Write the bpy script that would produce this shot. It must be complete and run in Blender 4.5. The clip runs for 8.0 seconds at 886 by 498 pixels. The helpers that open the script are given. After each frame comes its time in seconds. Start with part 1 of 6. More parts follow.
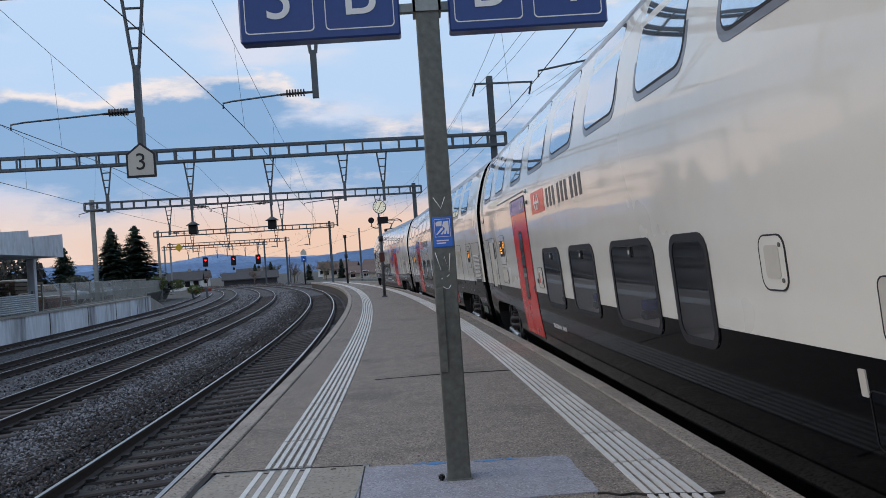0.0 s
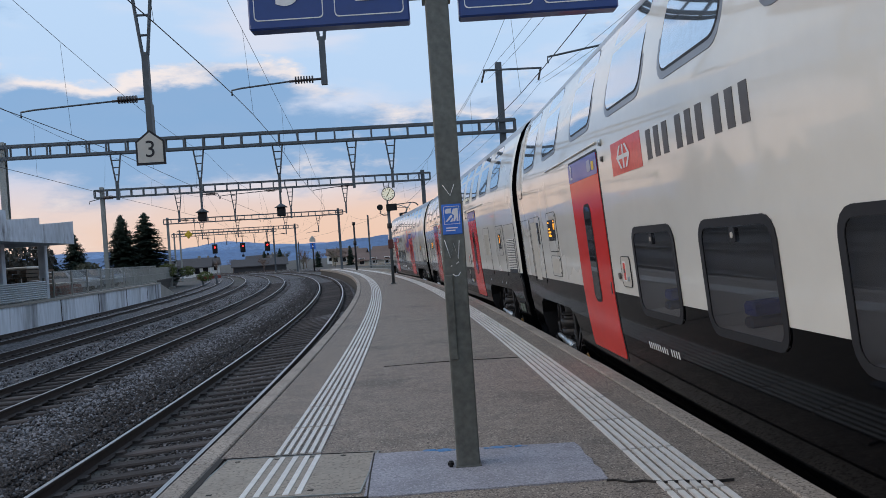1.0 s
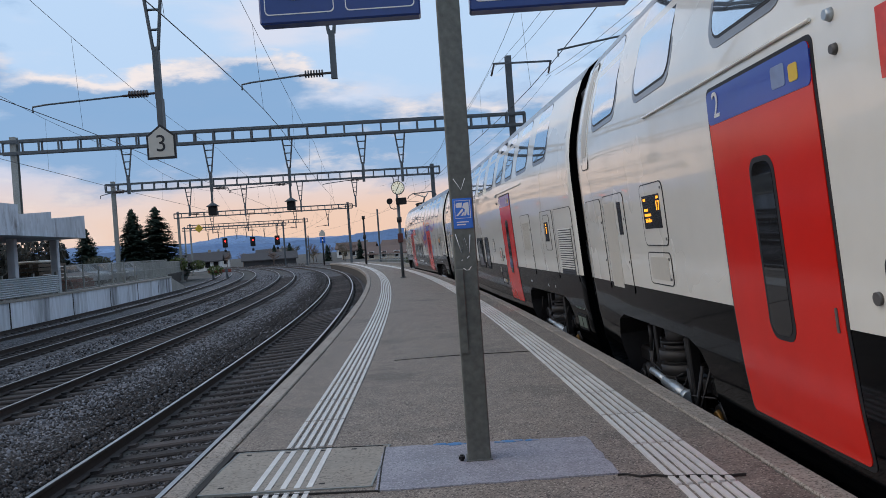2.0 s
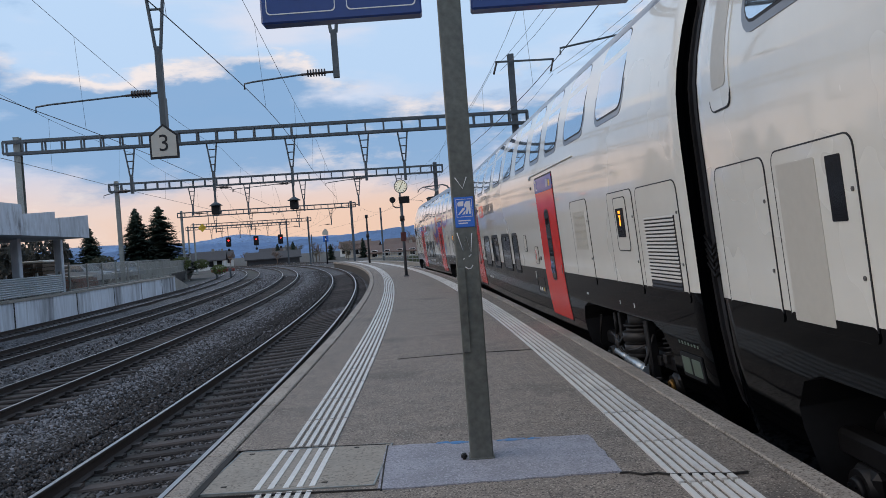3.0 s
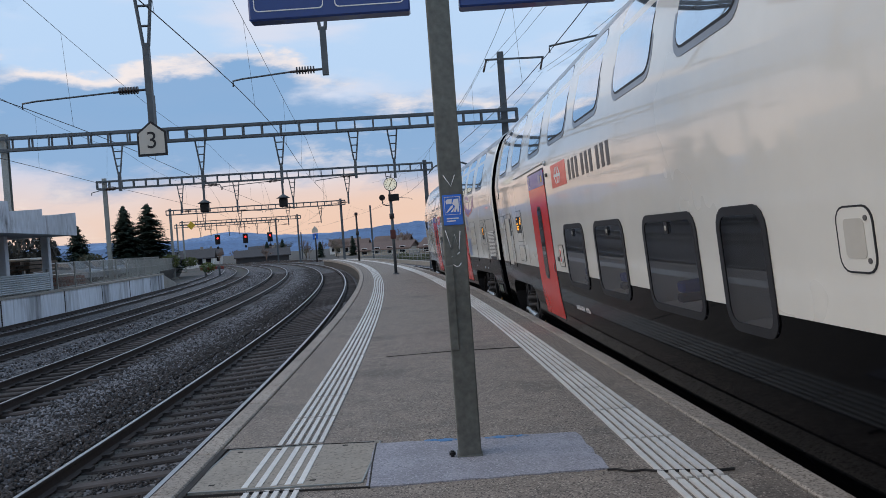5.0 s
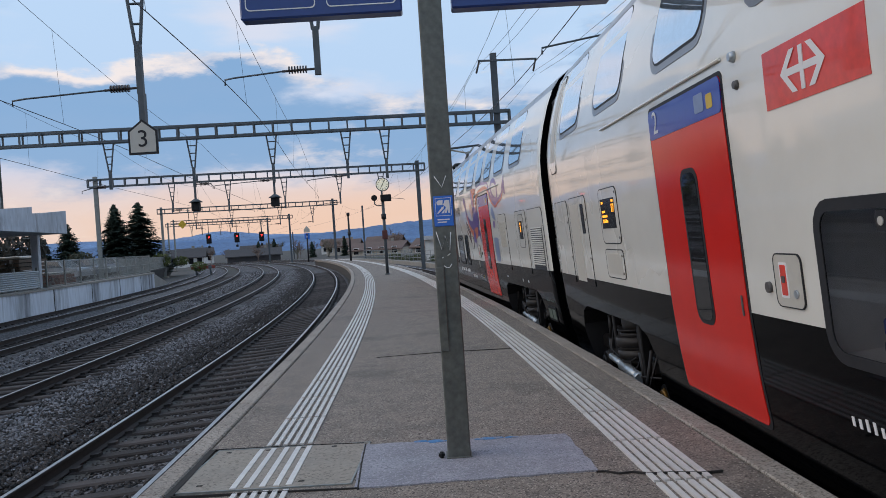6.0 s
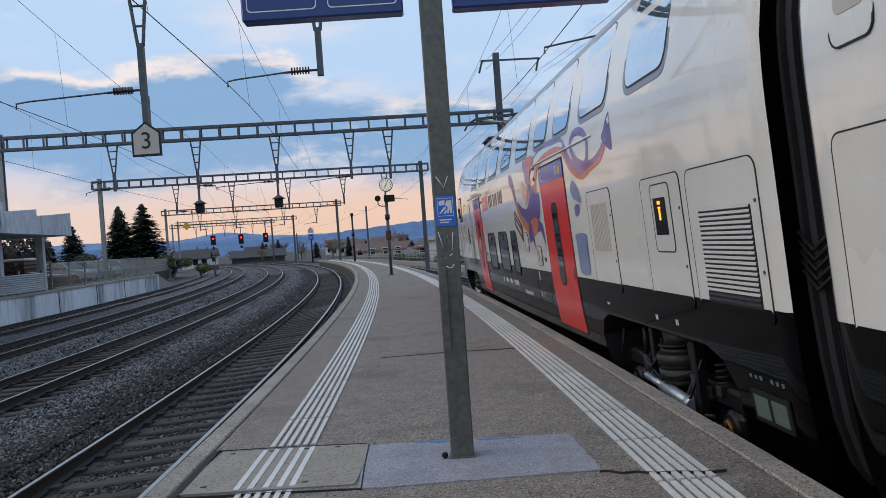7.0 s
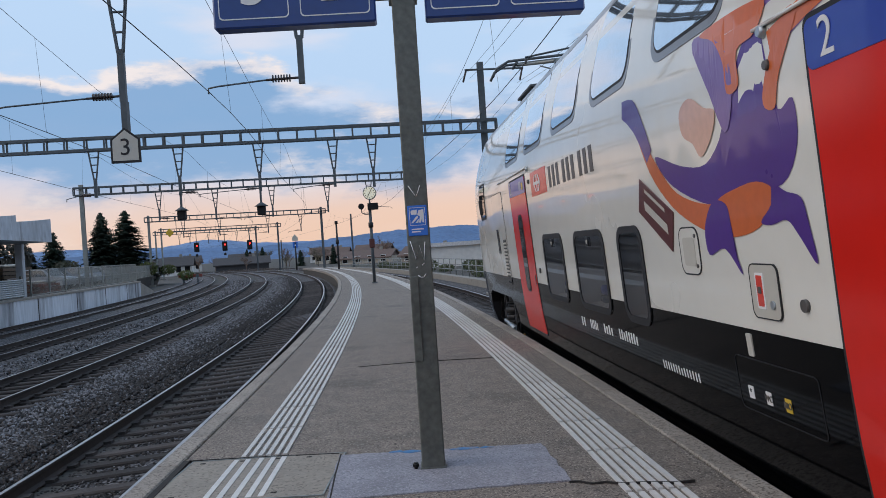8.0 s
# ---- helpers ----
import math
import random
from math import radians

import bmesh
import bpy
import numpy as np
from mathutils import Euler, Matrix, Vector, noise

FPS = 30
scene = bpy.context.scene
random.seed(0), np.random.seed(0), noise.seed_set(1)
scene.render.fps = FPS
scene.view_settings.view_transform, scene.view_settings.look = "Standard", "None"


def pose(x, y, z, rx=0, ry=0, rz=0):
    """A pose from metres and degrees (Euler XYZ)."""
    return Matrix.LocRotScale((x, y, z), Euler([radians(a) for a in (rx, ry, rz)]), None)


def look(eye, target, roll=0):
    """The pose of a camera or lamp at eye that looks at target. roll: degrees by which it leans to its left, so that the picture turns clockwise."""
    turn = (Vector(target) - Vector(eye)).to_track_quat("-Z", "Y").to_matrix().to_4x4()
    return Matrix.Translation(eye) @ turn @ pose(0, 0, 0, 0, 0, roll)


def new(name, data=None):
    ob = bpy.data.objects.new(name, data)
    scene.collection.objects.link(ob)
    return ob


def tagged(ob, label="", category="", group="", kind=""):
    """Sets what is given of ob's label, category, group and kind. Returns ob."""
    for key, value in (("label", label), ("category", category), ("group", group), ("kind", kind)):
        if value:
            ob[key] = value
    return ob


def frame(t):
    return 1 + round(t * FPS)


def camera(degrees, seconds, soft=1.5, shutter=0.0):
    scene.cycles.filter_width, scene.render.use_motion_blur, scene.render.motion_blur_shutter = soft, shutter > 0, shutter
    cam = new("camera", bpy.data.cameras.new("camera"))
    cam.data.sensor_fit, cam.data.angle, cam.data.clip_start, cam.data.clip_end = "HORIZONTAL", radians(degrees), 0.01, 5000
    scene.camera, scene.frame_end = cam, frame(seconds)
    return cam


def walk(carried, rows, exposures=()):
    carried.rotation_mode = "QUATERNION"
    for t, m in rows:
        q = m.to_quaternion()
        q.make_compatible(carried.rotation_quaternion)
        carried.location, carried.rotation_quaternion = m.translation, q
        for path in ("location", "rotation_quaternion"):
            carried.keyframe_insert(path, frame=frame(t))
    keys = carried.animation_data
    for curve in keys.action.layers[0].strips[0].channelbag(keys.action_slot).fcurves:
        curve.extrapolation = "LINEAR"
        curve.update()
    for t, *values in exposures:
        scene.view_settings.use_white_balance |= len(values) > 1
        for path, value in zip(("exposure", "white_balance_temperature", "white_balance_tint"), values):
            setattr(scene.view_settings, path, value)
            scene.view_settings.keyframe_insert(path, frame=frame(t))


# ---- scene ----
cam = camera(58.0, 8.0, soft=0.8)
PATH = [
    (0, (0.003, -0.005, 1.567), (0.064, 1.994, 1.597), -4.0),
    (0.5, (0.0, -0.011, 1.568), (0.048, 1.989, 1.578), -3.9),
    (1, (-0.001, 0.001, 1.57), (0.036, 2.001, 1.569), -4.0),
    (1.5, (-0.014, 0.005, 1.572), (0.005, 2.005, 1.562), -3.9),
    (3, (0.0, 0.0, 1.574), (0.004, 2.0, 1.556), -4.2),
    (3.5, (0.0, 0.002, 1.571), (0.0, 2.001, 1.55), -4.2),
    (4, (0.001, 0.0, 1.572), (0.009, 2.0, 1.55), -4.2),
    (4.5, (0.005, -0.003, 1.572), (0.021, 1.997, 1.547), -4.3),
    (6, (0.021, 0.002, 1.575), (0.07, 2.001, 1.55), -3.8),
    (6.5, (0.023, 0.006, 1.575), (0.06, 2.005, 1.551), -4.0),
    (7, (0.034, 0.002, 1.575), (0.073, 2.002, 1.551), -4.1),
    (7.5, (0.063, 0.008, 1.576), (0.102, 2.007, 1.556), -3.9),
    (8, (0.129, 0.006, 1.577), (0.206, 2.005, 1.571), -3.8),
]
walk(cam, [(t, look(eye, target, roll)) for t, eye, target, roll in PATH])

# ---- world and sun: evening sky with broken cloud, the sun down behind the hills ahead ----
SUN_EL, SUN_AZ = radians(35), radians(-100)


def build_world():
    w = bpy.data.worlds.new("evening_sky")
    scene.world = w
    w.use_nodes = True
    nt = w.node_tree
    N, L = nt.nodes, nt.links
    N.clear()
    out, bg = N.new("ShaderNodeOutputWorld"), N.new("ShaderNodeBackground")
    tc = N.new("ShaderNodeTexCoord")
    sep = N.new("ShaderNodeSeparateXYZ")
    L.new(tc.outputs["Generated"], sep.inputs[0])
    sky = N.new("ShaderNodeTexSky")
    sky.sky_type, sky.sun_disc = "NISHITA", False
    sky.sun_elevation, sky.sun_rotation = SUN_EL, SUN_AZ
    # clear sky by height above the horizon
    ramp = N.new("ShaderNodeValToRGB")
    r = ramp.color_ramp
    r.elements[0].position, r.elements[0].color = 0.0, (0.80, 0.52, 0.40, 1)
    r.elements[1].position, r.elements[1].color = 1.0, (0.40, 0.58, 0.86, 1)
    for p, c in ((0.05, (0.80, 0.56, 0.46, 1)), (0.11, (0.60, 0.61, 0.73, 1)), (0.2, (0.47, 0.63, 0.85, 1)), (0.5, (0.52, 0.70, 0.93, 1))):
        r.elements.new(p).color = c
    L.new(sep.outputs["Z"], ramp.inputs[0])
    # broken cloud: flattened noise over the sky dome, thickest in a bank some nine degrees up
    def noise_at(scale, off, flat=2.6, detail=9, rough=0.58, twist=0.0):
        mp = N.new("ShaderNodeMapping")
        mp.inputs["Location"].default_value = off
        mp.inputs["Scale"].default_value = (1.0, 1.0, flat)
        L.new(tc.outputs["Generated"], mp.inputs[0])
        nz = N.new("ShaderNodeTexNoise")
        nz.inputs["Scale"].default_value, nz.inputs["Detail"].default_value, nz.inputs["Roughness"].default_value = scale, detail, rough
        nz.inputs["Distortion"].default_value = twist
        L.new(mp.outputs[0], nz.inputs[0])
        return nz.outputs["Fac"]

    def calc(op, a, b, clamp=False):
        m = N.new("ShaderNodeMath")
        m.operation, m.use_clamp = op, clamp
        for k, v in ((0, a), (1, b)):
            if isinstance(v, (int, float)):
                m.inputs[k].default_value = v
            else:
                L.new(v, m.inputs[k])
        return m.outputs[0]

    def step(v, lo, hi):
        m = N.new("ShaderNodeMapRange")
        m.interpolation_type = "SMOOTHSTEP"
        m.inputs[1].default_value, m.inputs[2].default_value = lo, hi
        L.new(v, m.inputs[0])
        return m.outputs[0]

    def mix(fac, a, b):
        m = N.new("ShaderNodeMix")
        m.data_type = "RGBA"
        L.new(fac, m.inputs[0])
        for sock, v in ((m.inputs[6], a), (m.inputs[7], b)):
            if isinstance(v, tuple):
                sock.default_value = (*v, 1)
            else:
                L.new(v, sock)
        return m.outputs[2]

    def scaled(fac, k):
        return calc("MULTIPLY", fac, k)

    bank = N.new("ShaderNodeValToRGB")
    e = bank.color_ramp
    e.elements[0].position, e.elements[0].color = 0.03, (0, 0, 0, 1)
    e.elements[1].position, e.elements[1].color = 1.0, (0.45, 0.45, 0.45, 1)
    for p, c in ((0.08, 0.35), (0.125, 0.9), (0.16, 1.0), (0.21, 0.62), (0.27, 0.18), (0.36, 0.22), (0.5, 0.5)):
        e.elements.new(p).color = (c, c, c, 1)
    L.new(sep.outputs["Z"], bank.inputs[0])
    here = noise_at(2.7, (2.15, 0.35, 0.0))
    above = noise_at(2.7, (2.15, 0.35, 0.07))
    lift = calc("ADD", scaled(bank.outputs[0], 0.205), scaled(calc("SUBTRACT", noise_at(6.5, (3.7, 8.1, 0), 3.2), 0.5), 0.42))
    dens = calc("ADD", here, lift)
    dens_above = calc("ADD", above, lift)
    # thin bright veils first, then the blue-grey bodies, then their lit upper rims
    col = mix(scaled(step(noise_at(4.6, (7.3, 4.4, 0), 3.4, 6, 0.5), 0.50, 0.72), 0.55), ramp.outputs[0], (0.82, 0.75, 0.78))
    col = mix(scaled(step(noise_at(1.9, (1.7, 9.4, 0), 2.4, 6, 0.5), 0.50, 0.70), 0.30), col, (0.66, 0.79, 0.95))
    col = mix(scaled(step(dens, 0.53, 0.69), 0.90), col, (0.19, 0.355, 0.60))
    lit = calc("MULTIPLY", calc("MULTIPLY", calc("SUBTRACT", dens, dens_above), 11.0, True), calc("SUBTRACT", step(dens, 0.53, 0.60), step(dens, 0.61, 0.70), True))
    col = mix(scaled(lit, 0.8), col, (0.98, 0.84, 0.76))
    haze = N.new("ShaderNodeMapRange")
    haze.inputs[1].default_value, haze.inputs[2].default_value = 0.10, 0.0
    L.new(sep.outputs["Z"], haze.inputs[0])
    col = mix(scaled(haze.outputs[0], 0.8), col, (0.82, 0.56, 0.43))
    # share of the physical sky
    sm = N.new("ShaderNodeVectorMath")
    sm.operation = "SCALE"
    sm.inputs["Scale"].default_value = 0.012
    L.new(sky.outputs[0], sm.inputs[0])
    ad = N.new("ShaderNodeVectorMath")
    ad.operation = "ADD"
    L.new(col, ad.inputs[0])
    L.new(sm.outputs[0], ad.inputs[1])
    L.new(ad.outputs[0], bg.inputs[0])
    bg.inputs[1].default_value = 1.0
    L.new(bg.outputs[0], out.inputs[0])


build_world()
sun = new("sun", bpy.data.lights.new("sun", "SUN"))
sun.data.energy, sun.data.angle, sun.data.color = 1.10, radians(60), (1.0, 0.80, 0.62)
sun.matrix_world = look((-40, -7, 28), (0, 0, 0))


# ---- materials ----
def mat(name, color, rough=0.6, metal=0.0, scale=6.0, vary=0.25, bump=0.0, bscale=60.0, coat=0.0, emit=0.0, ior=1.45, rnd=0.0, stain=None, stretch=(1, 1, 1), rvary=0.1, island=0.0, speck=None):
    """Painted or natural surface: base colour broken up at two scales, grain relief, optional stains and per-piece variation."""
    m = bpy.data.materials.new(name)
    m.use_nodes = True
    nt = m.node_tree
    N, L = nt.nodes, nt.links
    b = N["Principled BSDF"]
    b.inputs["Metallic"].default_value = metal
    b.inputs["IOR"].default_value = ior
    b.inputs["Coat Weight"].default_value = coat
    b.inputs["Coat Roughness"].default_value = 0.04
    tc = N.new("ShaderNodeTexCoord")
    mp = N.new("ShaderNodeMapping")
    mp.inputs["Scale"].default_value = stretch
    L.new(tc.outputs["Object"], mp.inputs[0])
    n1, n2 = N.new("ShaderNodeTexNoise"), N.new("ShaderNodeTexNoise")
    n1.inputs["Scale"].default_value, n1.inputs["Detail"].default_value = scale * 0.15, 5
    n2.inputs["Scale"].default_value, n2.inputs["Detail"].default_value = scale * 2.5, 6
    for n in (n1, n2):
        L.new(mp.outputs[0], n.inputs["Vector"])
    ad = N.new("ShaderNodeMath")
    ad.operation = "ADD"
    L.new(n1.outputs["Fac"], ad.inputs[0])
    L.new(n2.outputs["Fac"], ad.inputs[1])
    mr = N.new("ShaderNodeMapRange")
    mr.inputs[1].default_value, mr.inputs[2].default_value = 0.6, 1.4
    mr.inputs[3].default_value, mr.inputs[4].default_value = 1 - vary, 1 + vary
    L.new(ad.outputs[0], mr.inputs[0])
    val = mr.outputs[0]
    if rnd:
        oi = N.new("ShaderNodeObjectInfo")
        r2 = N.new("ShaderNodeMapRange")
        r2.inputs[3].default_value, r2.inputs[4].default_value = 1 - rnd, 1 + rnd
        L.new(oi.outputs["Random"], r2.inputs[0])
        mu = N.new("ShaderNodeMath")
        mu.operation = "MULTIPLY"
        L.new(val, mu.inputs[0])
        L.new(r2.outputs[0], mu.inputs[1])
        val = mu.outputs[0]
    if island:
        ge = N.new("ShaderNodeNewGeometry")
        r3 = N.new("ShaderNodeMapRange")
        r3.inputs[3].default_value, r3.inputs[4].default_value = 1 - island, 1 + island
        L.new(ge.outputs["Random Per Island"], r3.inputs[0])
        m4 = N.new("ShaderNodeMath")
        m4.operation = "MULTIPLY"
        L.new(val, m4.inputs[0])
        L.new(r3.outputs[0], m4.inputs[1])
        val = m4.outputs[0]
    sc = N.new("ShaderNodeVectorMath")
    sc.operation = "SCALE"
    sc.inputs[0].default_value = color
    L.new(val, sc.inputs["Scale"])
    colour = sc.outputs[0]
    if stain:
        n3 = N.new("ShaderNodeTexNoise")
        n3.inputs["Scale"].default_value, n3.inputs["Detail"].default_value, n3.inputs["Roughness"].default_value = stain[1], 8, 0.65
        L.new(mp.outputs[0], n3.inputs["Vector"])
        m3 = N.new("ShaderNodeMapRange")
        m3.inputs[1].default_value, m3.inputs[2].default_value = stain[2], stain[2] + 0.15
        L.new(n3.outputs["Fac"], m3.inputs[0])
        mx = N.new("ShaderNodeMix")
        mx.data_type = "RGBA"
        L.new(m3.outputs[0], mx.inputs[0])
        L.new(colour, mx.inputs[6])
        mx.inputs[7].default_value = (*stain[0], 1)
        colour = mx.outputs[2]
    if speck:
        for tone, size, lim in speck:
            vo = N.new("ShaderNodeTexVoronoi")
            vo.inputs["Scale"].default_value = size
            L.new(mp.outputs[0], vo.inputs["Vector"])
            sp = N.new("ShaderNodeSeparateColor")
            L.new(vo.outputs["Color"], sp.inputs[0])
            m5 = N.new("ShaderNodeMapRange")
            m5.inputs[1].default_value, m5.inputs[2].default_value = lim, min(1.0, lim + 0.12)
            L.new(sp.outputs[0], m5.inputs[0])
            m6 = N.new("ShaderNodeMix")
            m6.data_type = "RGBA"
            L.new(m5.outputs[0], m6.inputs[0])
            L.new(colour, m6.inputs[6])
            m6.inputs[7].default_value = (*tone, 1)
            colour = m6.outputs[2]
    L.new(colour, b.inputs["Base Color"])
    rr = N.new("ShaderNodeMapRange")
    rr.inputs[1].default_value, rr.inputs[2].default_value = 0.3, 0.7
    rr.inputs[3].default_value, rr.inputs[4].default_value = max(0.02, rough - rvary * rough), min(1, rough + rvary * rough)
    L.new(n1.outputs["Fac"], rr.inputs[0])
    L.new(rr.outputs[0], b.inputs["Roughness"])
    if bump:
        nb = N.new("ShaderNodeTexNoise")
        nb.inputs["Scale"].default_value, nb.inputs["Detail"].default_value = bscale, 4
        L.new(mp.outputs[0], nb.inputs["Vector"])
        bp = N.new("ShaderNodeBump")
        bp.inputs["Strength"].default_value, bp.inputs["Distance"].default_value = bump, 0.5 / bscale
        L.new(nb.outputs["Fac"], bp.inputs["Height"])
        L.new(bp.outputs[0], b.inputs["Normal"])
    if emit:
        b.inputs["Emission Color"].default_value = (*color, 1)
        b.inputs["Emission Strength"].default_value = emit
    return m


M = dict(
    asphalt=mat("asphalt", (0.225, 0.19, 0.157), 0.85, speck=[((0.085, 0.07, 0.06), 95, 0.72), ((0.44, 0.385, 0.32), 110, 0.86)], scale=30, vary=0.45, bump=0.45, bscale=160, stain=((0.12, 0.105, 0.09), 0.7, 0.535)),
    edge=mat("edge_stone", (0.335, 0.295, 0.25), 0.85, speck=[((0.16, 0.135, 0.11), 80, 0.75)], scale=16, vary=0.4, bump=0.4, bscale=70, rnd=0.12, stain=((0.13, 0.12, 0.10), 1.5, 0.6)),
    joint=mat("dark_joint", (0.03, 0.028, 0.026), 0.95),
    # old concrete, coloured darker for the shade of the recessed foundation face
    oldwall=mat("recess_dark_concrete", (0.07, 0.062, 0.055), 0.9, scale=5, vary=0.4, bump=0.4, bscale=40),
    concrete=mat("concrete", (0.27, 0.255, 0.225), 0.85, scale=5, vary=0.25, bump=0.3, bscale=60, stain=((0.14, 0.13, 0.115), 1.2, 0.6)),
    cover=mat("cover_concrete", (0.30, 0.268, 0.222), 0.8, speck=[((0.19, 0.165, 0.135), 60, 0.82)], scale=14, vary=0.25, bump=0.2, bscale=60, stain=((0.15, 0.14, 0.12), 2.0, 0.6)),
    patch=mat("patch_mortar", (0.29, 0.29, 0.32), 0.85, speck=[((0.20, 0.20, 0.23), 95, 0.74), ((0.42, 0.42, 0.46), 105, 0.86)], scale=22, vary=0.35, bump=0.5, bscale=80, stain=((0.16, 0.17, 0.2), 4.0, 0.6)),
    wall=mat("wall_concrete", (0.58, 0.62, 0.67), 0.9, scale=2, vary=0.3, bump=0.3, bscale=20, stain=((0.11, 0.11, 0.115), 0.4, 0.50), stretch=(1, 1, 0.16)),
    line=mat("line_paint", (0.62, 0.61, 0.58), 0.6, scale=5, vary=0.15, bump=0.2, bscale=80, rnd=0.06, stain=((0.30, 0.29, 0.27), 5.0, 0.62)),
    ballast=mat("ballast", (0.082, 0.082, 0.088), 0.95, speck=[((0.17, 0.158, 0.155), 20, 0.66), ((0.015, 0.013, 0.012), 16, 0.72)], scale=22, vary=0.9, bump=1.0, bscale=18, stain=((0.035, 0.032, 0.032), 0.5, 0.55)),
    stone=mat("ballast_stone", (0.145, 0.143, 0.15), 0.6, scale=6, vary=0.5, bump=0.3, bscale=60, island=0.85),
    soiled=mat("soiled_ballast_stone", (0.028, 0.023, 0.021), 0.65, scale=6, vary=0.5, bump=0.3, bscale=60, island=0.9),
    sleeper=mat("sleeper_wood", (0.042, 0.035, 0.032), 0.8, scale=8, vary=0.55, bump=0.6, bscale=40, rnd=0.45, stretch=(0.2, 1, 1)),
    rail=mat("rail_steel", (0.040, 0.031, 0.028), 0.7, metal=0.3, scale=8, vary=0.3, bump=0.2, bscale=60),
    railtop=mat("rail_running_band", (0.44, 0.42, 0.41), 0.36, metal=1.0, scale=6, vary=0.1),
    galv=mat("galvanised_steel", (0.26, 0.275, 0.26), 0.5, metal=0.55, scale=7, vary=0.3, bump=0.15, bscale=20, stain=((0.15, 0.155, 0.15), 2.5, 0.6)),
    post=mat("worn_post", (0.125, 0.13, 0.115), 0.5, metal=0.35, scale=9, vary=0.4, bump=0.15, bscale=20, stain=((0.07, 0.072, 0.066), 3.0, 0.58)),
    sheet=mat("galvanised_sheet", (0.42, 0.45, 0.47), 0.5, scale=3, vary=0.2),
    springs=mat("air_spring_rubber", (0.016, 0.015, 0.015), 0.55, scale=8, vary=0.4),
    gauge=mat("dim_gauge_glass", (0.10, 0.14, 0.11), 0.3, vary=0.2),
    mast=mat("mast_paint", (0.10, 0.115, 0.125), 0.6, metal=0.4, scale=2, vary=0.25),
    wire=mat("copper_wire", (0.05, 0.05, 0.055), 0.5, metal=0.6),
    insul=mat("brown_insulator", (0.035, 0.025, 0.022), 0.3),
    white=mat("train_white", (0.77, 0.755, 0.68), 0.28, scale=1.2, vary=0.05, coat=0.85, rvary=0.25),
    black=mat("train_dark_band", (0.0015, 0.0018, 0.0025), 0.07, ior=1.18, scale=1.2, vary=0.25, rvary=0.3),
    red=mat("door_red", (0.66, 0.016, 0.008), 0.16, scale=1.5, vary=0.08),
    blue=mat("class_blue", (0.025, 0.06, 0.36), 0.35, vary=0.05, coat=0.4),
    glass=mat("tinted_glass", (0.014, 0.014, 0.015), 0.03, vary=0.2, ior=1.7, coat=0.0),
    # near-metal panes; the reflected sky's pale blue is put into their tint
    skyglass=mat("sky_tinted_glass", (0.56, 0.64, 0.73), 0.03, metal=0.9, vary=0.1, coat=0.8),
    seal=mat("rubber_seal", (0.018, 0.018, 0.02), 0.6),
    grey=mat("window_band_grey", (0.17, 0.185, 0.21), 0.35, vary=0.1, coat=0.3),
    under=mat("underframe_black", (0.006, 0.006, 0.007), 0.7, scale=6, vary=0.5, bump=0.1),
    metal=mat("bogie_metal", (0.012, 0.012, 0.013), 0.5, metal=0.4, scale=6, vary=0.5),
    damper=mat("damper_steel", (0.42, 0.47, 0.5), 0.35, metal=0.6, vary=0.15),
    brass=mat("brass_hub", (0.22, 0.12, 0.03), 0.5, metal=0.7, vary=0.3),
    panel=mat("panel_grey", (0.51, 0.49, 0.43), 0.4, vary=0.06),
    dark=mat("dark_text", (0.09, 0.085, 0.08), 0.4),
    signred=mat("logo_red", (0.66, 0.05, 0.03), 0.35, coat=0.4),
    paper=mat("white_paint", (0.75, 0.75, 0.74), 0.5, vary=0.04),
    signblue=mat("sign_blue", (0.012, 0.045, 0.20), 0.35, vary=0.1, coat=0.3),
    plateblue=mat("plate_blue", (0.02, 0.16, 0.62), 0.35, vary=0.06, coat=0.3),
    amber=mat("amber_led", (1.0, 0.40, 0.03), 0.5, vary=0.0, emit=1.3),
    screen=mat("led_screen", (0.012, 0.012, 0.014), 0.15, vary=0.1),
    purple=mat("livery_purple", (0.085, 0.03, 0.24), 0.3, vary=0.1, coat=0.4),
    violet=mat("livery_violet", (0.20, 0.11, 0.33), 0.3, vary=0.1, coat=0.4),
    orange=mat("livery_orange", (0.62, 0.14, 0.035), 0.3, vary=0.1, coat=0.4),
    brown=mat("livery_brown", (0.10, 0.02, 0.02), 0.35, vary=0.1, coat=0.3),
    steelblue=mat("livery_steel_blue", (0.20, 0.26, 0.42), 0.35, vary=0.15, coat=0.3),
    yellow=mat("yellow_paint", (0.68, 0.46, 0.04), 0.4, vary=0.05),
    salmon=mat("livery_salmon", (0.68, 0.40, 0.30), 0.3, vary=0.12, coat=0.4),
    lining=mat("coach_lining", (0.74, 0.75, 0.76), 0.7, vary=0.08),
    seat=mat("seat_cloth", (0.045, 0.06, 0.12), 0.85, scale=12, vary=0.25),
    headrest=mat("blue_headrest", (0.02, 0.05, 0.32), 0.6, vary=0.1),
)


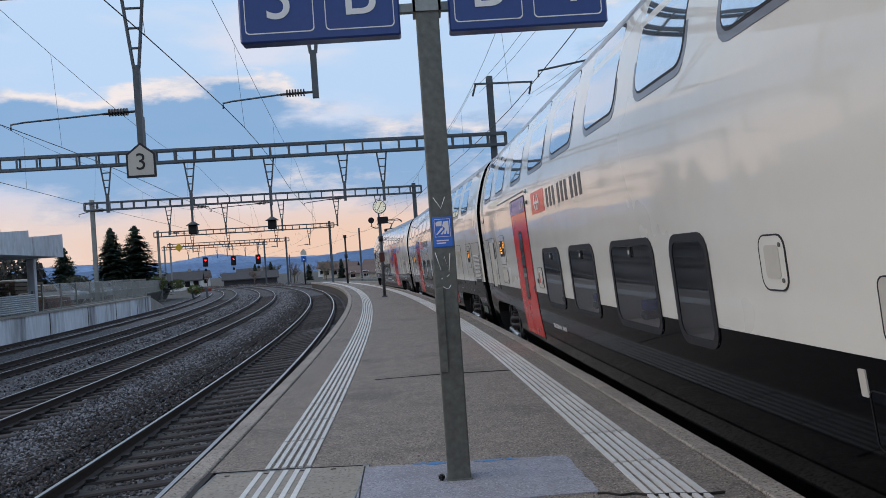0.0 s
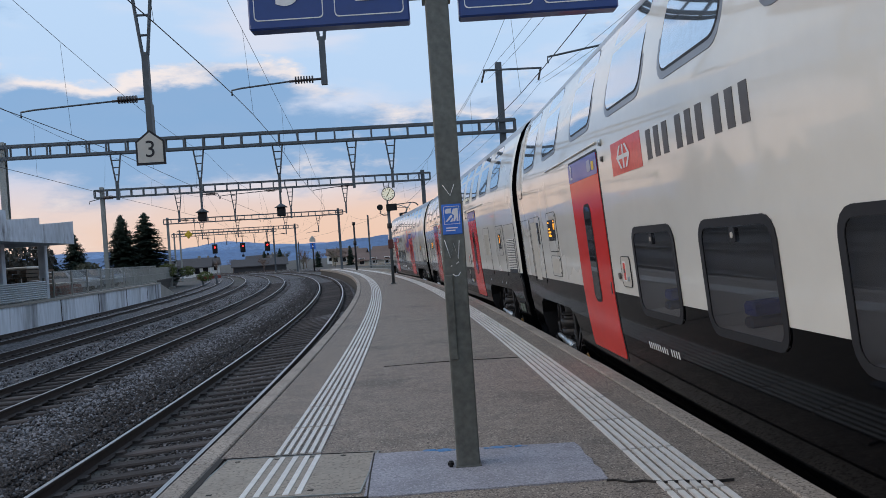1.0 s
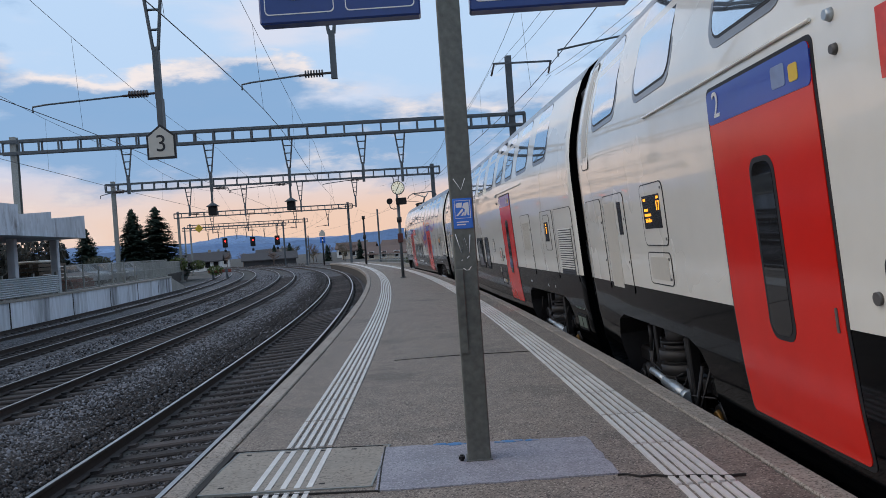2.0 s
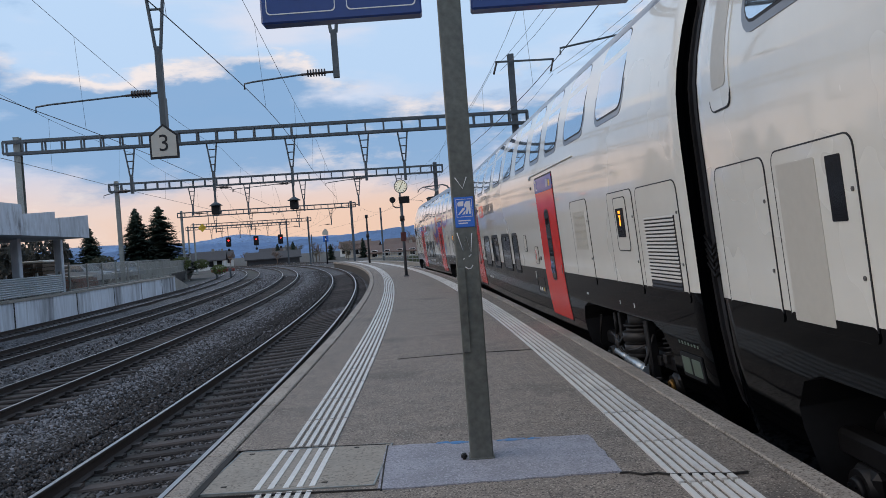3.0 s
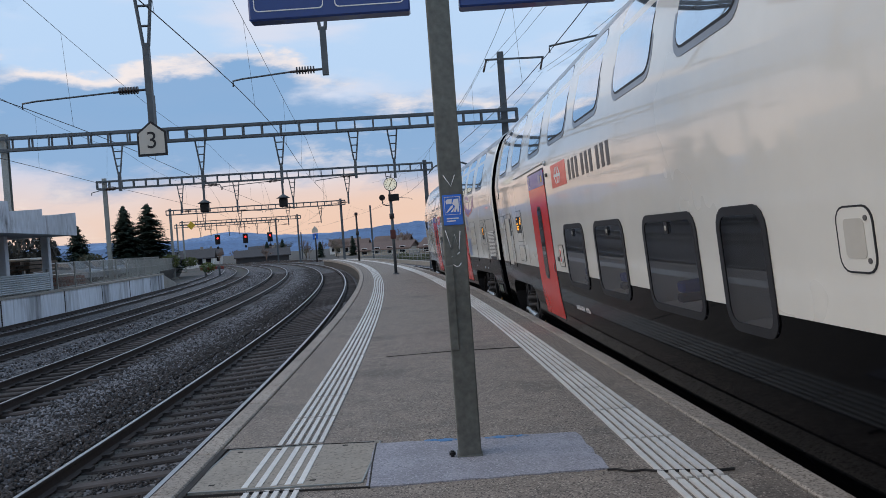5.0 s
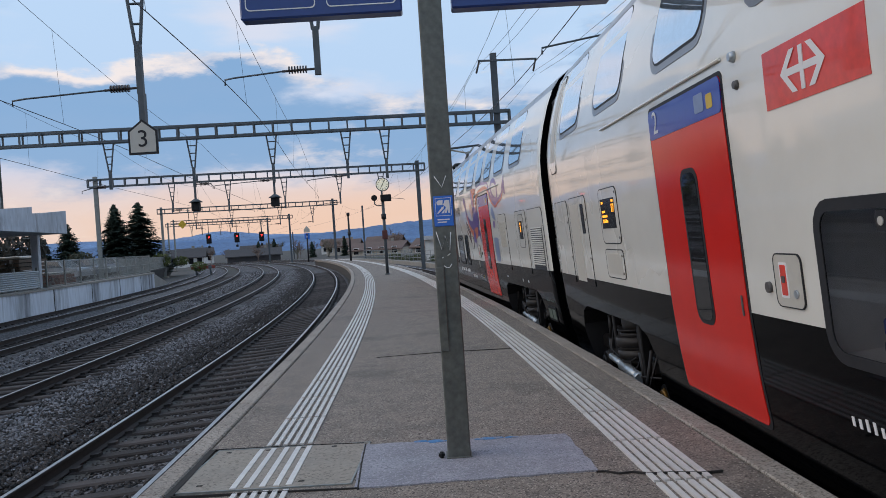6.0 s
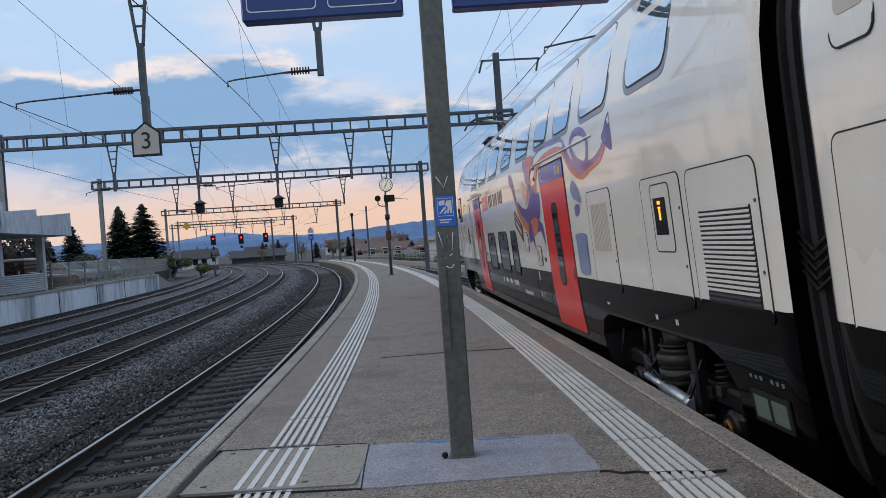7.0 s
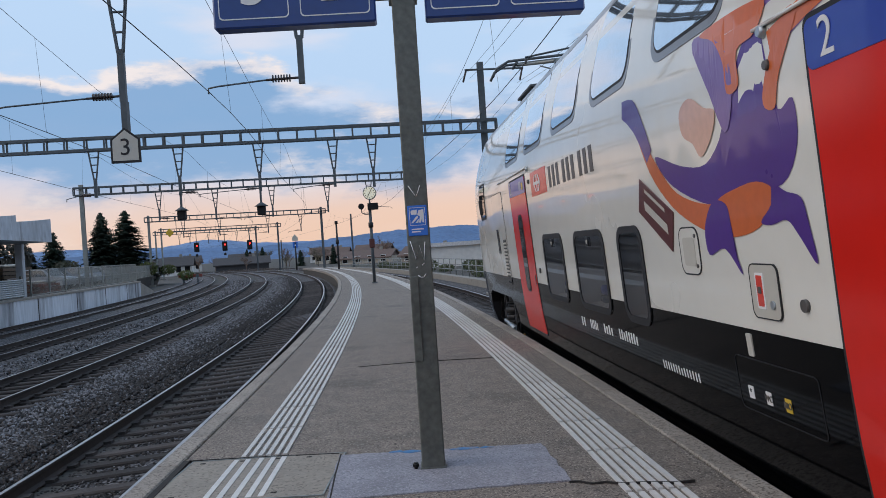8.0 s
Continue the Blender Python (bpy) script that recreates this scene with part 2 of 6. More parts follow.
def clear_pane():
    """Grey-tinted glass that lets the compartment show through."""
    m = bpy.data.materials.new("clear_tinted_glass")
    m.use_nodes = True
    N, L = m.node_tree.nodes, m.node_tree.links
    N.clear()
    out, mx, fr = N.new("ShaderNodeOutputMaterial"), N.new("ShaderNodeMixShader"), N.new("ShaderNodeFresnel")
    tr, gl = N.new("ShaderNodeBsdfTransparent"), N.new("ShaderNodeBsdfGlossy")
    tr.inputs[0].default_value = (0.64, 0.66, 0.68, 1)
    gl.inputs["Color"].default_value, gl.inputs["Roughness"].default_value = (0.9, 0.92, 0.95, 1), 0.02
    fr.inputs["IOR"].default_value = 1.6
    L.new(fr.outputs[0], mx.inputs[0])
    L.new(tr.outputs[0], mx.inputs[1])
    L.new(gl.outputs[0], mx.inputs[2])
    L.new(mx.outputs[0], out.inputs[0])
    return m


M["pane"] = clear_pane()


# ---- building helpers ----
def X(a, b, y):
    """Across-place of a line that keeps to the curve: offset a, drift b, radius 430 m."""
    return a + b * y - y * y / 860


def yaw_at(b, y):
    """Heading of that line, in degrees."""
    return math.degrees(math.atan2(y / 430 - b, 1))


def mesh_of(bm, material, name="mesh"):
    me = bpy.data.meshes.new(name)
    bm.normal_update()
    bm.to_mesh(me)
    bm.free()
    for m in (material if isinstance(material, (list, tuple)) else [material]):
        me.materials.append(m)
    return me


def part(name, bm, material, parent=None, label="", m=None):
    me = bm if isinstance(bm, bpy.types.Mesh) else mesh_of(bm, material, name)
    ob = new(name, me)
    if parent is not None:
        ob.parent = parent
    if m is not None:
        ob.matrix_basis = m
    if label:
        ob["label"] = label
    return ob


def box(bm, x0, x1, y0, y1, z0, z1, bevel=0.0, mi=0):
    g = bmesh.ops.create_cube(bm, size=1)
    vs = g["verts"]
    bmesh.ops.scale(bm, vec=(x1 - x0, y1 - y0, z1 - z0), verts=vs)
    bmesh.ops.translate(bm, vec=((x0 + x1) / 2, (y0 + y1) / 2, (z0 + z1) / 2), verts=vs)
    fs = list({f for v in vs for f in v.link_faces})
    for f in fs:
        f.material_index = mi
    if bevel:
        es = list({e for v in vs for e in v.link_edges})
        bmesh.ops.bevel(bm, geom=es, offset=bevel, segments=1, affect="EDGES", profile=0.5)
    return bm


def cyl(bm, p, q, r, n=10, r2=None, mi=0):
    p, q = Vector(p), Vector(q)
    d = q - p
    m = Matrix.Translation((p + q) / 2) @ d.to_track_quat("Z", "Y").to_matrix().to_4x4()
    g = bmesh.ops.create_cone(bm, cap_ends=True, segments=n, radius1=r, radius2=r if r2 is None else r2, depth=d.length, matrix=m)
    for f in {f for v in g["verts"] for f in v.link_faces}:
        f.material_index = mi
        f.smooth = n > 6 and len(f.verts) == 4
    return bm


def boxed(*a, **k):
    return box(bmesh.new(), *a, **k)


def cylled(*a, **k):
    return cyl(bmesh.new(), *a, **k)


def tube(bm, pts, r, n=6):
    """Round bar along a line of points."""
    rings = []
    for i, p in enumerate(pts):
        a, c = Vector(pts[max(i - 1, 0)]), Vector(pts[min(i + 1, len(pts) - 1)])
        q = (c - a).to_track_quat("Z", "Y")
        rings.append([bm.verts.new(Vector(p) + q @ Vector((r * math.cos(2 * math.pi * k / n), r * math.sin(2 * math.pi * k / n), 0))) for k in range(n)])
    for r0, r1 in zip(rings, rings[1:]):
        for k in range(n):
            f = bm.faces.new((r0[k], r0[(k + 1) % n], r1[(k + 1) % n], r1[k]))
            f.smooth = True
    bm.faces.new(rings[0][::-1])
    bm.faces.new(rings[-1])
    return bm


def sweep(bm, prof, line, caps=True, mats=None):
    """Closed profile (across, up) carried along stations (x, y, z, yaw, roll)."""
    rings = []
    for x, y, z, yw, rl in line:
        m = pose(x, y, z, 0, rl, yw)
        rings.append([bm.verts.new(m @ Vector((px, 0, pz))) for px, pz in prof])
    n = len(prof)
    for r0, r1 in zip(rings, rings[1:]):
        for k in range(n):
            f = bm.faces.new((r0[k], r1[k], r1[(k + 1) % n], r0[(k + 1) % n]))
            f.material_index = mats[k] if mats else 0
    if caps:
        bm.faces.new(rings[0])
        bm.faces.new(rings[-1][::-1])
    return bm


def letters(name, s, size, material, parent, m, label="", thick=0.002):
    cu = bpy.data.curves.new(name, "FONT")
    cu.body, cu.size, cu.align_x, cu.align_y, cu.extrude = s, size, "CENTER", "CENTER", thick
    tmp = bpy.data.objects.new(name, cu)
    me = bpy.data.meshes.new_from_object(tmp)
    bpy.data.objects.remove(tmp)
    me.materials.clear()
    me.materials.append(material)
    return part(name, me, material, parent, label, m)


def thing(name, label, category, m=None, group="", kind=""):
    ob = new(name)
    ob.empty_display_size = 0.2
    if m is not None:
        ob.matrix_basis = m
    return tagged(ob, label, category, group, kind)


def ys(y0, y1, step):
    n = max(1, round((y1 - y0) / step))
    return [y0 + (y1 - y0) * i / n for i in range(n + 1)]


# ---- ground, platform, tracks ----
LEFT, RIGHT = (-1.97, 0.004), (2.30, -0.012)      # platform edges (offset, drift)
TRACKS = {"near": (-3.36, 0.0), "second": (-7.55, -0.004), "third": (-11.1, -0.010), "yard": (-14.6, -0.006)}
TRAIN = (3.80, -0.012)
CANT = 4.0
RAIL_Z = -0.57


def ground():
    bm = bmesh.new()
    # one sheet, fine near the tracks, coarse to the horizon
    xs = [-4000, -1500, -500, -200, -90] + list(range(-60, 21, 4)) + [40, 90, 200, 500, 1500, 4000]
    yy = [-3000, -800, -200, -60] + list(range(-24, 161, 8)) + [200, 300, 500, 900, 1600, 4500]
    grid = [[bm.verts.new((x, y, -0.80 if abs(x) < 100 and y < 170 else -1.0)) for x in xs] for y in yy]
    for r0, r1 in zip(grid, grid[1:]):
        for i in range(len(xs) - 1):
            bm.faces.new((r0[i], r0[i + 1], r1[i + 1], r1[i]))
    tagged(part("ground", bm, mat("ground_soil", (0.075, 0.07, 0.062), 0.95, scale=0.6, vary=0.4, bump=0.6, bscale=8, stain=((0.05, 0.06, 0.03), 0.05, 0.55))), "dark gravelly ground reaching to the far hills", "ground", kind="structure")


def ballast_bed():
    bm = bmesh.new()
    lanes = [-17.2, -16.2, -15.4, -13.8, -12.8, -11.9, -10.3, -9.3, -8.4, -6.7, -5.6, -4.9, -4.3, -2.4, -1.9]
    rnd = random.Random(5)
    rows = []
    for y in ys(-12, 170, 1.0):
        row = []
        for a in lanes:
            on_track = min(abs(a - (c + d * y)) for c, d in TRACKS.values()) < 0.95
            z = -0.85 if on_track else -0.70 + 0.05 * noise.noise(Vector((a, y * 0.4, 0)))
            if a < -15.0:
                z = -0.74
            row.append(bm.verts.new((X(a, 0, y), y, z + rnd.uniform(-0.012, 0.012))))
        rows.append(row)
    for r0, r1 in zip(rows, rows[1:]):
        for i in range(len(lanes) - 1):
            bm.faces.new((r0[i], r0[i + 1], r1[i + 1], r1[i]))
    tagged(part("ballast_bed", bm, M["ballast"]), "dark grey crushed stone bed between the tracks", "ballast", kind="stuff")
    bm = bmesh.new()
    rows = []
    for y in ys(-12, 150, 1.0):
        rows.append([bm.verts.new((X(a, -0.012, y), y, z)) for a, z in ((2.2, -0.78), (2.9, -0.75), (4.9, -0.75), (6.5, -0.72), (9.0, -0.74))])
    for r0, r1 in zip(rows, rows[1:]):
        for i in range(4):
            bm.faces.new((r0[i], r0[i + 1], r1[i + 1], r1[i]))
    tagged(part("ballast_bed", bm, M["ballast"]), "dark grey crushed stone bed under the train", "ballast", kind="stuff")


def ballast_stones():
    """Loose stones on the bed, joined: twelve rough shapes scattered between and beside the rails."""
    rnd = random.Random(11)
    shapes = []
    for i in range(12):
        b = bmesh.new()
        bmesh.ops.create_icosphere(b, subdivisions=1, radius=1)
        for v in b.verts:
            v.co *= rnd.uniform(0.7, 1.25)
            v.co.z *= 0.7
        b.verts.index_update()
        shapes.append(([v.co.copy() for v in b.verts], [[v.index for v in f.verts] for f in b.faces]))
        b.free()
    heaps = {"stone": ([], []), "soiled": ([], [])}

    def drop(a, y, z, r, soil):
        verts, faces = heaps["soiled" if rnd.random() < soil else "stone"]
        vs, fs = rnd.choice(shapes)
        rot = Euler((rnd.uniform(0, 6), rnd.uniform(0, 6), rnd.uniform(0, 6))).to_matrix()
        o = len(verts)
        c = Vector((X(a, 0, y), y, z))
        verts.extend(c + rot @ (v * r) for v in vs)
        faces.extend([o + i for i in f] for f in fs)

    for _ in range(74000):
        y = 6 + 84 * rnd.random() ** 2.1
        a = rnd.uniform(-6.9, -4.35) if rnd.random() < 0.6 else rnd.uniform(-10.6, -4.3)
        tr = min(abs(a - (c + d * y)) for c, d in TRACKS.values())
        drop(a, y, -0.69 if tr > 1.35 else -0.735 if tr > 1.0 else -0.83, rnd.uniform(0.013, 0.029) * (1 + y / 50), max(0.30, min(0.92, 0.92 - (-5.0 - a) / 1.2)) if a > -6.7 else 0.28)
    for _ in range(16000):
        y = 5 + 30 * rnd.random() ** 1.5
        a = rnd.uniform(-4.5, -2.15)
        drop(a, y, -0.772 + 0.07 * (a + 3.36), rnd.uniform(0.014, 0.030), 0.93)
    for tone, label in (("stone", "loose grey ballast stones lying between the tracks"), ("soiled", "dark rust-soiled ballast stones beside the rails")):
        verts, faces = heaps[tone]
        me = bpy.data.meshes.new("ballast_stones")
        me.from_pydata([tuple(v) for v in verts], [], faces)
        me.materials.append(M[tone])
        tagged(new("ballast_stones", me), label, "ballast", kind="stuff")


def rail_profile():
    return [(-0.07, -0.16), (0.07, -0.16), (0.07, -0.148), (0.012, -0.125), (0.012, -0.045), (0.036, -0.03), (0.036, -0.004), (0.028, 0), (-0.028, 0), (-0.036, -0.004), (-0.036, -0.03), (-0.012, -0.045), (-0.012, -0.125), (-0.07, -0.148)]


def track(name, label, a, b, y0, y1, s0, s1, cant):
    t = thing(name, label, "railway track", kind="structure")
    prof = rail_profile()
    mats = [1 if k == 7 else 0 for k in range(len(prof))]
    for side in (-1, 1):
        bm = bmesh.new()
        line = []
        for y in ys(y0, y1, 2.0):
            z = RAIL_Z + side * 0.75 * math.sin(radians(cant))
            line.append((X(a + side * 0.753, b, y), y, z, yaw_at(b, y), -cant))
        part("rail", sweep(bm, prof, line, mats=mats), [M["rail"], M["railtop"]], t, "rusty rail with a bright worn top")
    bm = boxed(-1.3, 1.3, -0.105, 0.105, -0.30, -0.165, 0.02)
    for s in (-1, 1):
        for o in (-0.11, 0.11):
            box(bm, s * 0.753 + o - 0.05, s * 0.753 + o + 0.05, -0.07, 0.07, -0.166, -0.125)
    me = mesh_of(bm, M["sleeper"], "sleeper")
    rnd = random.Random(len(name))
    for y in ys(s0, s1, 0.60):
        y += rnd.uniform(-0.02, 0.02)
        part("sleeper", me, None, t, m=pose(X(a, b, y), y, RAIL_Z, 0, -cant, yaw_at(b, y) + rnd.uniform(-0.8, 0.8)))


def platform():
    p = thing("platform", "worn asphalt island platform with concrete edge stones", "platform", kind="structure")
    bm = bmesh.new()
    W = 0.20
    rows = []
    for y in ys(-9, 104, 1.0):
        l, r = X(*LEFT, y), X(*RIGHT, y)
        rows.append([bm.verts.new((l + W + (r - l - 2 * W) * f, y, 0.012 * math.sin(math.pi * f) - 0.004)) for f in (0, 0.2, 0.4, 0.6, 0.8, 1)])
    for r0, r1 in zip(rows, rows[1:]):
        for i in range(5):
            bm.faces.new((r0[i], r0[i + 1], r1[i + 1], r1[i]))
    part("paving", bm, M["asphalt"], p, "grey-brown worn asphalt")
    bm = bmesh.new()
    rows = []
    for y in ys(-9, 104, 1.0):
        l, r = X(*LEFT, y), X(*RIGHT, y)
        rows.append([bm.verts.new(c) for c in ((l + 0.06, y, -0.95), (l + 0.06, y, -0.03), (r - 0.06, y, -0.03), (r - 0.06, y, -0.95))])
    for r0, r1 in zip(rows, rows[1:]):
        for i in range(3):
            bm.faces.new((r0[i], r0[i + 1], r1[i + 1], r1[i]))
    bm.faces.new(rows[0]), bm.faces.new(rows[-1][::-1])
    part("foundation", bm, M["oldwall"], p)
    rnd = random.Random(3)
    # edge stones: about a metre each, with open joints
    for (a, b), s in ((LEFT, 1), (RIGHT, -1)):
        me = mesh_of(boxed(0 if s > 0 else -W + 0.022, W - 0.022 if s > 0 else 0, 0.004, 0.996, -0.20, 0.004, 0.012), M["edge"], "edge_stone")
        for k in range(-8, 104):
            y = k + (0.35 if s > 0 else 0.1)
            part("edge_stone", me, None, p, m=pose(X(a, b, y), y, rnd.uniform(-0.003, 0.003), 0, 0, yaw_at(b, y + 0.5)))
    # guidance strips: six raised white bars a metre long, plate after plate
    bm = bmesh.new()
    for i in range(6):
        box(bm, i * 0.066, i * 0.066 + 0.035, 0.012, 0.965, -0.004, 0.012)
    me = mesh_of(bm, M["line"], "guidance_plate")
    for a, b, lo in ((-1.315, 0.004, 6.41), (1.42, -0.012, -5.07)):
        for k in range(0 if a < 0 else 0, 100):
            y = lo + k * 0.99
            if y < 98:
                part("guidance_plate", me, None, p, "white ribbed guidance line" if k == 0 else "", m=pose(X(a, b, y), y, 0.004, 0, 0, yaw_at(b, y + 0.5)))
    for k in range(1, 11):
        y = 5.25 - 0.99 * k
        part("guidance_plate", me, None, p, m=pose(X(-1.315, 0.004, y), y, 0.004, 0, 0, yaw_at(0.004, y)))
    return p


def cover_and_patch():
    c = thing("cover_slab", "concrete duct cover with painted white lines in the platform", "cover", pose(-1.13, 5.82, 0.0, 0, 0, -3))
    part("slab", boxed(-0.605, 0.605, -0.53, 0.53, -0.05, 0.012, 0.008), M["cover"], c)
    bm = bmesh.new()
    for s in (-1, 1):
        box(bm, s * 0.60 - 0.006, s * 0.60 + 0.006, -0.54, 0.54, -0.04, 0.014)
        box(bm, -0.61, 0.61, s * 0.535 - 0.006, s * 0.535 + 0.006, -0.04, 0.014)
    part("frame", bm, M["galv"], c, "dull metal frame")
    for i in (0, 1, 2.1, 3.1, 4.0):
        part("painted_line", boxed(-0.22 + i * 0.093 - 0.02, -0.22 + i * 0.093 + 0.02, -0.50, 0.51, 0.012, 0.016), M["line"], c, m=pose(0, 0, 0, 0, 0, 3))
    for x, y in ((-0.5, 0.45), (-0.19, 0.46), (0.08, 0.47), (0.33, 0.46), (-0.45, -0.4), (-0.1, -0.42), (0.25, -0.42)):
        part("lifting_hole", boxed(x - 0.02, x + 0.02, y - 0.012, y + 0.012, 0.010, 0.0145), M["joint"], c)
    bm = bmesh.new()
    rnd = random.Random(8)
    out = []
    for x0, y0, x1, y1, n in ((-0.52, 5.13, 1.06, 5.14, 14), (1.06, 5.14, 1.02, 6.12, 8), (1.02, 6.12, -0.54, 6.24, 14), (-0.54, 6.24, -0.52, 5.13, 8)):
        for i in range(n):
            f = i / n
            out.append((x0 + (x1 - x0) * f + rnd.uniform(-0.012, 0.012), y0 + (y1 - y0) * f + rnd.uniform(-0.012, 0.012)))
    top = [bm.verts.new((x, y, 0.016)) for x, y in out]
    bot = [bm.verts.new((x, y, -0.02)) for x, y in out]
    bm.faces.new(top)
    for i in range(len(out)):
        j = (i + 1) % len(out)
        bm.faces.new((top[i], bot[i], bot[j], top[j]))
    tagged(part("repair_patch", bm, M["patch"]), "rough blue-grey mortar patch round the foot of the sign post", "repair patch")
    for i, (cx, cy, w, d) in enumerate(((0.02, 6.17, 0.10, 0.05), (0.42, 6.14, 0.13, 0.04), (0.60, 6.13, 0.07, 0.03), (-0.10, 6.20, 0.06, 0.03))):
        bm = bmesh.new()
        ring = [(cx + w * rnd.uniform(0.6, 1.0) * math.cos(a), cy + d * rnd.uniform(0.6, 1.0) * math.sin(a)) for a in (2 * math.pi * k / 11 for k in range(11))]
        t, u = [bm.verts.new((x, y, 0.0195)) for x, y in ring], [bm.verts.new((x, y, 0.004)) for x, y in ring]
        bm.faces.new(t)
        for k in range(11):
            bm.faces.new((t[k], u[k], u[(k + 1) % 11], t[(k + 1) % 11]))
        tagged(part("paint_mark", bm, mat("blue_spray", (0.06, 0.20, 0.42), 0.7, scale=20, vary=0.4, stain=((0.25, 0.26, 0.30), 14.0, 0.5))), "faint blue spray paint mark on the mortar", "paint mark", "spray marks")
    # tarred cracks
    for name, pts in (("tar_joint", [(-1.75, 6.42, 0), (-1.1, 6.37, 0), (-0.55, 6.30, 0)]), ("tar_joint", [(-1.74, 5.24, 0), (-1.1, 5.20, 0), (-0.5, 5.14, 0)]),
                      ("tar_joint", [(1.04, 5.12, 0), (1.10, 5.115, 0), (1.17, 5.05, 0), (1.26, 5.06, 0), (1.36, 5.0, 0), (1.5, 4.99, 0), (1.66, 4.94, 0), (1.8, 4.95, 0)]), ("tar_joint", [(-0.53, 6.26, 0), (-0.52, 5.7, 0), (-0.5, 5.12, 0)]), ("edge_gap", [(-1.765, 6.42, 0), (-1.752, 5.8, 0), (-1.742, 4.6, 0)]), ("paving_seam", [(-0.72, 11.0, -0.004), (0.1, 11.05, 0), (0.9, 11.0, -0.002), (1.3, 10.95, -0.006)])):
        bm = bmesh.new()
        for p, q in zip(pts, pts[1:]):
            p, q = Vector(p), Vector(q)
            n = (q - p).cross(Vector((0, 0, 1))).normalized() * (0.024 if name == "edge_gap" else 0.006)
            vs = [bm.verts.new(v + Vector((0, 0, z))) for z in (0.0, 0.0165) for v in (p - n, p + n, q + n, q - n)]
            bm.faces.new(vs[4:])
            for i in range(4):
                bm.faces.new((vs[i], vs[(i + 1) % 4], vs[4 + (i + 1) % 4], vs[4 + i]))
        tagged(part(name, bm, M["joint"]), "black tar joint in the platform paving", "tar joint")


ground()
ballast_bed()
track("track_near", "curved track with dark wooden sleepers beside the platform", *TRACKS["near"], -12, 190, 2, 72, 4.0)
track("track_second", "curved track on grey ballast", *TRACKS["second"], -12, 190, 8, 80, 2.5)
track("track_third", "curved track on grey ballast further out", *TRACKS["third"], -12, 170, 10, 80, 2.0)
track("track_yard", "dull siding track along the loading wall", *TRACKS["yard"], -12, 110, 14, 70, 0.0)
track("track_train", "canted track under the train", *TRAIN, -40, 190, -8, 60, CANT)
platform()
cover_and_patch()


# ---- the train: double-deck cars, each with its origin at rail level at the end nearer the platform's middle ----
PROFILE = [(1.17, 0.34), (1.27, 0.50), (1.345, 0.80), (1.383, 1.20), (1.40, 1.63), (1.40, 2.30), (1.40, 2.95), (1.395, 3.15), (1.38, 3.38), (1.34, 3.60), (1.25, 3.92), (1.15, 4.20), (1.03, 4.45), (0.90, 4.61), (0.70, 4.75), (0.35, 4.86), (0.0, 4.89)]
PITCH = 24.75
END = 0.42          # the shell's near end


def prof_x(z):
    for (x0, z0), (x1, z1) in zip(PROFILE, PROFILE[1:]):
        if z0 <= z <= z1:
            return x0 + (x1 - x0) * (z - z0) / (z1 - z0)
    return PROFILE[0][0] if z < 1 else 0.0


def surf(u, z, off):
    """Place on the platform-side skin, pushed out by off."""
    e = 0.03
    dx, dz = prof_x(z + e) - prof_x(z - e), 2 * e
    n = Vector((-dz, 0, -dx)).normalized()
    return Vector((-prof_x(z), u, z)) + n * off


UP0, UP1 = 3.49, 4.48


def upper(u, z, off):
    """Place on the evenly bowed pane line of the upper deck."""
    f = (z - UP0) / (UP1 - UP0)
    x0, x1 = prof_x(UP0), prof_x(UP1)
    x = x0 + (x1 - x0) * f + 0.036 * 4 * f * (1 - f)
    n = Vector((-(UP1 - UP0), 0, x1 - x0)).normalized()
    n.z = -n.z if n.z < 0 else n.z
    return Vector((-x, u, z)) + n * off


def skin(bm, u0, u1, z0, z1, r=0.05, off=0.004, lean=0.0, depth=0.03, mi=0, place=None):
    """Rounded plate that follows the skin between u0..u1 and z0..z1; lean shifts its top along the car."""
    place = place or surf
    zs = []
    r = min(r, (z1 - z0) / 2.01, (u1 - u0) / 2.01)
    k = 4
    for i in range(k + 1):
        zs.append(z0 + r * (1 - math.cos(math.pi / 2 * i / k)))
    n = max(2, int((z1 - z0 - 2 * r) / 0.12)) if z1 > 2.9 else 2
    zs += [z0 + r + (z1 - z0 - 2 * r) * i / n for i in range(1, n)]
    for i in range(k + 1):
        zs.append(z1 - r * (1 - math.cos(math.pi / 2 * (k - i) / k)))
    rows, rims = [], []
    for z in zs:
        t = max(0.0, (z0 + r - z) / r if z < z0 + r else (z - z1 + r) / r if z > z1 - r else 0) if r > 0 else 0
        ins = r * (1 - math.sqrt(max(0, 1 - t * t)))
        s = lean * (z - z0) / (z1 - z0)
        a, b = (u0 + ins + s, z), (u1 - ins + s, z)
        rows.append((bm.verts.new(place(*a, off)), bm.verts.new(place(*b, off))))
        rims.append((bm.verts.new(place(*a, off)), bm.verts.new(place(*b, off)), bm.verts.new(place(*a, off - depth)), bm.verts.new(place(*b, off - depth))))
    for a, b in zip(rows, rows[1:]):
        f = bm.faces.new((a[1], a[0], b[0], b[1]))
        f.material_index, f.smooth = mi, True
    for a, b in zip(rims, rims[1:]):
        for q in ((a[0], a[2], b[2], b[0]), (a[3], a[1], b[1], b[3])):
            bm.faces.new(q).material_index = mi
    for row, q in ((rims[0], (0, 1, 3, 2)), (rims[-1], (1, 0, 2, 3))):
        bm.faces.new([row[i] for i in q]).material_index = mi
    return bm


def skinned(*a, **k):
    return skin(bmesh.new(), *a, **k)


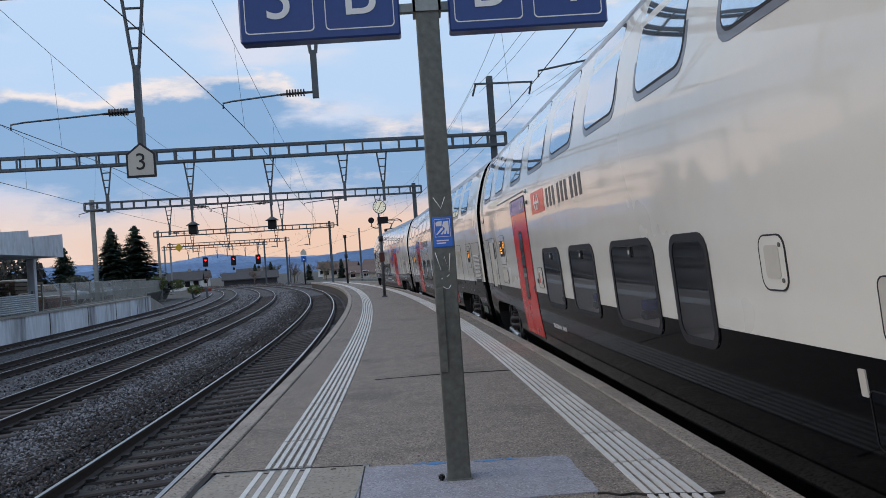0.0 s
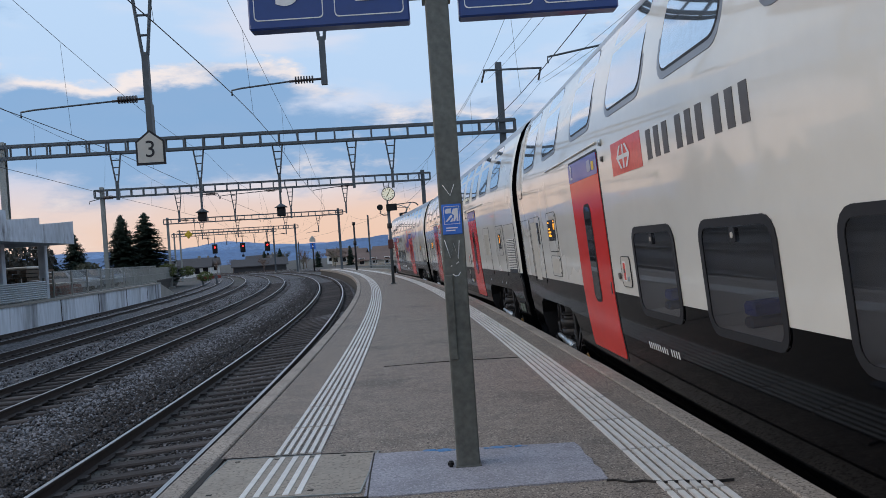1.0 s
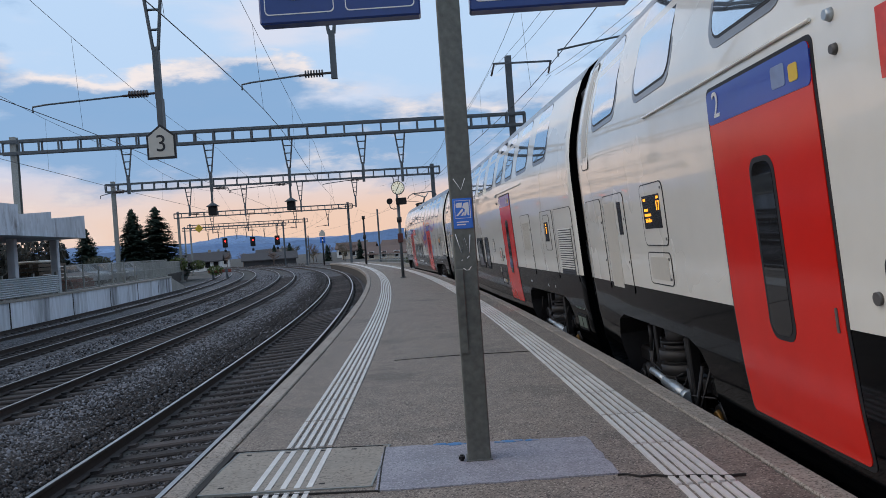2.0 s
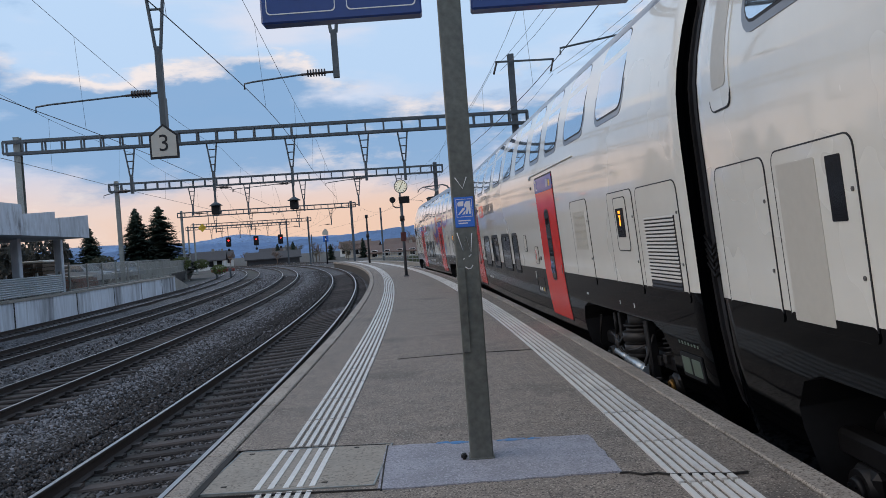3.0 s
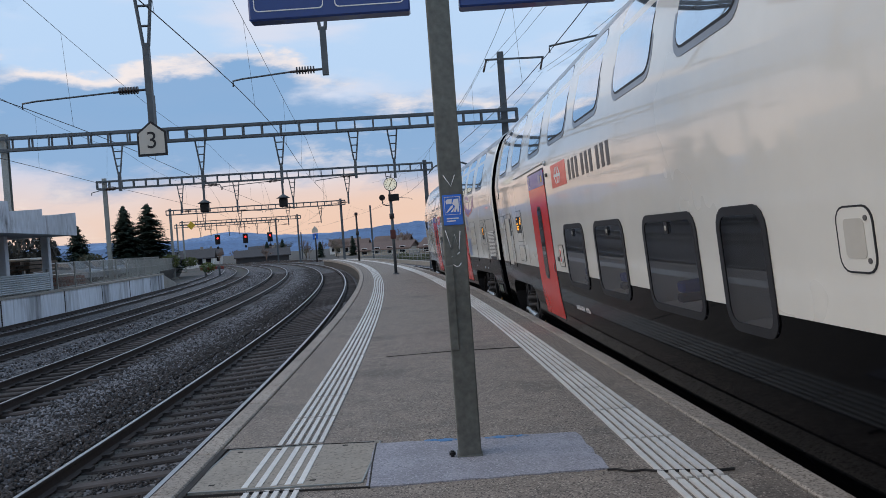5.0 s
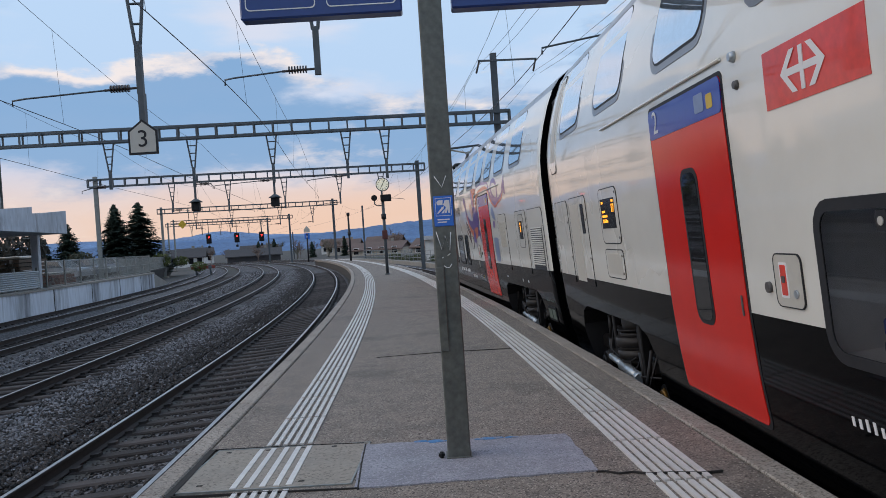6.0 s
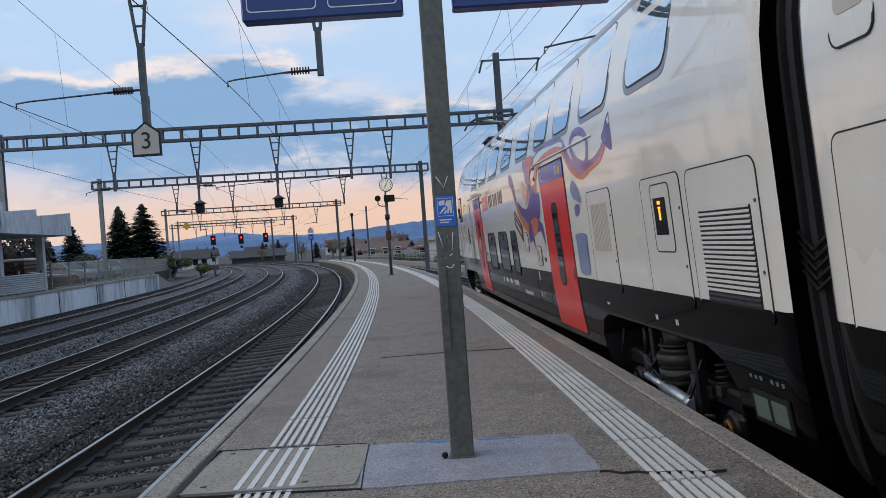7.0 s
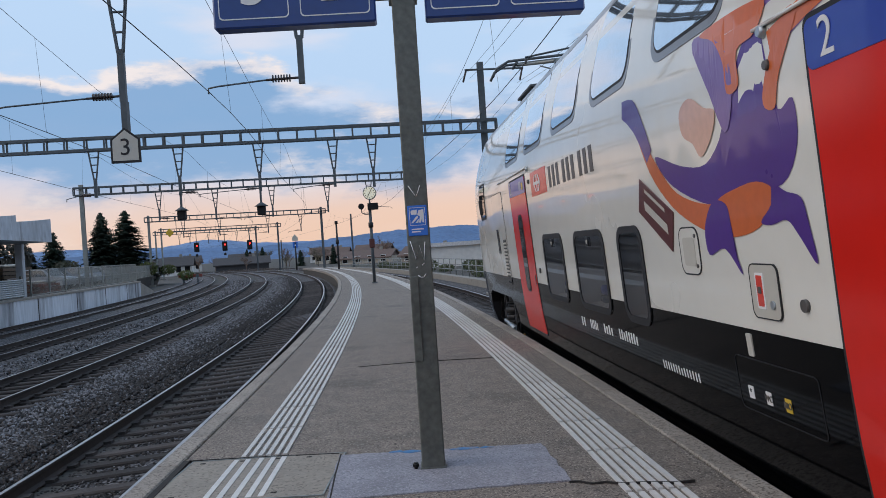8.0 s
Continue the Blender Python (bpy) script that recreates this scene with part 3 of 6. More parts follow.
def outline(bm, u0, u1, z0, z1, r, w=0.010, off=0.007):
    """Thin raised joint round a hatch, as a ring of short bars."""
    pts = []
    for cu, cz, a0 in ((u1 - r, z1 - r, 0), (u0 + r, z1 - r, 90), (u0 + r, z0 + r, 180), (u1 - r, z0 + r, 270)):
        for i in range(5):
            a = radians(a0 + 90 * i / 4)
            pts.append((cu + r * math.cos(a), cz + r * math.sin(a), math.cos(a), math.sin(a)))
    vs = [[bm.verts.new(surf(p[0] + s * w / 2 * p[2], p[1] + s * w / 2 * p[3], o)) for s, o in ((-1, off - 0.01), (-1, off), (1, off), (1, off - 0.01))] for p in pts]
    for i in range(len(vs)):
        a, b = vs[i], vs[(i + 1) % len(vs)]
        for k in range(3):
            bm.faces.new((a[k], b[k], b[k + 1], a[k + 1]))
    return bm


def car_body(length, cab):
    bm = bmesh.new()
    us = [0, 0.06, 0.2] + [0.2 + (length - 0.4) * i / 12 for i in range(1, 12)] + [length - 0.2, length - 0.06, length]
    shape = lambda u: 1.0
    if cab:
        us = [0, 0.06, 0.2] + [0.2 + (length - 2.4) * i / 12 for i in range(1, 12)] + [length - 2.0, length - 1.4, length - 0.9, length - 0.5, length - 0.2, length]
    rings = []
    for u in us:
        k = 0.985 if u in (0, us[-1]) and not cab else 0.985 if u == 0 else 1.0
        row = []
        d = max(0.0, u - (length - 2.0)) / 2.0 if cab else 0.0
        for x, z in PROFILE + [(-x, z) for x, z in reversed(PROFILE[:-1])]:
            taper = 1 - 0.22 * d ** 2.2
            zz = z if z < 2.4 else 2.4 + (z - 2.4) * (1 - 0.42 * d ** 2.4)
            uu = u - (0.75 * d ** 2 * max(0, z - 2.0) / 2.8 if cab else 0)
            row.append(bm.verts.new((-x * k * taper, uu + END, zz)))
        rings.append(row)
    n = len(rings[0])
    for a, b in zip(rings, rings[1:]):
        for i in range(n - 1):
            f = bm.faces.new((a[i], a[i + 1], b[i + 1], b[i]))
            z = (a[i].co.z + a[i + 1].co.z) / 2
            f.material_index = 1 if z < 1.63 else 2 if z > 4.5 else 0
            f.smooth = True
        f = bm.faces.new((a[n - 1], a[0], b[0], b[n - 1]))
        f.material_index = 1
    for row in (rings[0], rings[-1][::-1]):
        f = bm.faces.new(row[::-1])
        f.material_index = 0 if cab and row is not rings[0] else 1
    bmesh.ops.recalc_face_normals(bm, faces=bm.faces)
    return bm


def cut_openings(body, wells, lights):
    """Openings in the skirt over the bogies and behind the lower windows, as a boolean cut."""
    bm = bmesh.new()
    for u0, u1 in lights:
        box(bm, -1.7, -0.55, u0, u1, 1.50, 2.28, 0, 1)
    for u0, u1 in wells:
        prof = [(u0, -0.2), (u0, 0.95), (u0 + 0.18, 1.16), (u0 + 0.45, 1.24), (u1 - 0.45, 1.24), (u1 - 0.18, 1.16), (u1, 0.95), (u1, -0.2)]
        a = [bm.verts.new((-1.7, u, z)) for u, z in prof]
        b = [bm.verts.new((-0.72, u, z)) for u, z in prof]
        bm.faces.new(a[::-1]), bm.faces.new(b)
        for i in range(len(prof)):
            j = (i + 1) % len(prof)
            bm.faces.new((a[i], a[j], b[j], b[i]))
    bmesh.ops.recalc_face_normals(bm, faces=bm.faces)
    me = mesh_of(bm, [M["under"], M["lining"]], "well")
    cutter = bpy.data.objects.new("well", me)
    scene.collection.objects.link(cutter)
    md = body.modifiers.new("wells", "BOOLEAN")
    md.object, md.operation, md.solver, md.material_mode = cutter, "DIFFERENCE", "EXACT", "TRANSFER"
    dg = bpy.context.evaluated_depsgraph_get()
    made = bpy.data.meshes.new_from_object(body.evaluated_get(dg), depsgraph=dg)
    body.modifiers.clear()
    made.set_sharp_from_angle(angle=radians(28))
    body.data = made
    bpy.data.objects.remove(cutter)


def door(car, u0, u1, bike=False):
    part("door_seal", skinned(u0 - 0.03, u1 + 0.03, 0.83, 3.235, 0.06, 0.004), M["seal"], car, "black rubber door seal")
    d = part("door", skinned(u0, u1, 0.86, 3.205, 0.05, 0.010), M["red"], car, "bright red sliding door with a blue top band")
    part("class_band", skinned(u0, u1, 2.965, 3.205, 0.05, 0.014), M["blue"], d, "blue band with the class number")
    mid = (u0 + u1) / 2
    part("door_window_seal", skinned(mid - 0.185, mid + 0.185, 1.47, 2.66, 0.11, 0.014), M["seal"], d)
    part("door_window", skinned(mid - 0.15, mid + 0.15, 1.505, 2.625, 0.09, 0.017), M["glass"], d, "narrow dark window")
    if bike:
        bm = bmesh.new()
        for c in (-0.09, 0.09):
            pts = [surf(mid + c + 0.07 * math.cos(a), 1.66 + 0.07 * math.sin(a), 0.02) for a in (2 * math.pi * i / 14 for i in range(15))]
            tube(bm, pts, 0.005, 4)
        for p, q in (((-0.09, 1.66), (-0.03, 1.78)), ((-0.03, 1.78), (0.08, 1.79)), ((0.09, 1.66), (0.075, 1.83)), ((-0.03, 1.78), (0.0, 1.66)), ((0.0, 1.66), (0.08, 1.79)), ((-0.09, 1.66), (0.0, 1.66))):
            tube(bm, [surf(mid + p[0], p[1], 0.02), surf(mid + q[0], q[1], 0.02)], 0.005, 4)
        part("bicycle_sticker", bm, M["steelblue"], d, "pale bicycle outline on the window")
    m = Matrix.Translation(surf(u1 - 0.18, 3.085, 0.017)) @ Euler((radians(90), 0, radians(-90))).to_matrix().to_4x4()
    letters("class_number", "2", 0.26, M["paper"], d, m)
    bm = bmesh.new()
    skin(bm, u0 + 0.30, u0 + 0.48, 3.02, 3.15, 0.02, 0.017)
    part("pictogram", bm, M["steelblue"], d, "small pale pictogram")
    part("pictogram", skinned(u0 + 0.14, u0 + 0.25, 3.02, 3.12, 0.02, 0.017), M["yellow"], d, "small yellow pictogram")
    part("door_button", skinned(u0 + 0.06, u0 + 0.085, 1.60, 1.74, 0.01, 0.016), M["dark"], d)


def window_low(car, u0, u1):
    part("window_seal", outline(bmesh.new(), u0 - 0.012, u1 + 0.012, 1.488, 2.292, 0.13, 0.065, 0.012), M["seal"], car, "black rubber window seal")
    w = part("window", skinned(u0, u1, 1.50, 2.28, 0.12, 0.006, depth=0.008), M["pane"], car, "grey tinted window with rounded corners")
    if u1 - u0 > 0.9:
        part("window_latch", skinned((u0 + u1) / 2 - 0.045, (u0 + u1) / 2 + 0.045, 2.15, 2.25, 0.02, 0.012), M["seal"], w)
        part("latch_ring", cylled(surf((u0 + u1) / 2, 2.20, 0.012), surf((u0 + u1) / 2, 2.20, 0.018), 0.022, 12), M["panel"], w)
    for k, u in enumerate((u0 + 0.16, u1 - 0.30) if u1 - u0 > 0.9 else (u0 + 0.20,)):
        c = part("seat", boxed(-1.24, -0.78, u, u + 0.13, 1.50, 1.58, 0.02), M["seat"], car, "dark blue cloth seat behind the window")
        part("headrest", boxed(-1.22, -0.90, u - 0.02, u + 0.15, 1.585, 1.69, 0.02), M["headrest"], c)


def window_high(car, u0, u1):
    s = part("upper_window_frame", skinned(u0 - 0.075, u1 + 0.075, 3.49, 4.48, 0.20, 0.006, lean=0.08, place=upper), M["grey"], car, "blue-grey window surround")
    w = part("upper_window_rim", skinned(u0 - 0.02, u1 + 0.02, 3.55, 4.445, 0.17, 0.009, lean=0.08, place=upper), M["seal"], s)
    part("upper_window", skinned(u0, u1, 3.57, 4.43, 0.15, 0.012, lean=0.08, place=upper), M["skyglass"], s, "curved window mirroring the sky, its blue put into the tint")


def hatch(car, name, u0, u1, z0, z1, r=0.07, label="", low=True):
    h = part(name, skinned(u0, u1, z0, z1, r, 0.006), M["white"], car, label)
    part("hatch_joint", outline(bmesh.new(), u0, u1, z0, z1, r), M["seal"], h)
    if low and z0 < 1.6:
        part("hatch_skirt", skinned(u0 - 0.004, u1 + 0.004, z0 - 0.004, 1.63, 0.06, 0.0085), M["black"], h)
    tall = z1 - z0 > 0.8
    for uu, zz in ((u0 + 0.05, z0 + (0.35 if tall else 0.06)), (u0 + 0.05, z1 - (0.3 if tall else 0.06))):
        part("lock", cylled(surf(uu, zz, 0.004), surf(uu, zz, 0.013), 0.014, 8), M["dark"], h)
    return h


def emergency(car, u0):
    e = part("emergency_panel", skinned(u0, u0 + 0.34, 1.715, 2.03, 0.05, 0.010), M["panel"], car, "pale emergency panel with a red handle")
    part("panel_joint", outline(bmesh.new(), u0, u0 + 0.34, 1.715, 2.03, 0.05, 0.007, 0.012), M["seal"], e)
    part("panel_window", skinned(u0 + 0.17, u0 + 0.27, 1.77, 1.98, 0.01, 0.013), M["paper"], e)
    part("red_handle", skinned(u0 + 0.185, u0 + 0.255, 1.785, 1.965, 0.01, 0.015), M["signred"], e)
    part("handle_grip", skinned(u0 + 0.20, u0 + 0.24, 1.86, 1.90, 0.01, 0.019), M["dark"], e)
    part("lock", cylled(surf(u0 + 0.08, 1.80, 0.01), surf(u0 + 0.08, 1.80, 0.02), 0.025, 10), M["damper"], e)


def bars(car, name, u0, u1, z0, z1, n, material, rnd, label="", gap=0.5, off=0.003):
    """Unreadable writing: upright bars of its size."""
    w = (u1 - u0) / n
    for i in range(n):
        if rnd.random() < 0.12:
            continue
        top = z0 + (z1 - z0) * (1 if rnd.random() < 0.7 else 0.8)
        part(name, skinned(u0 + i * w + w * gap / 2, u0 + (i + 1) * w - w * gap / 2, z0, top, 0.002, off, depth=0.004), material, car, label)


def brand(car, u_near, u_far, rnd):
    """Red plate with a plain white mark, and the name beside it as plain dark bars; u_far is the plate's far end."""
    p = part("logo_plate", skinned(u_far - 1.05, u_far, 2.86, 3.19, 0.004, 0.004), M["signred"], car, "red plate with a plain white mark")
    c = u_far - 0.45
    bm = bmesh.new()
    skin(bm, c - 0.21, c + 0.21, 3.005, 3.045, 0.005, 0.007)
    skin(bm, c - 0.02, c + 0.02, 2.91, 3.14, 0.005, 0.008)
    for s in (-1, 1):
        for v in (-1, 1):
            vs = [surf(c + s * a, 3.025 + v * b, 0.0075) for a, b in ((0.24, 0.0), (0.12, 0.115), (0.06, 0.115), (0.18, 0.0))]
            f = bm.faces.new([bm.verts.new(q) for q in vs])
    part("logo_mark", bm, M["paper"], p)
    start, w = u_far - 1.23, 0.125
    k = 0
    for word in (3, 3, 3):
        for i in range(word):
            u = start - k * 0.225
            part("letter_bar", skinned(u - w, u, 2.895, 3.155, 0.004, 0.004, depth=0.006), M["dark"], car, "dark letter shown as a plain bar" if k == 0 else "")
            k += 1
        k += 0.45


def wheel_mesh():
    bm = bmesh.new()
    cyl(bm, (-0.07, 0, 0), (0.07, 0, 0), 0.46, 28)
    cyl(bm, (-0.085, 0, 0), (-0.07, 0, 0), 0.36, 24, 0.40)
    cyl(bm, (-0.11, 0, 0), (-0.085, 0, 0), 0.14, 14)
    cyl(bm, (0.06, 0, 0), (0.085, 0, 0), 0.485, 28)
    for i in range(5):
        a = 2 * math.pi * i / 5
        cyl(bm, (-0.092, 0.22 * math.cos(a), 0.22 * math.sin(a)), (-0.084, 0.22 * math.cos(a), 0.22 * math.sin(a)), 0.025, 8)
    return mesh_of(bm, M["metal"], "wheel")


WHEEL = wheel_mesh()
WHEELS = []


def bogie(car, uc):
    b = part("bogie", boxed(-0.95, 0.95, uc - 0.5, uc + 0.5, 0.42, 0.72, 0.04), M["under"], car, "black bogie with air springs, dampers and exposed wheels")
    rnd = random.Random(int(uc * 10))
    for s in (-1, 1):
        x = s * 1.05
        bm = bmesh.new()
        for e in (-1, 1):
            lo, hi = sorted((uc + e * 0.40, uc + e * 1.62))
            box(bm, x - 0.08, x + 0.08, lo, hi, 0.60, 0.78, 0.03)
        box(bm, x - 0.09, x + 0.09, uc - 0.55, uc + 0.55, 0.40, 0.62, 0.03)
        part("side_frame", bm, M["metal"], b)
        bm = bmesh.new()
        for z0, z1, r in ((0.64, 0.70, 0.24), (0.70, 0.80, 0.27), (0.80, 0.84, 0.24), (0.84, 0.95, 0.275), (0.95, 1.0, 0.22), (1.0, 1.18, 0.19)):
            cyl(bm, (x, uc, z0), (x, uc, z1), r, 22)
        part("air_spring", bm, M["springs"], b)
        part("spring_ring", cylled((x, uc, 1.02), (x, uc, 1.045), 0.25, 22), M["metal"], b)
        for e in (-1, 1):
            v = uc + e * 1.25
            bm = bmesh.new()
            box(bm, x - 0.12, x + 0.12, v - 0.16, v + 0.16, 0.30, 0.60, 0.04)
            cyl(bm, (x - s * 0.12, v, 0.46), (x + s * 0.15, v, 0.46), 0.14, 18)
            part("axle_box", bm, M["metal"], b)
            cap = part("hub_cap", cylled((x + s * 0.15, v, 0.46), (x + s * 0.185, v, 0.46), 0.10, 18, 0.08), M["brass"] if e < 0 else M["metal"], b, "worn hub cap")
            for k in range(4):
                a = math.pi / 4 + math.pi / 2 * k
                part("hub_bolt", cylled((x + s * 0.18, v + 0.06 * math.cos(a), 0.46 + 0.06 * math.sin(a)), (x + s * 0.20, v + 0.06 * math.cos(a), 0.46 + 0.06 * math.sin(a)), 0.012, 6), M["metal"], cap)
            bm = bmesh.new()
            pts = [(x + 0.075 * math.cos(t * 0.7), uc + e * 0.93 + 0.075 * math.sin(t * 0.7), 0.60 + t * 0.006) for t in range(64)]
            part("coil_spring", tube(bm, pts, 0.016, 5), M["metal"], b)
            part("vertical_damper", cyl(cylled((s * 1.22, uc + e * 0.70, 0.45), (s * 1.22, uc + e * 0.66, 0.85), 0.045, 10), (s * 1.22, uc + e * 0.66, 0.85), (s * 1.22, uc + e * 0.64, 1.14), 0.03, 10), M["metal"], b)
            part("brake_cylinder", cylled((s * 1.0, uc + e * 0.62, 0.62), (s * 1.22, uc + e * 0.62, 0.62), 0.12, 16, 0.10), M["springs"], b)
            part("sand_pipe", tube(bmesh.new(), [(s * 1.15, uc + e * 1.72, 1.0), (s * 1.2, uc + e * 1.74, 0.6), (s * 1.0, uc + e * 1.66, 0.22)], 0.022, 6), M["metal"], b)
        bm = bmesh.new()
        cyl(bm, (s * 1.27, uc - 0.55, 0.56), (s * 1.27, uc + 0.10, 0.60), 0.062, 14)
        cyl(bm, (s * 1.27, uc + 0.10, 0.60), (s * 1.27, uc + 0.62, 0.63), 0.04, 12)
        cyl(bm, (s * 1.27, uc - 0.66, 0.553), (s * 1.27, uc - 0.55, 0.56), 0.075, 12)
        part("yaw_damper", bm, M["damper"], b, "bare metal damper")
        part("bracket", boxed(s * 1.2 - 0.05, s * 1.2 + 0.05, uc - 0.78, uc - 0.66, 0.26, 1.16, 0.01), M["metal"], b)
        part("bracket", boxed(s * 1.2 - 0.04, s * 1.2 + 0.04, uc + 0.38, uc + 0.48, 0.5, 1.16, 0.01), M["metal"], b)
        for k in range(7):
            u0, u1 = uc + rnd.uniform(-1.3, 1.3), uc + rnd.uniform(-1.3, 1.3)
            z0, z1 = rnd.uniform(0.75, 1.15), rnd.uniform(0.4, 0.9)
            um = (u0 + u1) / 2
            part("hose", tube(bmesh.new(), [(s * 1.2, u0, z0), (s * rnd.uniform(1.2, 1.3), u0 * 0.7 + um * 0.3, min(z0, z1) - 0.05), (s * rnd.uniform(1.2, 1.3), um, min(z0, z1) - 0.14), (s * 1.22, u1, z1)], rnd.choice((0.010, 0.014, 0.020)), 5), M["seal"] if k % 3 else M["metal"], b)
        for k in range(4):
            u0, z0 = uc + rnd.uniform(-1.4, 1.2), rnd.uniform(0.55, 1.0)
            part("junction_box", boxed(s * 1.12 - 0.06, s * 1.12 + 0.08, u0, u0 + rnd.uniform(0.1, 0.22), z0, z0 + rnd.uniform(0.08, 0.16), 0.01), M["springs"] if k % 2 else M["metal"], b)
    for e in (-1, 1):
        for s in (-1, 1):
            w = part("wheel", WHEEL, None, b, m=pose(s * 0.80, uc + e * 1.25, 0.46, 0, 0, 0 if s < 0 else 180))
            WHEELS.append((w, s))


UPPER = [(2.1, 3.2), (3.9, 5.05), (5.64, 6.55), (7.1, 8.0), (8.6, 9.8), (10.5, 11.65), (12.35, 13.55), (14.25, 15.5), (16.1, 17.35), (18.13, 19.27), (20.35, 21.5), (22.37, 23.55)]


def near_half(car, rnd):
    """Panels at the end with the louvre: louvre door, small display, blank hatch."""
    h = hatch(car, "louvre_door", 0.62, 1.84, 1.53, 2.66, 0.10, "cream equipment door with a slatted louvre")
    part("louvre_back", skinned(0.75, 1.64, 1.62, 2.34, 0.01, 0.009), M["seal"], h)
    for i in range(20):
        z = 1.64 + i * 0.036
        bm = bmesh.new()
        vs = [bm.verts.new(v) for v in (surf(0.76, z, 0.019), surf(1.63, z, 0.019), surf(1.63, z + 0.019, 0.011), surf(0.76, z + 0.019, 0.011), surf(0.76, z - 0.005, 0.010), surf(1.63, z - 0.005, 0.010))]
        bm.faces.new((vs[1], vs[0], vs[3], vs[2])), bm.faces.new((vs[0], vs[1], vs[5], vs[4]))
        part("slat", bm, M["panel"] if z > 1.68 else M["seal"], h)
    h = hatch(car, "display_door", 1.97, 2.96, 1.53, 2.67, 0.07, "cream hatch with a small lit display")
    f = part("display_frame", skinned(2.22, 2.69, 2.0, 2.60, 0.05, 0.010), M["white"], h)
    part("display_joint", outline(bmesh.new(), 2.22, 2.69, 2.0, 2.60, 0.05, 0.010, 0.012), M["seal"], h)
    part("display_screen", skinned(2.33, 2.63, 2.15, 2.48, 0.004, 0.014), M["screen"], h, "black display screen")
    for u0, u1, z0, z1 in ((2.45, 2.52, 2.42, 2.452), (2.465, 2.505, 2.28, 2.39), (2.45, 2.52, 2.385, 2.40)):
        part("lit_symbol", skinned(u0, u1, z0, z1, 0.008, 0.017, depth=0.006), M["amber"], h, "amber lit symbol")
    h = hatch(car, "blank_hatch", 4.0, 4.98, 1.53, 2.68, 0.07, "cream hatch with a fine grille")
    part("grille", skinned(4.17, 4.86, 1.99, 2.53, 0.01, 0.009), M["panel"], h)
    for i in range(11):
        u = 4.20 + i * 0.060
        part("grille_rib", skinned(u, u + 0.018, 2.0, 2.52, 0.004, 0.013), M["panel"], h)
    bars(car, "notice_bar", 4.62, 4.72, 1.36, 1.39, 3, M["paper"], rnd)
    bars(car, "notice_bar", 2.98, 3.06, 1.34, 1.39, 2, M["paper"], rnd)
    bars(car, "notice_bar", 2.45, 2.53, 1.34, 1.39, 2, M["paper"], rnd)
    bars(car, "notice_bar", 0.65, 1.2, 1.10, 1.13, 7, M["gauge"], rnd)
    g = part("gauge_box", skinned(0.65, 1.2, 0.78, 1.02, 0.02, 0.012), M["under"], car)
    for i in range(2):
        part("gauge_window", skinned(0.69 + i * 0.26, 0.90 + i * 0.26, 0.82, 0.98, 0.01, 0.016), M["gauge"], g)


def far_half(car, end, rnd):
    """Panels at the far end: destination display, small hatch, doors by the gangway."""
    h = hatch(car, "destination_panel", end - 3.56, end - 2.78, 2.08, 2.68, 0.08, "cream panel with a lit destination display", False)
    part("display_screen", skinned(end - 3.44, end - 2.85, 2.245, 2.57, 0.004, 0.010), M["screen"], h, "black destination screen")
    bm = bmesh.new()
    a = end - 2.87
    for z, n, w in ((2.53, 3, 0.028), (2.43, 5, 0.028), (2.38, 8, 0.028)):
        for i in range(n):
            skin(bm, a - 0.02 - (i + 1) * w, a - 0.02 - i * w - 0.011, z - 0.014, z + 0.012, 0.002, 0.013, depth=0.004)
    skin(bm, end - 3.42, end - 3.35, 2.525, 2.55, 0.004, 0.013)
    part("lit_text_bars", bm, M["amber"], h, "amber lit lines of text")
    face = Euler((radians(90), 0, radians(-90))).to_matrix().to_4x4()
    letters("lit_text", "St.Gallen", 0.055, M["amber"], h, Matrix.Translation(surf(a - 0.15, 2.325, 0.013)) @ face)
    letters("lit_text", "17", 0.13, M["amber"], h, Matrix.Translation(surf(end - 3.375, 2.455, 0.013)) @ face)
    h = hatch(car, "small_hatch", end - 3.55, end - 2.80, 1.70, 2.01, 0.06, "small cream hatch", False)
    part("hatch_plate", skinned(end - 3.47, end - 2.88, 1.745, 1.965, 0.04, 0.010), M["panel"], h)
    h = hatch(car, "service_door", end - 2.06, end - 1.03, 1.54, 2.67, 0.08, "cream service door with a grille and slit window")
    part("door_panel", skinned(end - 1.62, end - 1.10, 1.58, 2.58, 0.01, 0.011), M["panel"], h, "grey-beige inset panel")
    part("slit_window", skinned(end - 1.92, end - 1.75, 2.20, 2.57, 0.01, 0.010), M["screen"], h)
    hatch(car, "end_hatch", end - 0.90, end + 0.05, 1.54, 2.66, 0.08, "plain cream end hatch")
    r = part("roof_side_panel", skinned(end - 0.48, end - 0.07, 3.08, 4.42, 0.08, 0.008), M["white"], car, "narrow blank panel beside the gangway")
    part("panel_joint", outline(bmesh.new(), end - 0.48, end - 0.07, 3.08, 4.42, 0.08, 0.012, 0.010), M["seal"], r)
    part("panel_face", skinned(end - 0.42, end - 0.13, 3.24, 4.36, 0.05, 0.012), M["panel"], r)


def gutter(car, u0, u1):
    pts = [surf(u, 3.30, 0.012) for u in ys(u0, u1, 0.5)]
    part("rain_strip", tube(bmesh.new(), pts, 0.012, 6), M["white"], car)


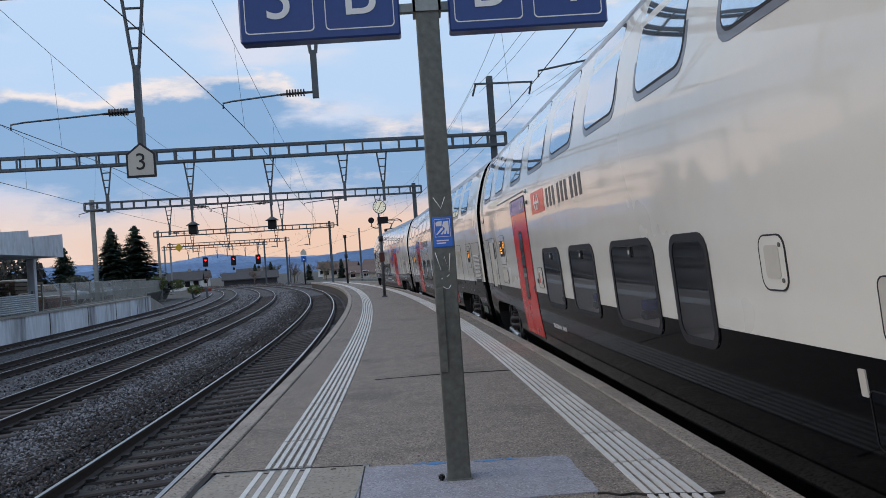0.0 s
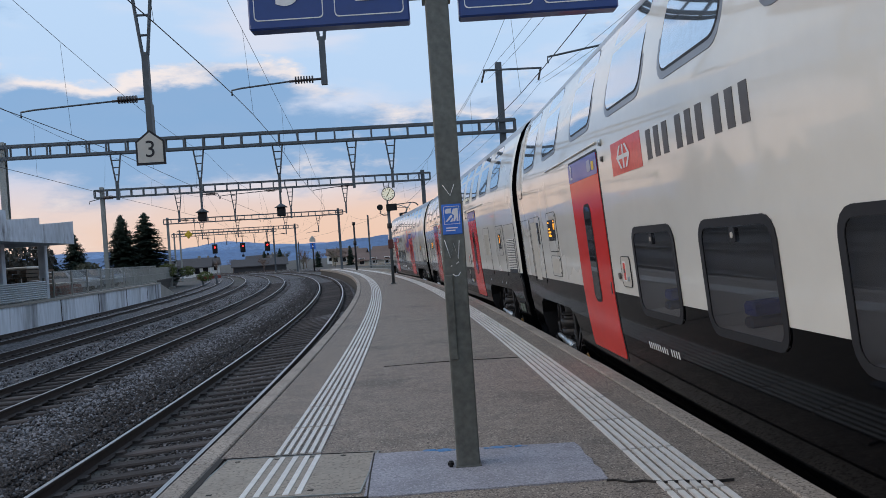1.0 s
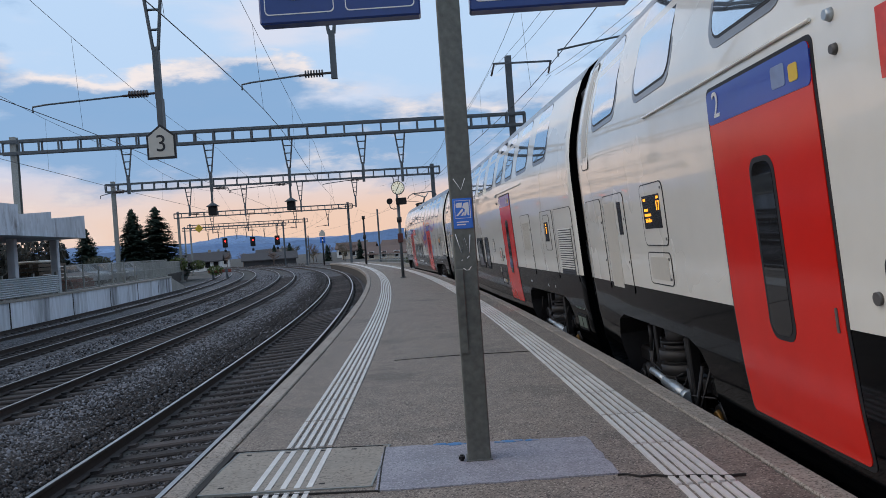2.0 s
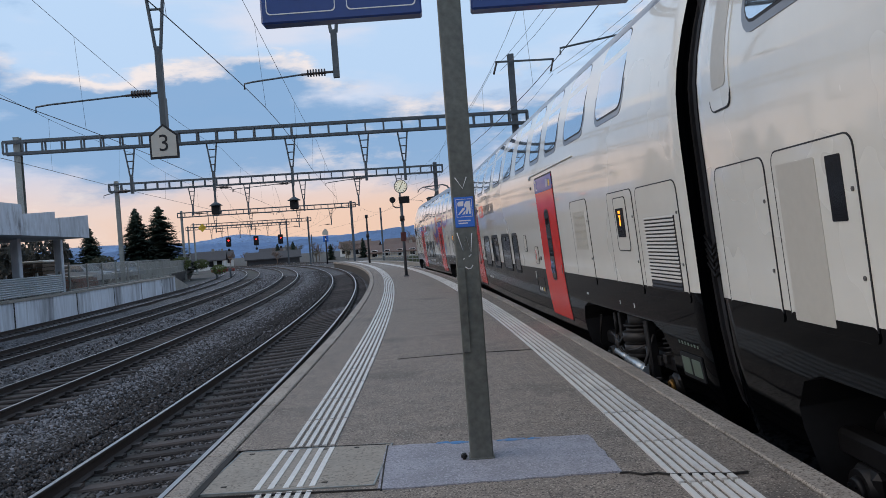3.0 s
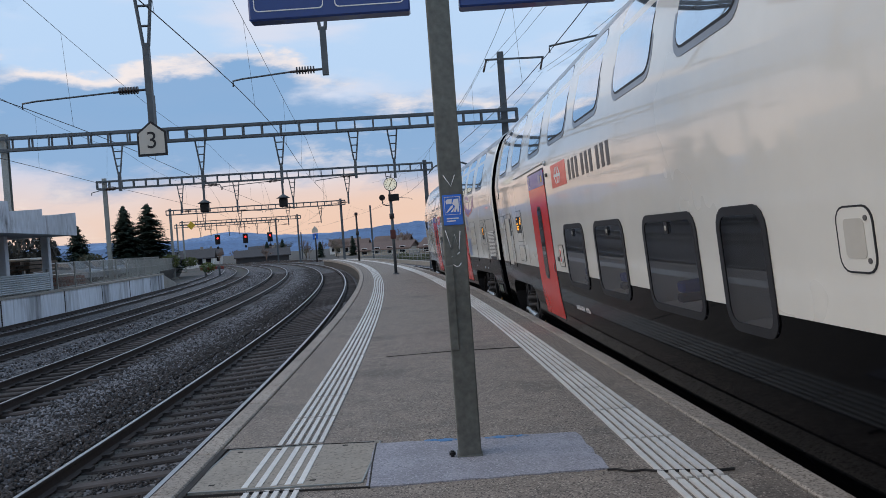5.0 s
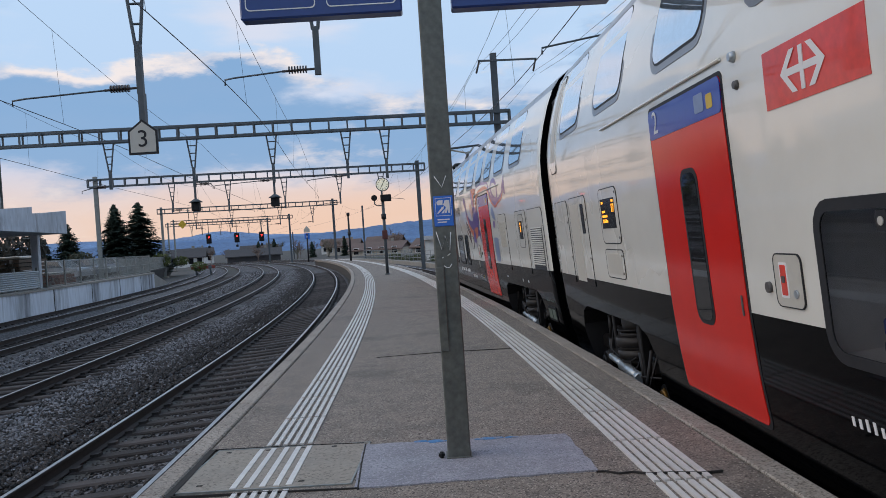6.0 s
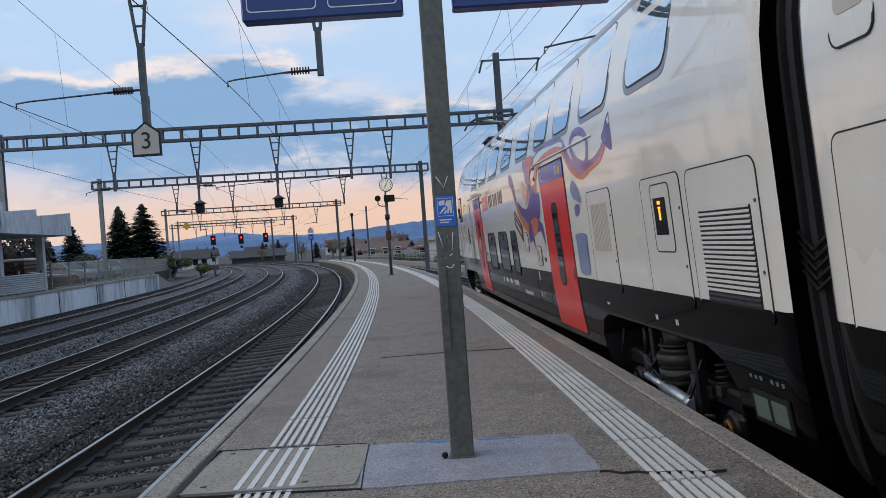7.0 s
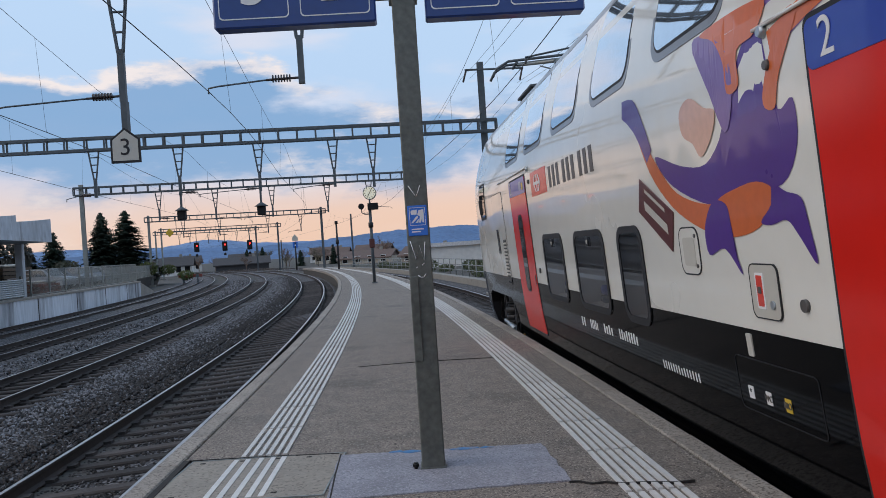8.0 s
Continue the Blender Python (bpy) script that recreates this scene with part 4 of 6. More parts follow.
def gangway(car, u0):
    """Black bellows between two cars."""
    g = part("gangway_bellows", boxed(-1.1, 1.1, u0 + 0.02, u0 + 0.50, 0.6, 4.3, 0.05), M["seal"], car, "ribbed black rubber bellows")
    for i in range(6):
        bm = bmesh.new()
        u = u0 + 0.05 + i * 0.083
        k = 0.93 if i % 2 else 0.89
        ring = []
        for uu in (u - 0.040, u + 0.040):
            ring.append([bm.verts.new((-x * k, uu, 0.5 + (z - 0.34) * 0.96)) for x, z in PROFILE + [(-x, z) for x, z in reversed(PROFILE[:-1])]])
        n = len(ring[0])
        for j in range(n):
            bm.faces.new((ring[0][j], ring[0][(j + 1) % n], ring[1][(j + 1) % n], ring[1][j]))
        bm.faces.new(ring[0][::-1]), bm.faces.new(ring[1])
        part("bellows_fold", bm, M["seal"], g)
    for i in range(5):
        part("cable", tube(bmesh.new(), [(-1.31, u0 + 0.05, 1.9 + i * 0.06), (-1.33, u0 + 0.27, 1.78 + i * 0.06), (-1.31, u0 + 0.50, 1.9 + i * 0.06)], 0.014, 5), M["metal"], g)


def middle_car(name_seed):
    rnd = random.Random(name_seed)
    L = 24.2
    car = thing("train_car", "cream double-deck passenger car with red doors and black skirt on rails", "train car", group="cars of the train")
    b = part("body", car_body(L, False), [M["white"], M["black"], M["grey"]], car, "cream painted shell over a black band")
    cut_openings(b, [(1.45, 5.2), (20.2, 23.5)], ((10.42, 11.12), (11.62, 12.92), (13.70, 14.90), (15.57, 16.74)))
    near_half(car, rnd)
    door(car, 6.02, 7.55, bike=True)
    emergency(car, 8.06)
    h = hatch(car, "fuel_hatch", 9.25, 9.57, 1.93, 2.26, 0.08, "small rounded cream flap", False)
    part("flap_plate", skinned(9.32, 9.50, 2.0, 2.2, 0.03, 0.010), M["panel"], h)
    for u0, u1 in ((10.42, 11.12), (11.62, 12.92), (13.70, 14.90), (15.57, 16.74)):
        window_low(car, u0, u1)
    emergency(car, 16.98)
    door(car, 17.78, 19.36)
    far_half(car, 24.33, rnd)
    for u0, u1 in UPPER:
        window_high(car, u0, u1)
    brand(car, 14.1, 17.15, rnd)
    gutter(car, 4.5, 8.0)
    gutter(car, 17.75, 21.1)
    for u in (7.98, 17.55):
        part("door_lamp", cylled(surf(u, 3.27, 0.0), surf(u, 3.27, 0.035), 0.038, 18, 0.026), M["damper"], car)
        part("door_lamp", cylled(surf(u - 0.02, 3.09, 0.0), surf(u - 0.02, 3.09, 0.025), 0.032, 18, 0.024), M["dark"], car)
    for u in (7.85, 17.42):
        part("key_switch", cylled(surf(u, 1.82, 0.0), surf(u, 1.82, 0.02), 0.035, 12), M["dark"], car)
    bars(car, "number_bar", 15.85, 16.78, 1.125, 1.19, 14, M["paper"], rnd, "white number shown as plain bars", 0.62)
    part("step_lamp", skinned(8.62, 8.68, 1.42, 1.56, 0.01, 0.008), M["panel"], car)
    for i, mm in enumerate(("paper", "paper", "yellow")):
        part("small_sign", skinned(8.42 - i * 0.19, 8.50 - i * 0.19, 1.20, 1.27, 0.005, 0.003), M[mm], car)
    part("skirt_flap", outline(bmesh.new(), 7.9, 8.62, 1.16, 1.46, 0.04, 0.008, 0.004), M["under"], car)
    bogie(car, 3.35)
    bogie(car, 21.9)
    gangway(car, L + END)
    return car


def pantograph(car, u):
    p = part("pantograph", boxed(-0.55, 0.55, u - 0.7, u + 0.7, 4.98, 5.03, 0.01), M["mast"], car, "grey raised pantograph on the roof")
    for sx in (-0.45, 0.45):
        for su in (-0.6, 0.6):
            part("insulator", cylled((sx, u + su, 4.74), (sx, u + su, 4.99), 0.06, 10), M["insul"], p)
    part("lower_arm", tube(bmesh.new(), [(0, u + 0.6, 5.06), (0, u - 0.85, 5.36)], 0.055, 8), M["galv"], p)
    for s in (-1, 1):
        part("upper_arm", tube(bmesh.new(), [(s * 0.06, u - 0.85, 5.36), (s * 0.45, u + 0.75, 5.70)], 0.035, 6), M["galv"], p)
    part("guide_rod", tube(bmesh.new(), [(0, u - 0.75, 5.2), (0, u + 0.7, 5.62)], 0.015, 5), M["mast"], p)
    for du in (-0.17, 0.17):
        v = u + 0.75 + du
        part("contact_strip", tube(bmesh.new(), [(-1.0, v, 5.48), (-0.9, v, 5.64), (-0.65, v, 5.76), (0.65, v, 5.76), (0.9, v, 5.64), (1.0, v, 5.48)], 0.028, 6), M["mast"], p)
    part("head_bar", tube(bmesh.new(), [(-0.5, u + 0.5, 5.70), (-0.5, u + 1.0, 5.70)], 0.03, 6), M["mast"], p)


def blob(car, name, pts, material, label="", off=0.003):
    """Flat livery shape on the skin from a few outline corners."""
    bm = bmesh.new()
    n = len(pts)
    ring = []
    for i in range(n):
        p0, p1, p2, p3 = (pts[(i + k - 1) % n] for k in range(4))
        for s in range(4):
            t = s / 4
            q = [0.5 * (2 * p1[j] + (p2[j] - p0[j]) * t + (2 * p0[j] - 5 * p1[j] + 4 * p2[j] - p3[j]) * t * t + (3 * p1[j] - p0[j] - 3 * p2[j] + p3[j]) * t ** 3) for j in (0, 1)]
            ring.append(bm.verts.new(surf(q[0], q[1], off)))
    f = bm.faces.new(ring)
    bmesh.ops.triangulate(bm, faces=[f])
    bmesh.ops.subdivide_edges(bm, edges=bm.edges[:], cuts=1)
    for v in bm.verts:
        v.co = surf(v.co.y, v.co.z, off)
    bmesh.ops.recalc_face_normals(bm, faces=bm.faces)
    return part(name, bm, material, car, label)


def ribbon(car, name, pts, widths, material, off=0.003):
    """Curved livery band of varying width."""
    bm = bmesh.new()
    rows = []
    P = []
    for i in range(len(pts) - 1):
        p0, p1, p2, p3 = pts[max(i - 1, 0)], pts[i], pts[i + 1], pts[min(i + 2, len(pts) - 1)]
        for s in range(6):
            t = s / 6
            P.append(([0.5 * (2 * p1[j] + (p2[j] - p0[j]) * t + (2 * p0[j] - 5 * p1[j] + 4 * p2[j] - p3[j]) * t * t + (3 * p1[j] - p0[j] - 3 * p2[j] + p3[j]) * t ** 3) for j in (0, 1)], widths[i] + (widths[i + 1] - widths[i]) * t))
    for i, (q, w) in enumerate(P):
        a, b = P[max(i - 1, 0)][0], P[min(i + 1, len(P) - 1)][0]
        d = Vector((b[0] - a[0], b[1] - a[1])).normalized()
        rows.append((bm.verts.new(surf(q[0] - d.y * w / 2, q[1] + d.x * w / 2, off)), bm.verts.new(surf(q[0] + d.y * w / 2, q[1] - d.x * w / 2, off))))
    for a, b in zip(rows, rows[1:]):
        bm.faces.new((a[0], a[1], b[1], b[0]))
    bmesh.ops.recalc_face_normals(bm, faces=bm.faces)
    return part(name, bm, material, car)


def end_car():
    rnd = random.Random(41)
    L = 23.2
    car = thing("train_car", "cream double-deck end car with driver's cab and bright coloured livery shapes", "train car", group="cars of the train")
    b = part("body", car_body(L, True), [M["white"], M["black"], M["grey"]], car, "cream painted shell over a black band")
    cut_openings(b, [(1.45, 5.2), (18.0, 21.6)], ((10.52, 11.15), (11.70, 12.87), (13.55, 14.67)))
    near_half(car, rnd)
    door(car, 6.02, 7.63)
    emergency(car, 8.21)
    h = hatch(car, "fuel_hatch", 9.27, 9.62, 1.94, 2.27, 0.08, "small rounded cream flap", False)
    part("flap_plate", skinned(9.34, 9.55, 2.0, 2.2, 0.03, 0.010), M["panel"], h)
    for u0, u1 in ((10.52, 11.15), (11.70, 12.87), (13.55, 14.67)):
        window_low(car, u0, u1)
    door(car, 15.50, 16.96)
    for u0, u1 in UPPER[:9]:
        window_high(car, u0, u1)
    brand(car, 11.5, 15.03, rnd)
    gutter(car, 4.45, 8.15)
    gutter(car, 15.3, 18.2)
    for u in (8.05, 15.2):
        part("door_lamp", cylled(surf(u, 3.27, 0.0), surf(u, 3.27, 0.035), 0.038, 18, 0.026), M["damper"], car)
        part("door_lamp", cylled(surf(u - 0.02, 3.09, 0.0), surf(u - 0.02, 3.09, 0.025), 0.032, 18, 0.024), M["dark"], car)
    for u in (7.95, 15.15):
        part("key_switch", cylled(surf(u, 1.82, 0.0), surf(u, 1.82, 0.02), 0.035, 12), M["dark"], car)
    h = hatch(car, "cab_hatch", 17.95, 19.25, 1.5, 3.15, 0.08, "cream cab equipment door")
    part("louvre_back", skinned(18.02, 18.36, 1.52, 2.3, 0.01, 0.009), M["seal"], h)
    for i in range(10):
        part("slat", skinned(18.03, 18.35, 1.66 + i * 0.062, 1.692 + i * 0.062, 0.004, 0.016), M["panel"], h)
    part("display_screen", skinned(18.8, 19.02, 2.05, 2.5, 0.004, 0.014), M["screen"], h)
    part("cab_side_window_seal", skinned(20.3, 21.2, 2.75, 3.5, 0.12, 0.006), M["seal"], car)
    part("cab_side_window", skinned(20.35, 21.15, 2.8, 3.45, 0.10, 0.012), M["glass"], car, "dark cab window")
    bm = bmesh.new()
    box(bm, -0.8, 0.8, L - 0.75, L - 0.35, 2.5, 3.4, 0.05)
    part("windscreen", bm, M["glass"], car, "dark windscreen")
    part("mirror_camera", boxed(-1.44, -1.30, L - 2.3, L - 2.15, 2.85, 3.2, 0.03), M["seal"], car)
    part("coupler", cyl(boxed(-0.3, 0.3, L - 0.2, L + 0.25, 0.75, 1.1, 0.05), (0, L, 0.95), (0, L + 0.45, 0.95), 0.16, 12), M["under"], car)
    part("snow_plough", boxed(-1.1, 1.1, L - 0.9, L - 0.2, 0.2, 0.45, 0.05), M["under"], car)
    bars(car, "number_bar", 9.62, 10.42, 1.13, 1.20, 14, M["paper"], rnd, "white number shown as plain bars", 0.62)
    for u0, u1, n in ((12.9, 13.2, 3), (12.3, 12.7, 6), (11.8, 12.15, 4), (11.0, 11.6, 8)):
        bars(car, "notice_bar", u0, u1, 1.24, 1.34, n, M["paper"], rnd)
    for i, mm in enumerate(("paper", "paper", "yellow")):
        letters("sign_text", ("*", "WC", "BIO")[i], 0.055, M["dark"], car, Matrix.Translation(surf(8.785 - i * 0.23, 1.22, 0.006)) @ Euler((radians(90), 0, radians(-90))).to_matrix().to_4x4())
        part("small_sign", skinned(8.75 - i * 0.23, 8.82 - i * 0.23, 1.18, 1.26, 0.005, 0.003), M[mm], car)
    part("skirt_flap", outline(bmesh.new(), 7.95, 8.95, 1.10, 1.44, 0.04, 0.008, 0.004), M["under"], car)
    part("step_lamp", skinned(8.65, 8.72, 1.46, 1.60, 0.01, 0.008), M["panel"], car)
    # abstract livery: plain swoops and patches of purple, orange, brown and blue
    blob(car, "livery_shape", [(9.9, 2.82), (9.62, 2.58), (8.95, 2.40), (8.46, 2.46), (8.03, 2.46), (7.83, 2.65), (7.82, 2.88), (7.98, 2.85), (8.06, 3.11), (8.12, 3.36), (8.36, 3.22), (8.45, 3.03), (8.66, 2.84), (8.98, 2.67), (9.4, 2.70)], M["purple"], "large deep purple livery sweep")
    blob(car, "livery_shape", [(10.28, 3.10), (10.06, 2.72), (9.67, 2.43), (9.2, 2.26), (8.76, 2.19), (8.35, 2.24), (8.12, 2.41), (8.32, 2.50), (8.74, 2.46), (9.02, 2.41), (9.54, 2.52), (9.87, 2.75), (10.1, 2.98)], M["orange"], "orange livery sweep", 0.0045)
    blob(car, "livery_shape", [(8.14, 2.47), (8.0, 2.42), (7.86, 2.38), (7.82, 2.26), (7.78, 2.04), (7.92, 2.18), (8.03, 2.27), (8.2, 2.25), (8.32, 2.27), (8.18, 2.36)], M["purple"], "", 0.006)
    blob(car, "livery_shape", [(8.95, 2.42), (9.12, 2.26), (9.1, 2.08), (8.85, 2.12), (8.64, 1.96), (8.72, 2.14), (8.72, 2.30), (8.76, 2.40)], M["purple"], "", 0.006)
    ribbon(car, "livery_band", [(10.02, 2.84), (10.16, 3.05), (10.34, 3.22), (10.62, 3.30)], [0.16, 0.20, 0.24, 0.12], M["purple"], 0.005)
    blob(car, "livery_shape", [(9.02, 3.45), (8.75, 3.43), (8.5, 3.26), (8.48, 3.02), (8.63, 2.82), (8.80, 3.10)], M["violet"], "", 0.0055)
    blob(car, "livery_shape", [(8.89, 3.47), (8.39, 3.48), (8.02, 3.43), (8.14, 3.29), (8.37, 3.25), (8.38, 3.06), (8.54, 3.04), (8.56, 3.22), (8.68, 3.38)], M["orange"], "", 0.0065)
    blob(car, "livery_shape", [(7.84, 3.30), (7.70, 3.28), (7.92, 3.02), (8.0, 2.86), (8.12, 2.90), (8.04, 3.08)], M["orange"], "", 0.0065)
    blob(car, "livery_shape", [(9.31, 3.06), (9.12, 3.12), (8.9, 3.02), (8.74, 2.97), (8.84, 2.82), (9.03, 2.72), (9.14, 2.82), (9.30, 2.90)], M["salmon"], "soft salmon pink livery patch", 0.006)
    bm = bmesh.new()
    f = bm.faces.new([bm.verts.new(surf(u, z, 0.010)) for u, z in ((10.32, 2.69), (9.66, 2.39), (9.77, 2.10), (10.43, 2.43))])
    g = bmesh.ops.extrude_face_region(bm, geom=[f])
    bmesh.ops.translate(bm, vec=(0.007, 0, 0), verts=[v for v in g["geom"] if isinstance(v, bmesh.types.BMVert)])
    bmesh.ops.recalc_face_normals(bm, faces=bm.faces)
    board = part("livery_board", bm, M["brown"], car, "slanted dark brown livery board")
    for k, (w, h) in enumerate(((0.40, 0.030), (0.46, 0.075))):
        bm = bmesh.new()
        c, z = 10.02 + 0.01 * k, 2.50 - 0.13 * k
        bm.faces.new([bm.verts.new(surf(c + a * w / 2, z + a * w / 2 * 0.45 + b * h / 2, 0.013)) for a, b in ((1, 1), (-1, 1), (-1, -1), (1, -1))])
        part("text_bar", bm, M["panel"], board)
    ribbon(car, "livery_band", [(8.0, 3.28), (7.4, 3.40), (6.6, 3.43), (6.0, 3.36), (5.6, 3.1), (5.1, 2.95), (4.75, 3.05), (4.7, 3.3), (5.0, 3.42), (5.35, 3.42), (5.5, 3.28), (5.2, 3.08), (4.7, 2.98), (4.2, 3.05), (3.85, 3.22)], [0.3, 0.26, 0.22, 0.2, 0.18, 0.15, 0.12, 0.10, 0.10, 0.10, 0.10, 0.11, 0.12, 0.10, 0.08], M["violet"])
    ribbon(car, "livery_band", [(8.0, 3.2), (7.4, 3.32), (6.6, 3.36), (6.0, 3.30), (5.6, 3.03), (5.1, 2.88), (4.7, 2.93), (4.2, 3.0), (3.9, 3.15)], [0.12, 0.10, 0.09, 0.08, 0.07, 0.06, 0.05, 0.05, 0.03], M["orange"], 0.004)
    blob(car, "livery_shape", [(4.05, 3.20), (3.7, 3.05), (3.72, 3.35), (3.76, 3.45), (3.95, 3.30)], M["purple"])
    blob(car, "livery_shape", [(5.75, 1.70), (5.24, 1.70), (5.30, 2.0), (5.20, 2.18), (5.78, 2.18), (5.70, 1.98)], M["steelblue"], "blue-grey livery patch")
    blob(car, "livery_shape", [(5.75, 2.78), (5.55, 2.88), (5.35, 2.76), (5.25, 2.58), (5.5, 2.62), (5.65, 2.66)], M["steelblue"])
    blob(car, "livery_shape", [(5.62, 2.42), (5.42, 2.45), (5.38, 2.56), (5.62, 2.55)], M["violet"])
    bogie(car, 3.35)
    bogie(car, 19.8)
    pantograph(car, 19.0)
    return car


CARS = [(end_car(), PITCH, 23.2), (middle_car(7), 0.0, 24.03), (middle_car(13), -PITCH, 24.03)]


RUN = [(0, 20.05), (0.5, 18.05), (1, 15.85), (1.5, 13.56), (3, 6.64), (3.5, 3.92), (4.5, -2.06), (6, -12.55), (6.5, -16.28), (7, -20.15), (7.5, -24.28), (8, -28.60)]


def run(t):
    """Place along the track of the second car's near end: the train speeds up from 4 to 9 m/s."""
    k = max(i for i in range(len(RUN) - 1) if RUN[i][0] <= t + 1e-9)
    (ta, a), (tb, b) = RUN[k], RUN[k + 1]

    def slope(i):
        lo, hi = RUN[max(i - 1, 0)], RUN[min(i + 1, len(RUN) - 1)]
        return (hi[1] - lo[1]) / (hi[0] - lo[0])

    h = tb - ta
    f = (t - ta) / h
    return (2 * f ** 3 - 3 * f * f + 1) * a + (f ** 3 - 2 * f * f + f) * h * slope(k) + (3 * f * f - 2 * f ** 3) * b + (f ** 3 - f * f) * h * slope(k + 1)


def car_pose(s, length):
    u1, u2 = 3.2, length - 3.0
    y1, y2 = s + u1, s + u2
    x1, x2 = X(*TRAIN, y1), X(*TRAIN, y2)
    k = math.hypot(x2 - x1, y2 - y1)
    dx, dy = (x2 - x1) / k, (y2 - y1) / k
    return pose(x1 - dx * u1, y1 - dy * u1, RAIL_Z, 0, -CANT, math.degrees(math.atan2(-dx, dy)))


def motions():
    for car, shift, length in CARS:
        walk(car, [(i / 10, car_pose(run(i / 10) + shift, length)) for i in range(81)])
    for w, s in WHEELS:
        base = w.matrix_basis.copy()
        walk(w, [(i / 30, base @ pose(0, 0, 0, s * -math.degrees((run(i / 30) - run(0)) / 0.46))) for i in range(241)])


# ---- overhead line: gantries, droppers, wires ----
def lattice(bm, p, q, h=0.5, w=0.35, step=0.8):
    """Ladder-like box beam from p to q, its lower edge at their height."""
    p, q = Vector(p), Vector(q)
    d = (q - p).normalized()
    n = Vector((-d.y, d.x, 0)) * w / 2
    up = Vector((0, 0, h))

    def bar(a, b, sx, sz):
        a, b = Vector(a), Vector(b)
        dd = (b - a)
        m = Matrix.Translation((a + b) / 2) @ dd.to_track_quat("Y", "Z").to_matrix().to_4x4()
        g = bmesh.ops.create_cube(bm, size=1)
        bmesh.ops.scale(bm, vec=(sx, dd.length, sz), verts=g["verts"])
        bmesh.ops.transform(bm, matrix=m, verts=g["verts"])

    for s in (-1, 1):
        bar(p + n * s, q + n * s, 0.05, 0.11)
        bar(p + n * s + up, q + n * s + up, 0.05, 0.11)
    k = int((q - p).length / step)
    for i in range(k + 1):
        c = p + (q - p) * i / k
        for s in (-1, 1):
            bar(c + n * s, c + n * s + up, 0.07, 0.06)
        bar(c - n, c + n, 0.05, 0.05)
        bar(c - n + up, c + n + up, 0.05, 0.05)
    return bm


def mast_mesh(h, w=0.26):
    """H-section mast."""
    bm = bmesh.new()
    box(bm, -w / 2, w / 2, -w / 2, -w / 2 + 0.03, 0, h)
    box(bm, -w / 2, w / 2, w / 2 - 0.03, w / 2, 0, h)
    box(bm, -0.015, 0.015, -w / 2 + 0.03, w / 2 - 0.03, 0, h)
    return bm


def dropper(g, a, drop, arm, z, long=False):
    """Hanging V frame with a post, an insulator and a registration arm; a is its place along the beam."""
    d = part("drop_frame", bmesh.new(), M["mast"], g)
    bm = bmesh.new()
    top, mid = 0.22, drop * 0.62
    for s in (-1, 1):
        cyl(bm, (a + s * top, 0, z), (a + s * 0.05, 0, z - mid), 0.035, 6)
    for f in (0.25, 0.5, 0.75):
        cyl(bm, (a - top * (1 - f) - 0.05 * f, 0, z - mid * f), (a + top * (1 - f) + 0.05 * f, 0, z - mid * f), 0.025, 6)
    box(bm, a - 0.06, a + 0.06, -0.06, 0.06, z - drop, z - mid + 0.05)
    d.data = mesh_of(bm, M["mast"], "drop_frame")
    if arm:
        zz = z - drop + 0.12
        s = 1 if arm > 0 else -1
        bm = bmesh.new()
        for i in range(7):
            cyl(bm, (a + s * (0.22 + i * 0.055), 0, zz), (a + s * (0.245 + i * 0.055), 0, zz), 0.075, 10)
        cyl(bm, (a + s * 0.05, 0, zz), (a + s * 0.7, 0, zz - 0.02), 0.025, 6)
        part("insulator", bm, M["insul"], d)
        part("registration_arm", tube(bmesh.new(), [(a + s * 0.7, 0, zz - 0.02), (a + arm * 0.9, 0, zz - 0.10), (a + arm, 0, zz - 0.13), (a + arm, 0, zz - 0.24)], 0.018, 6), M["mast"], d)
    return d


def gantry(y, al, ar, zb, drops, far_mast=True, near_mast=True, ztop=0.0):
    x0, yw = X(0, 0, y), yaw_at(0, y)
    g = thing("catenary_gantry", "grey steel lattice gantry across the tracks", "gantry", pose(x0, y, 0, 0, 0, yw), "gantries over the tracks")
    part("lattice_beam", lattice(bmesh.new(), (al - 0.4, 0, zb), (ar + 0.5, 0, zb)), M["mast"], g)
    for a, on in ((al, near_mast), (ar, far_mast)):
        if on:
            part("mast", mast_mesh(zb + 0.75 + 0.9 + (ztop if a == ar else 0)), M["galv" if a == al else "mast"], g, m=pose(a, 0.32, -0.9))
            part("footing", boxed(a - 0.35, a + 0.35, 0, 0.66, -0.95, -0.62, 0.03), M["concrete"], g)
    for a, drop, arm in drops:
        dropper(g, a, drop, arm, zb)
    return g


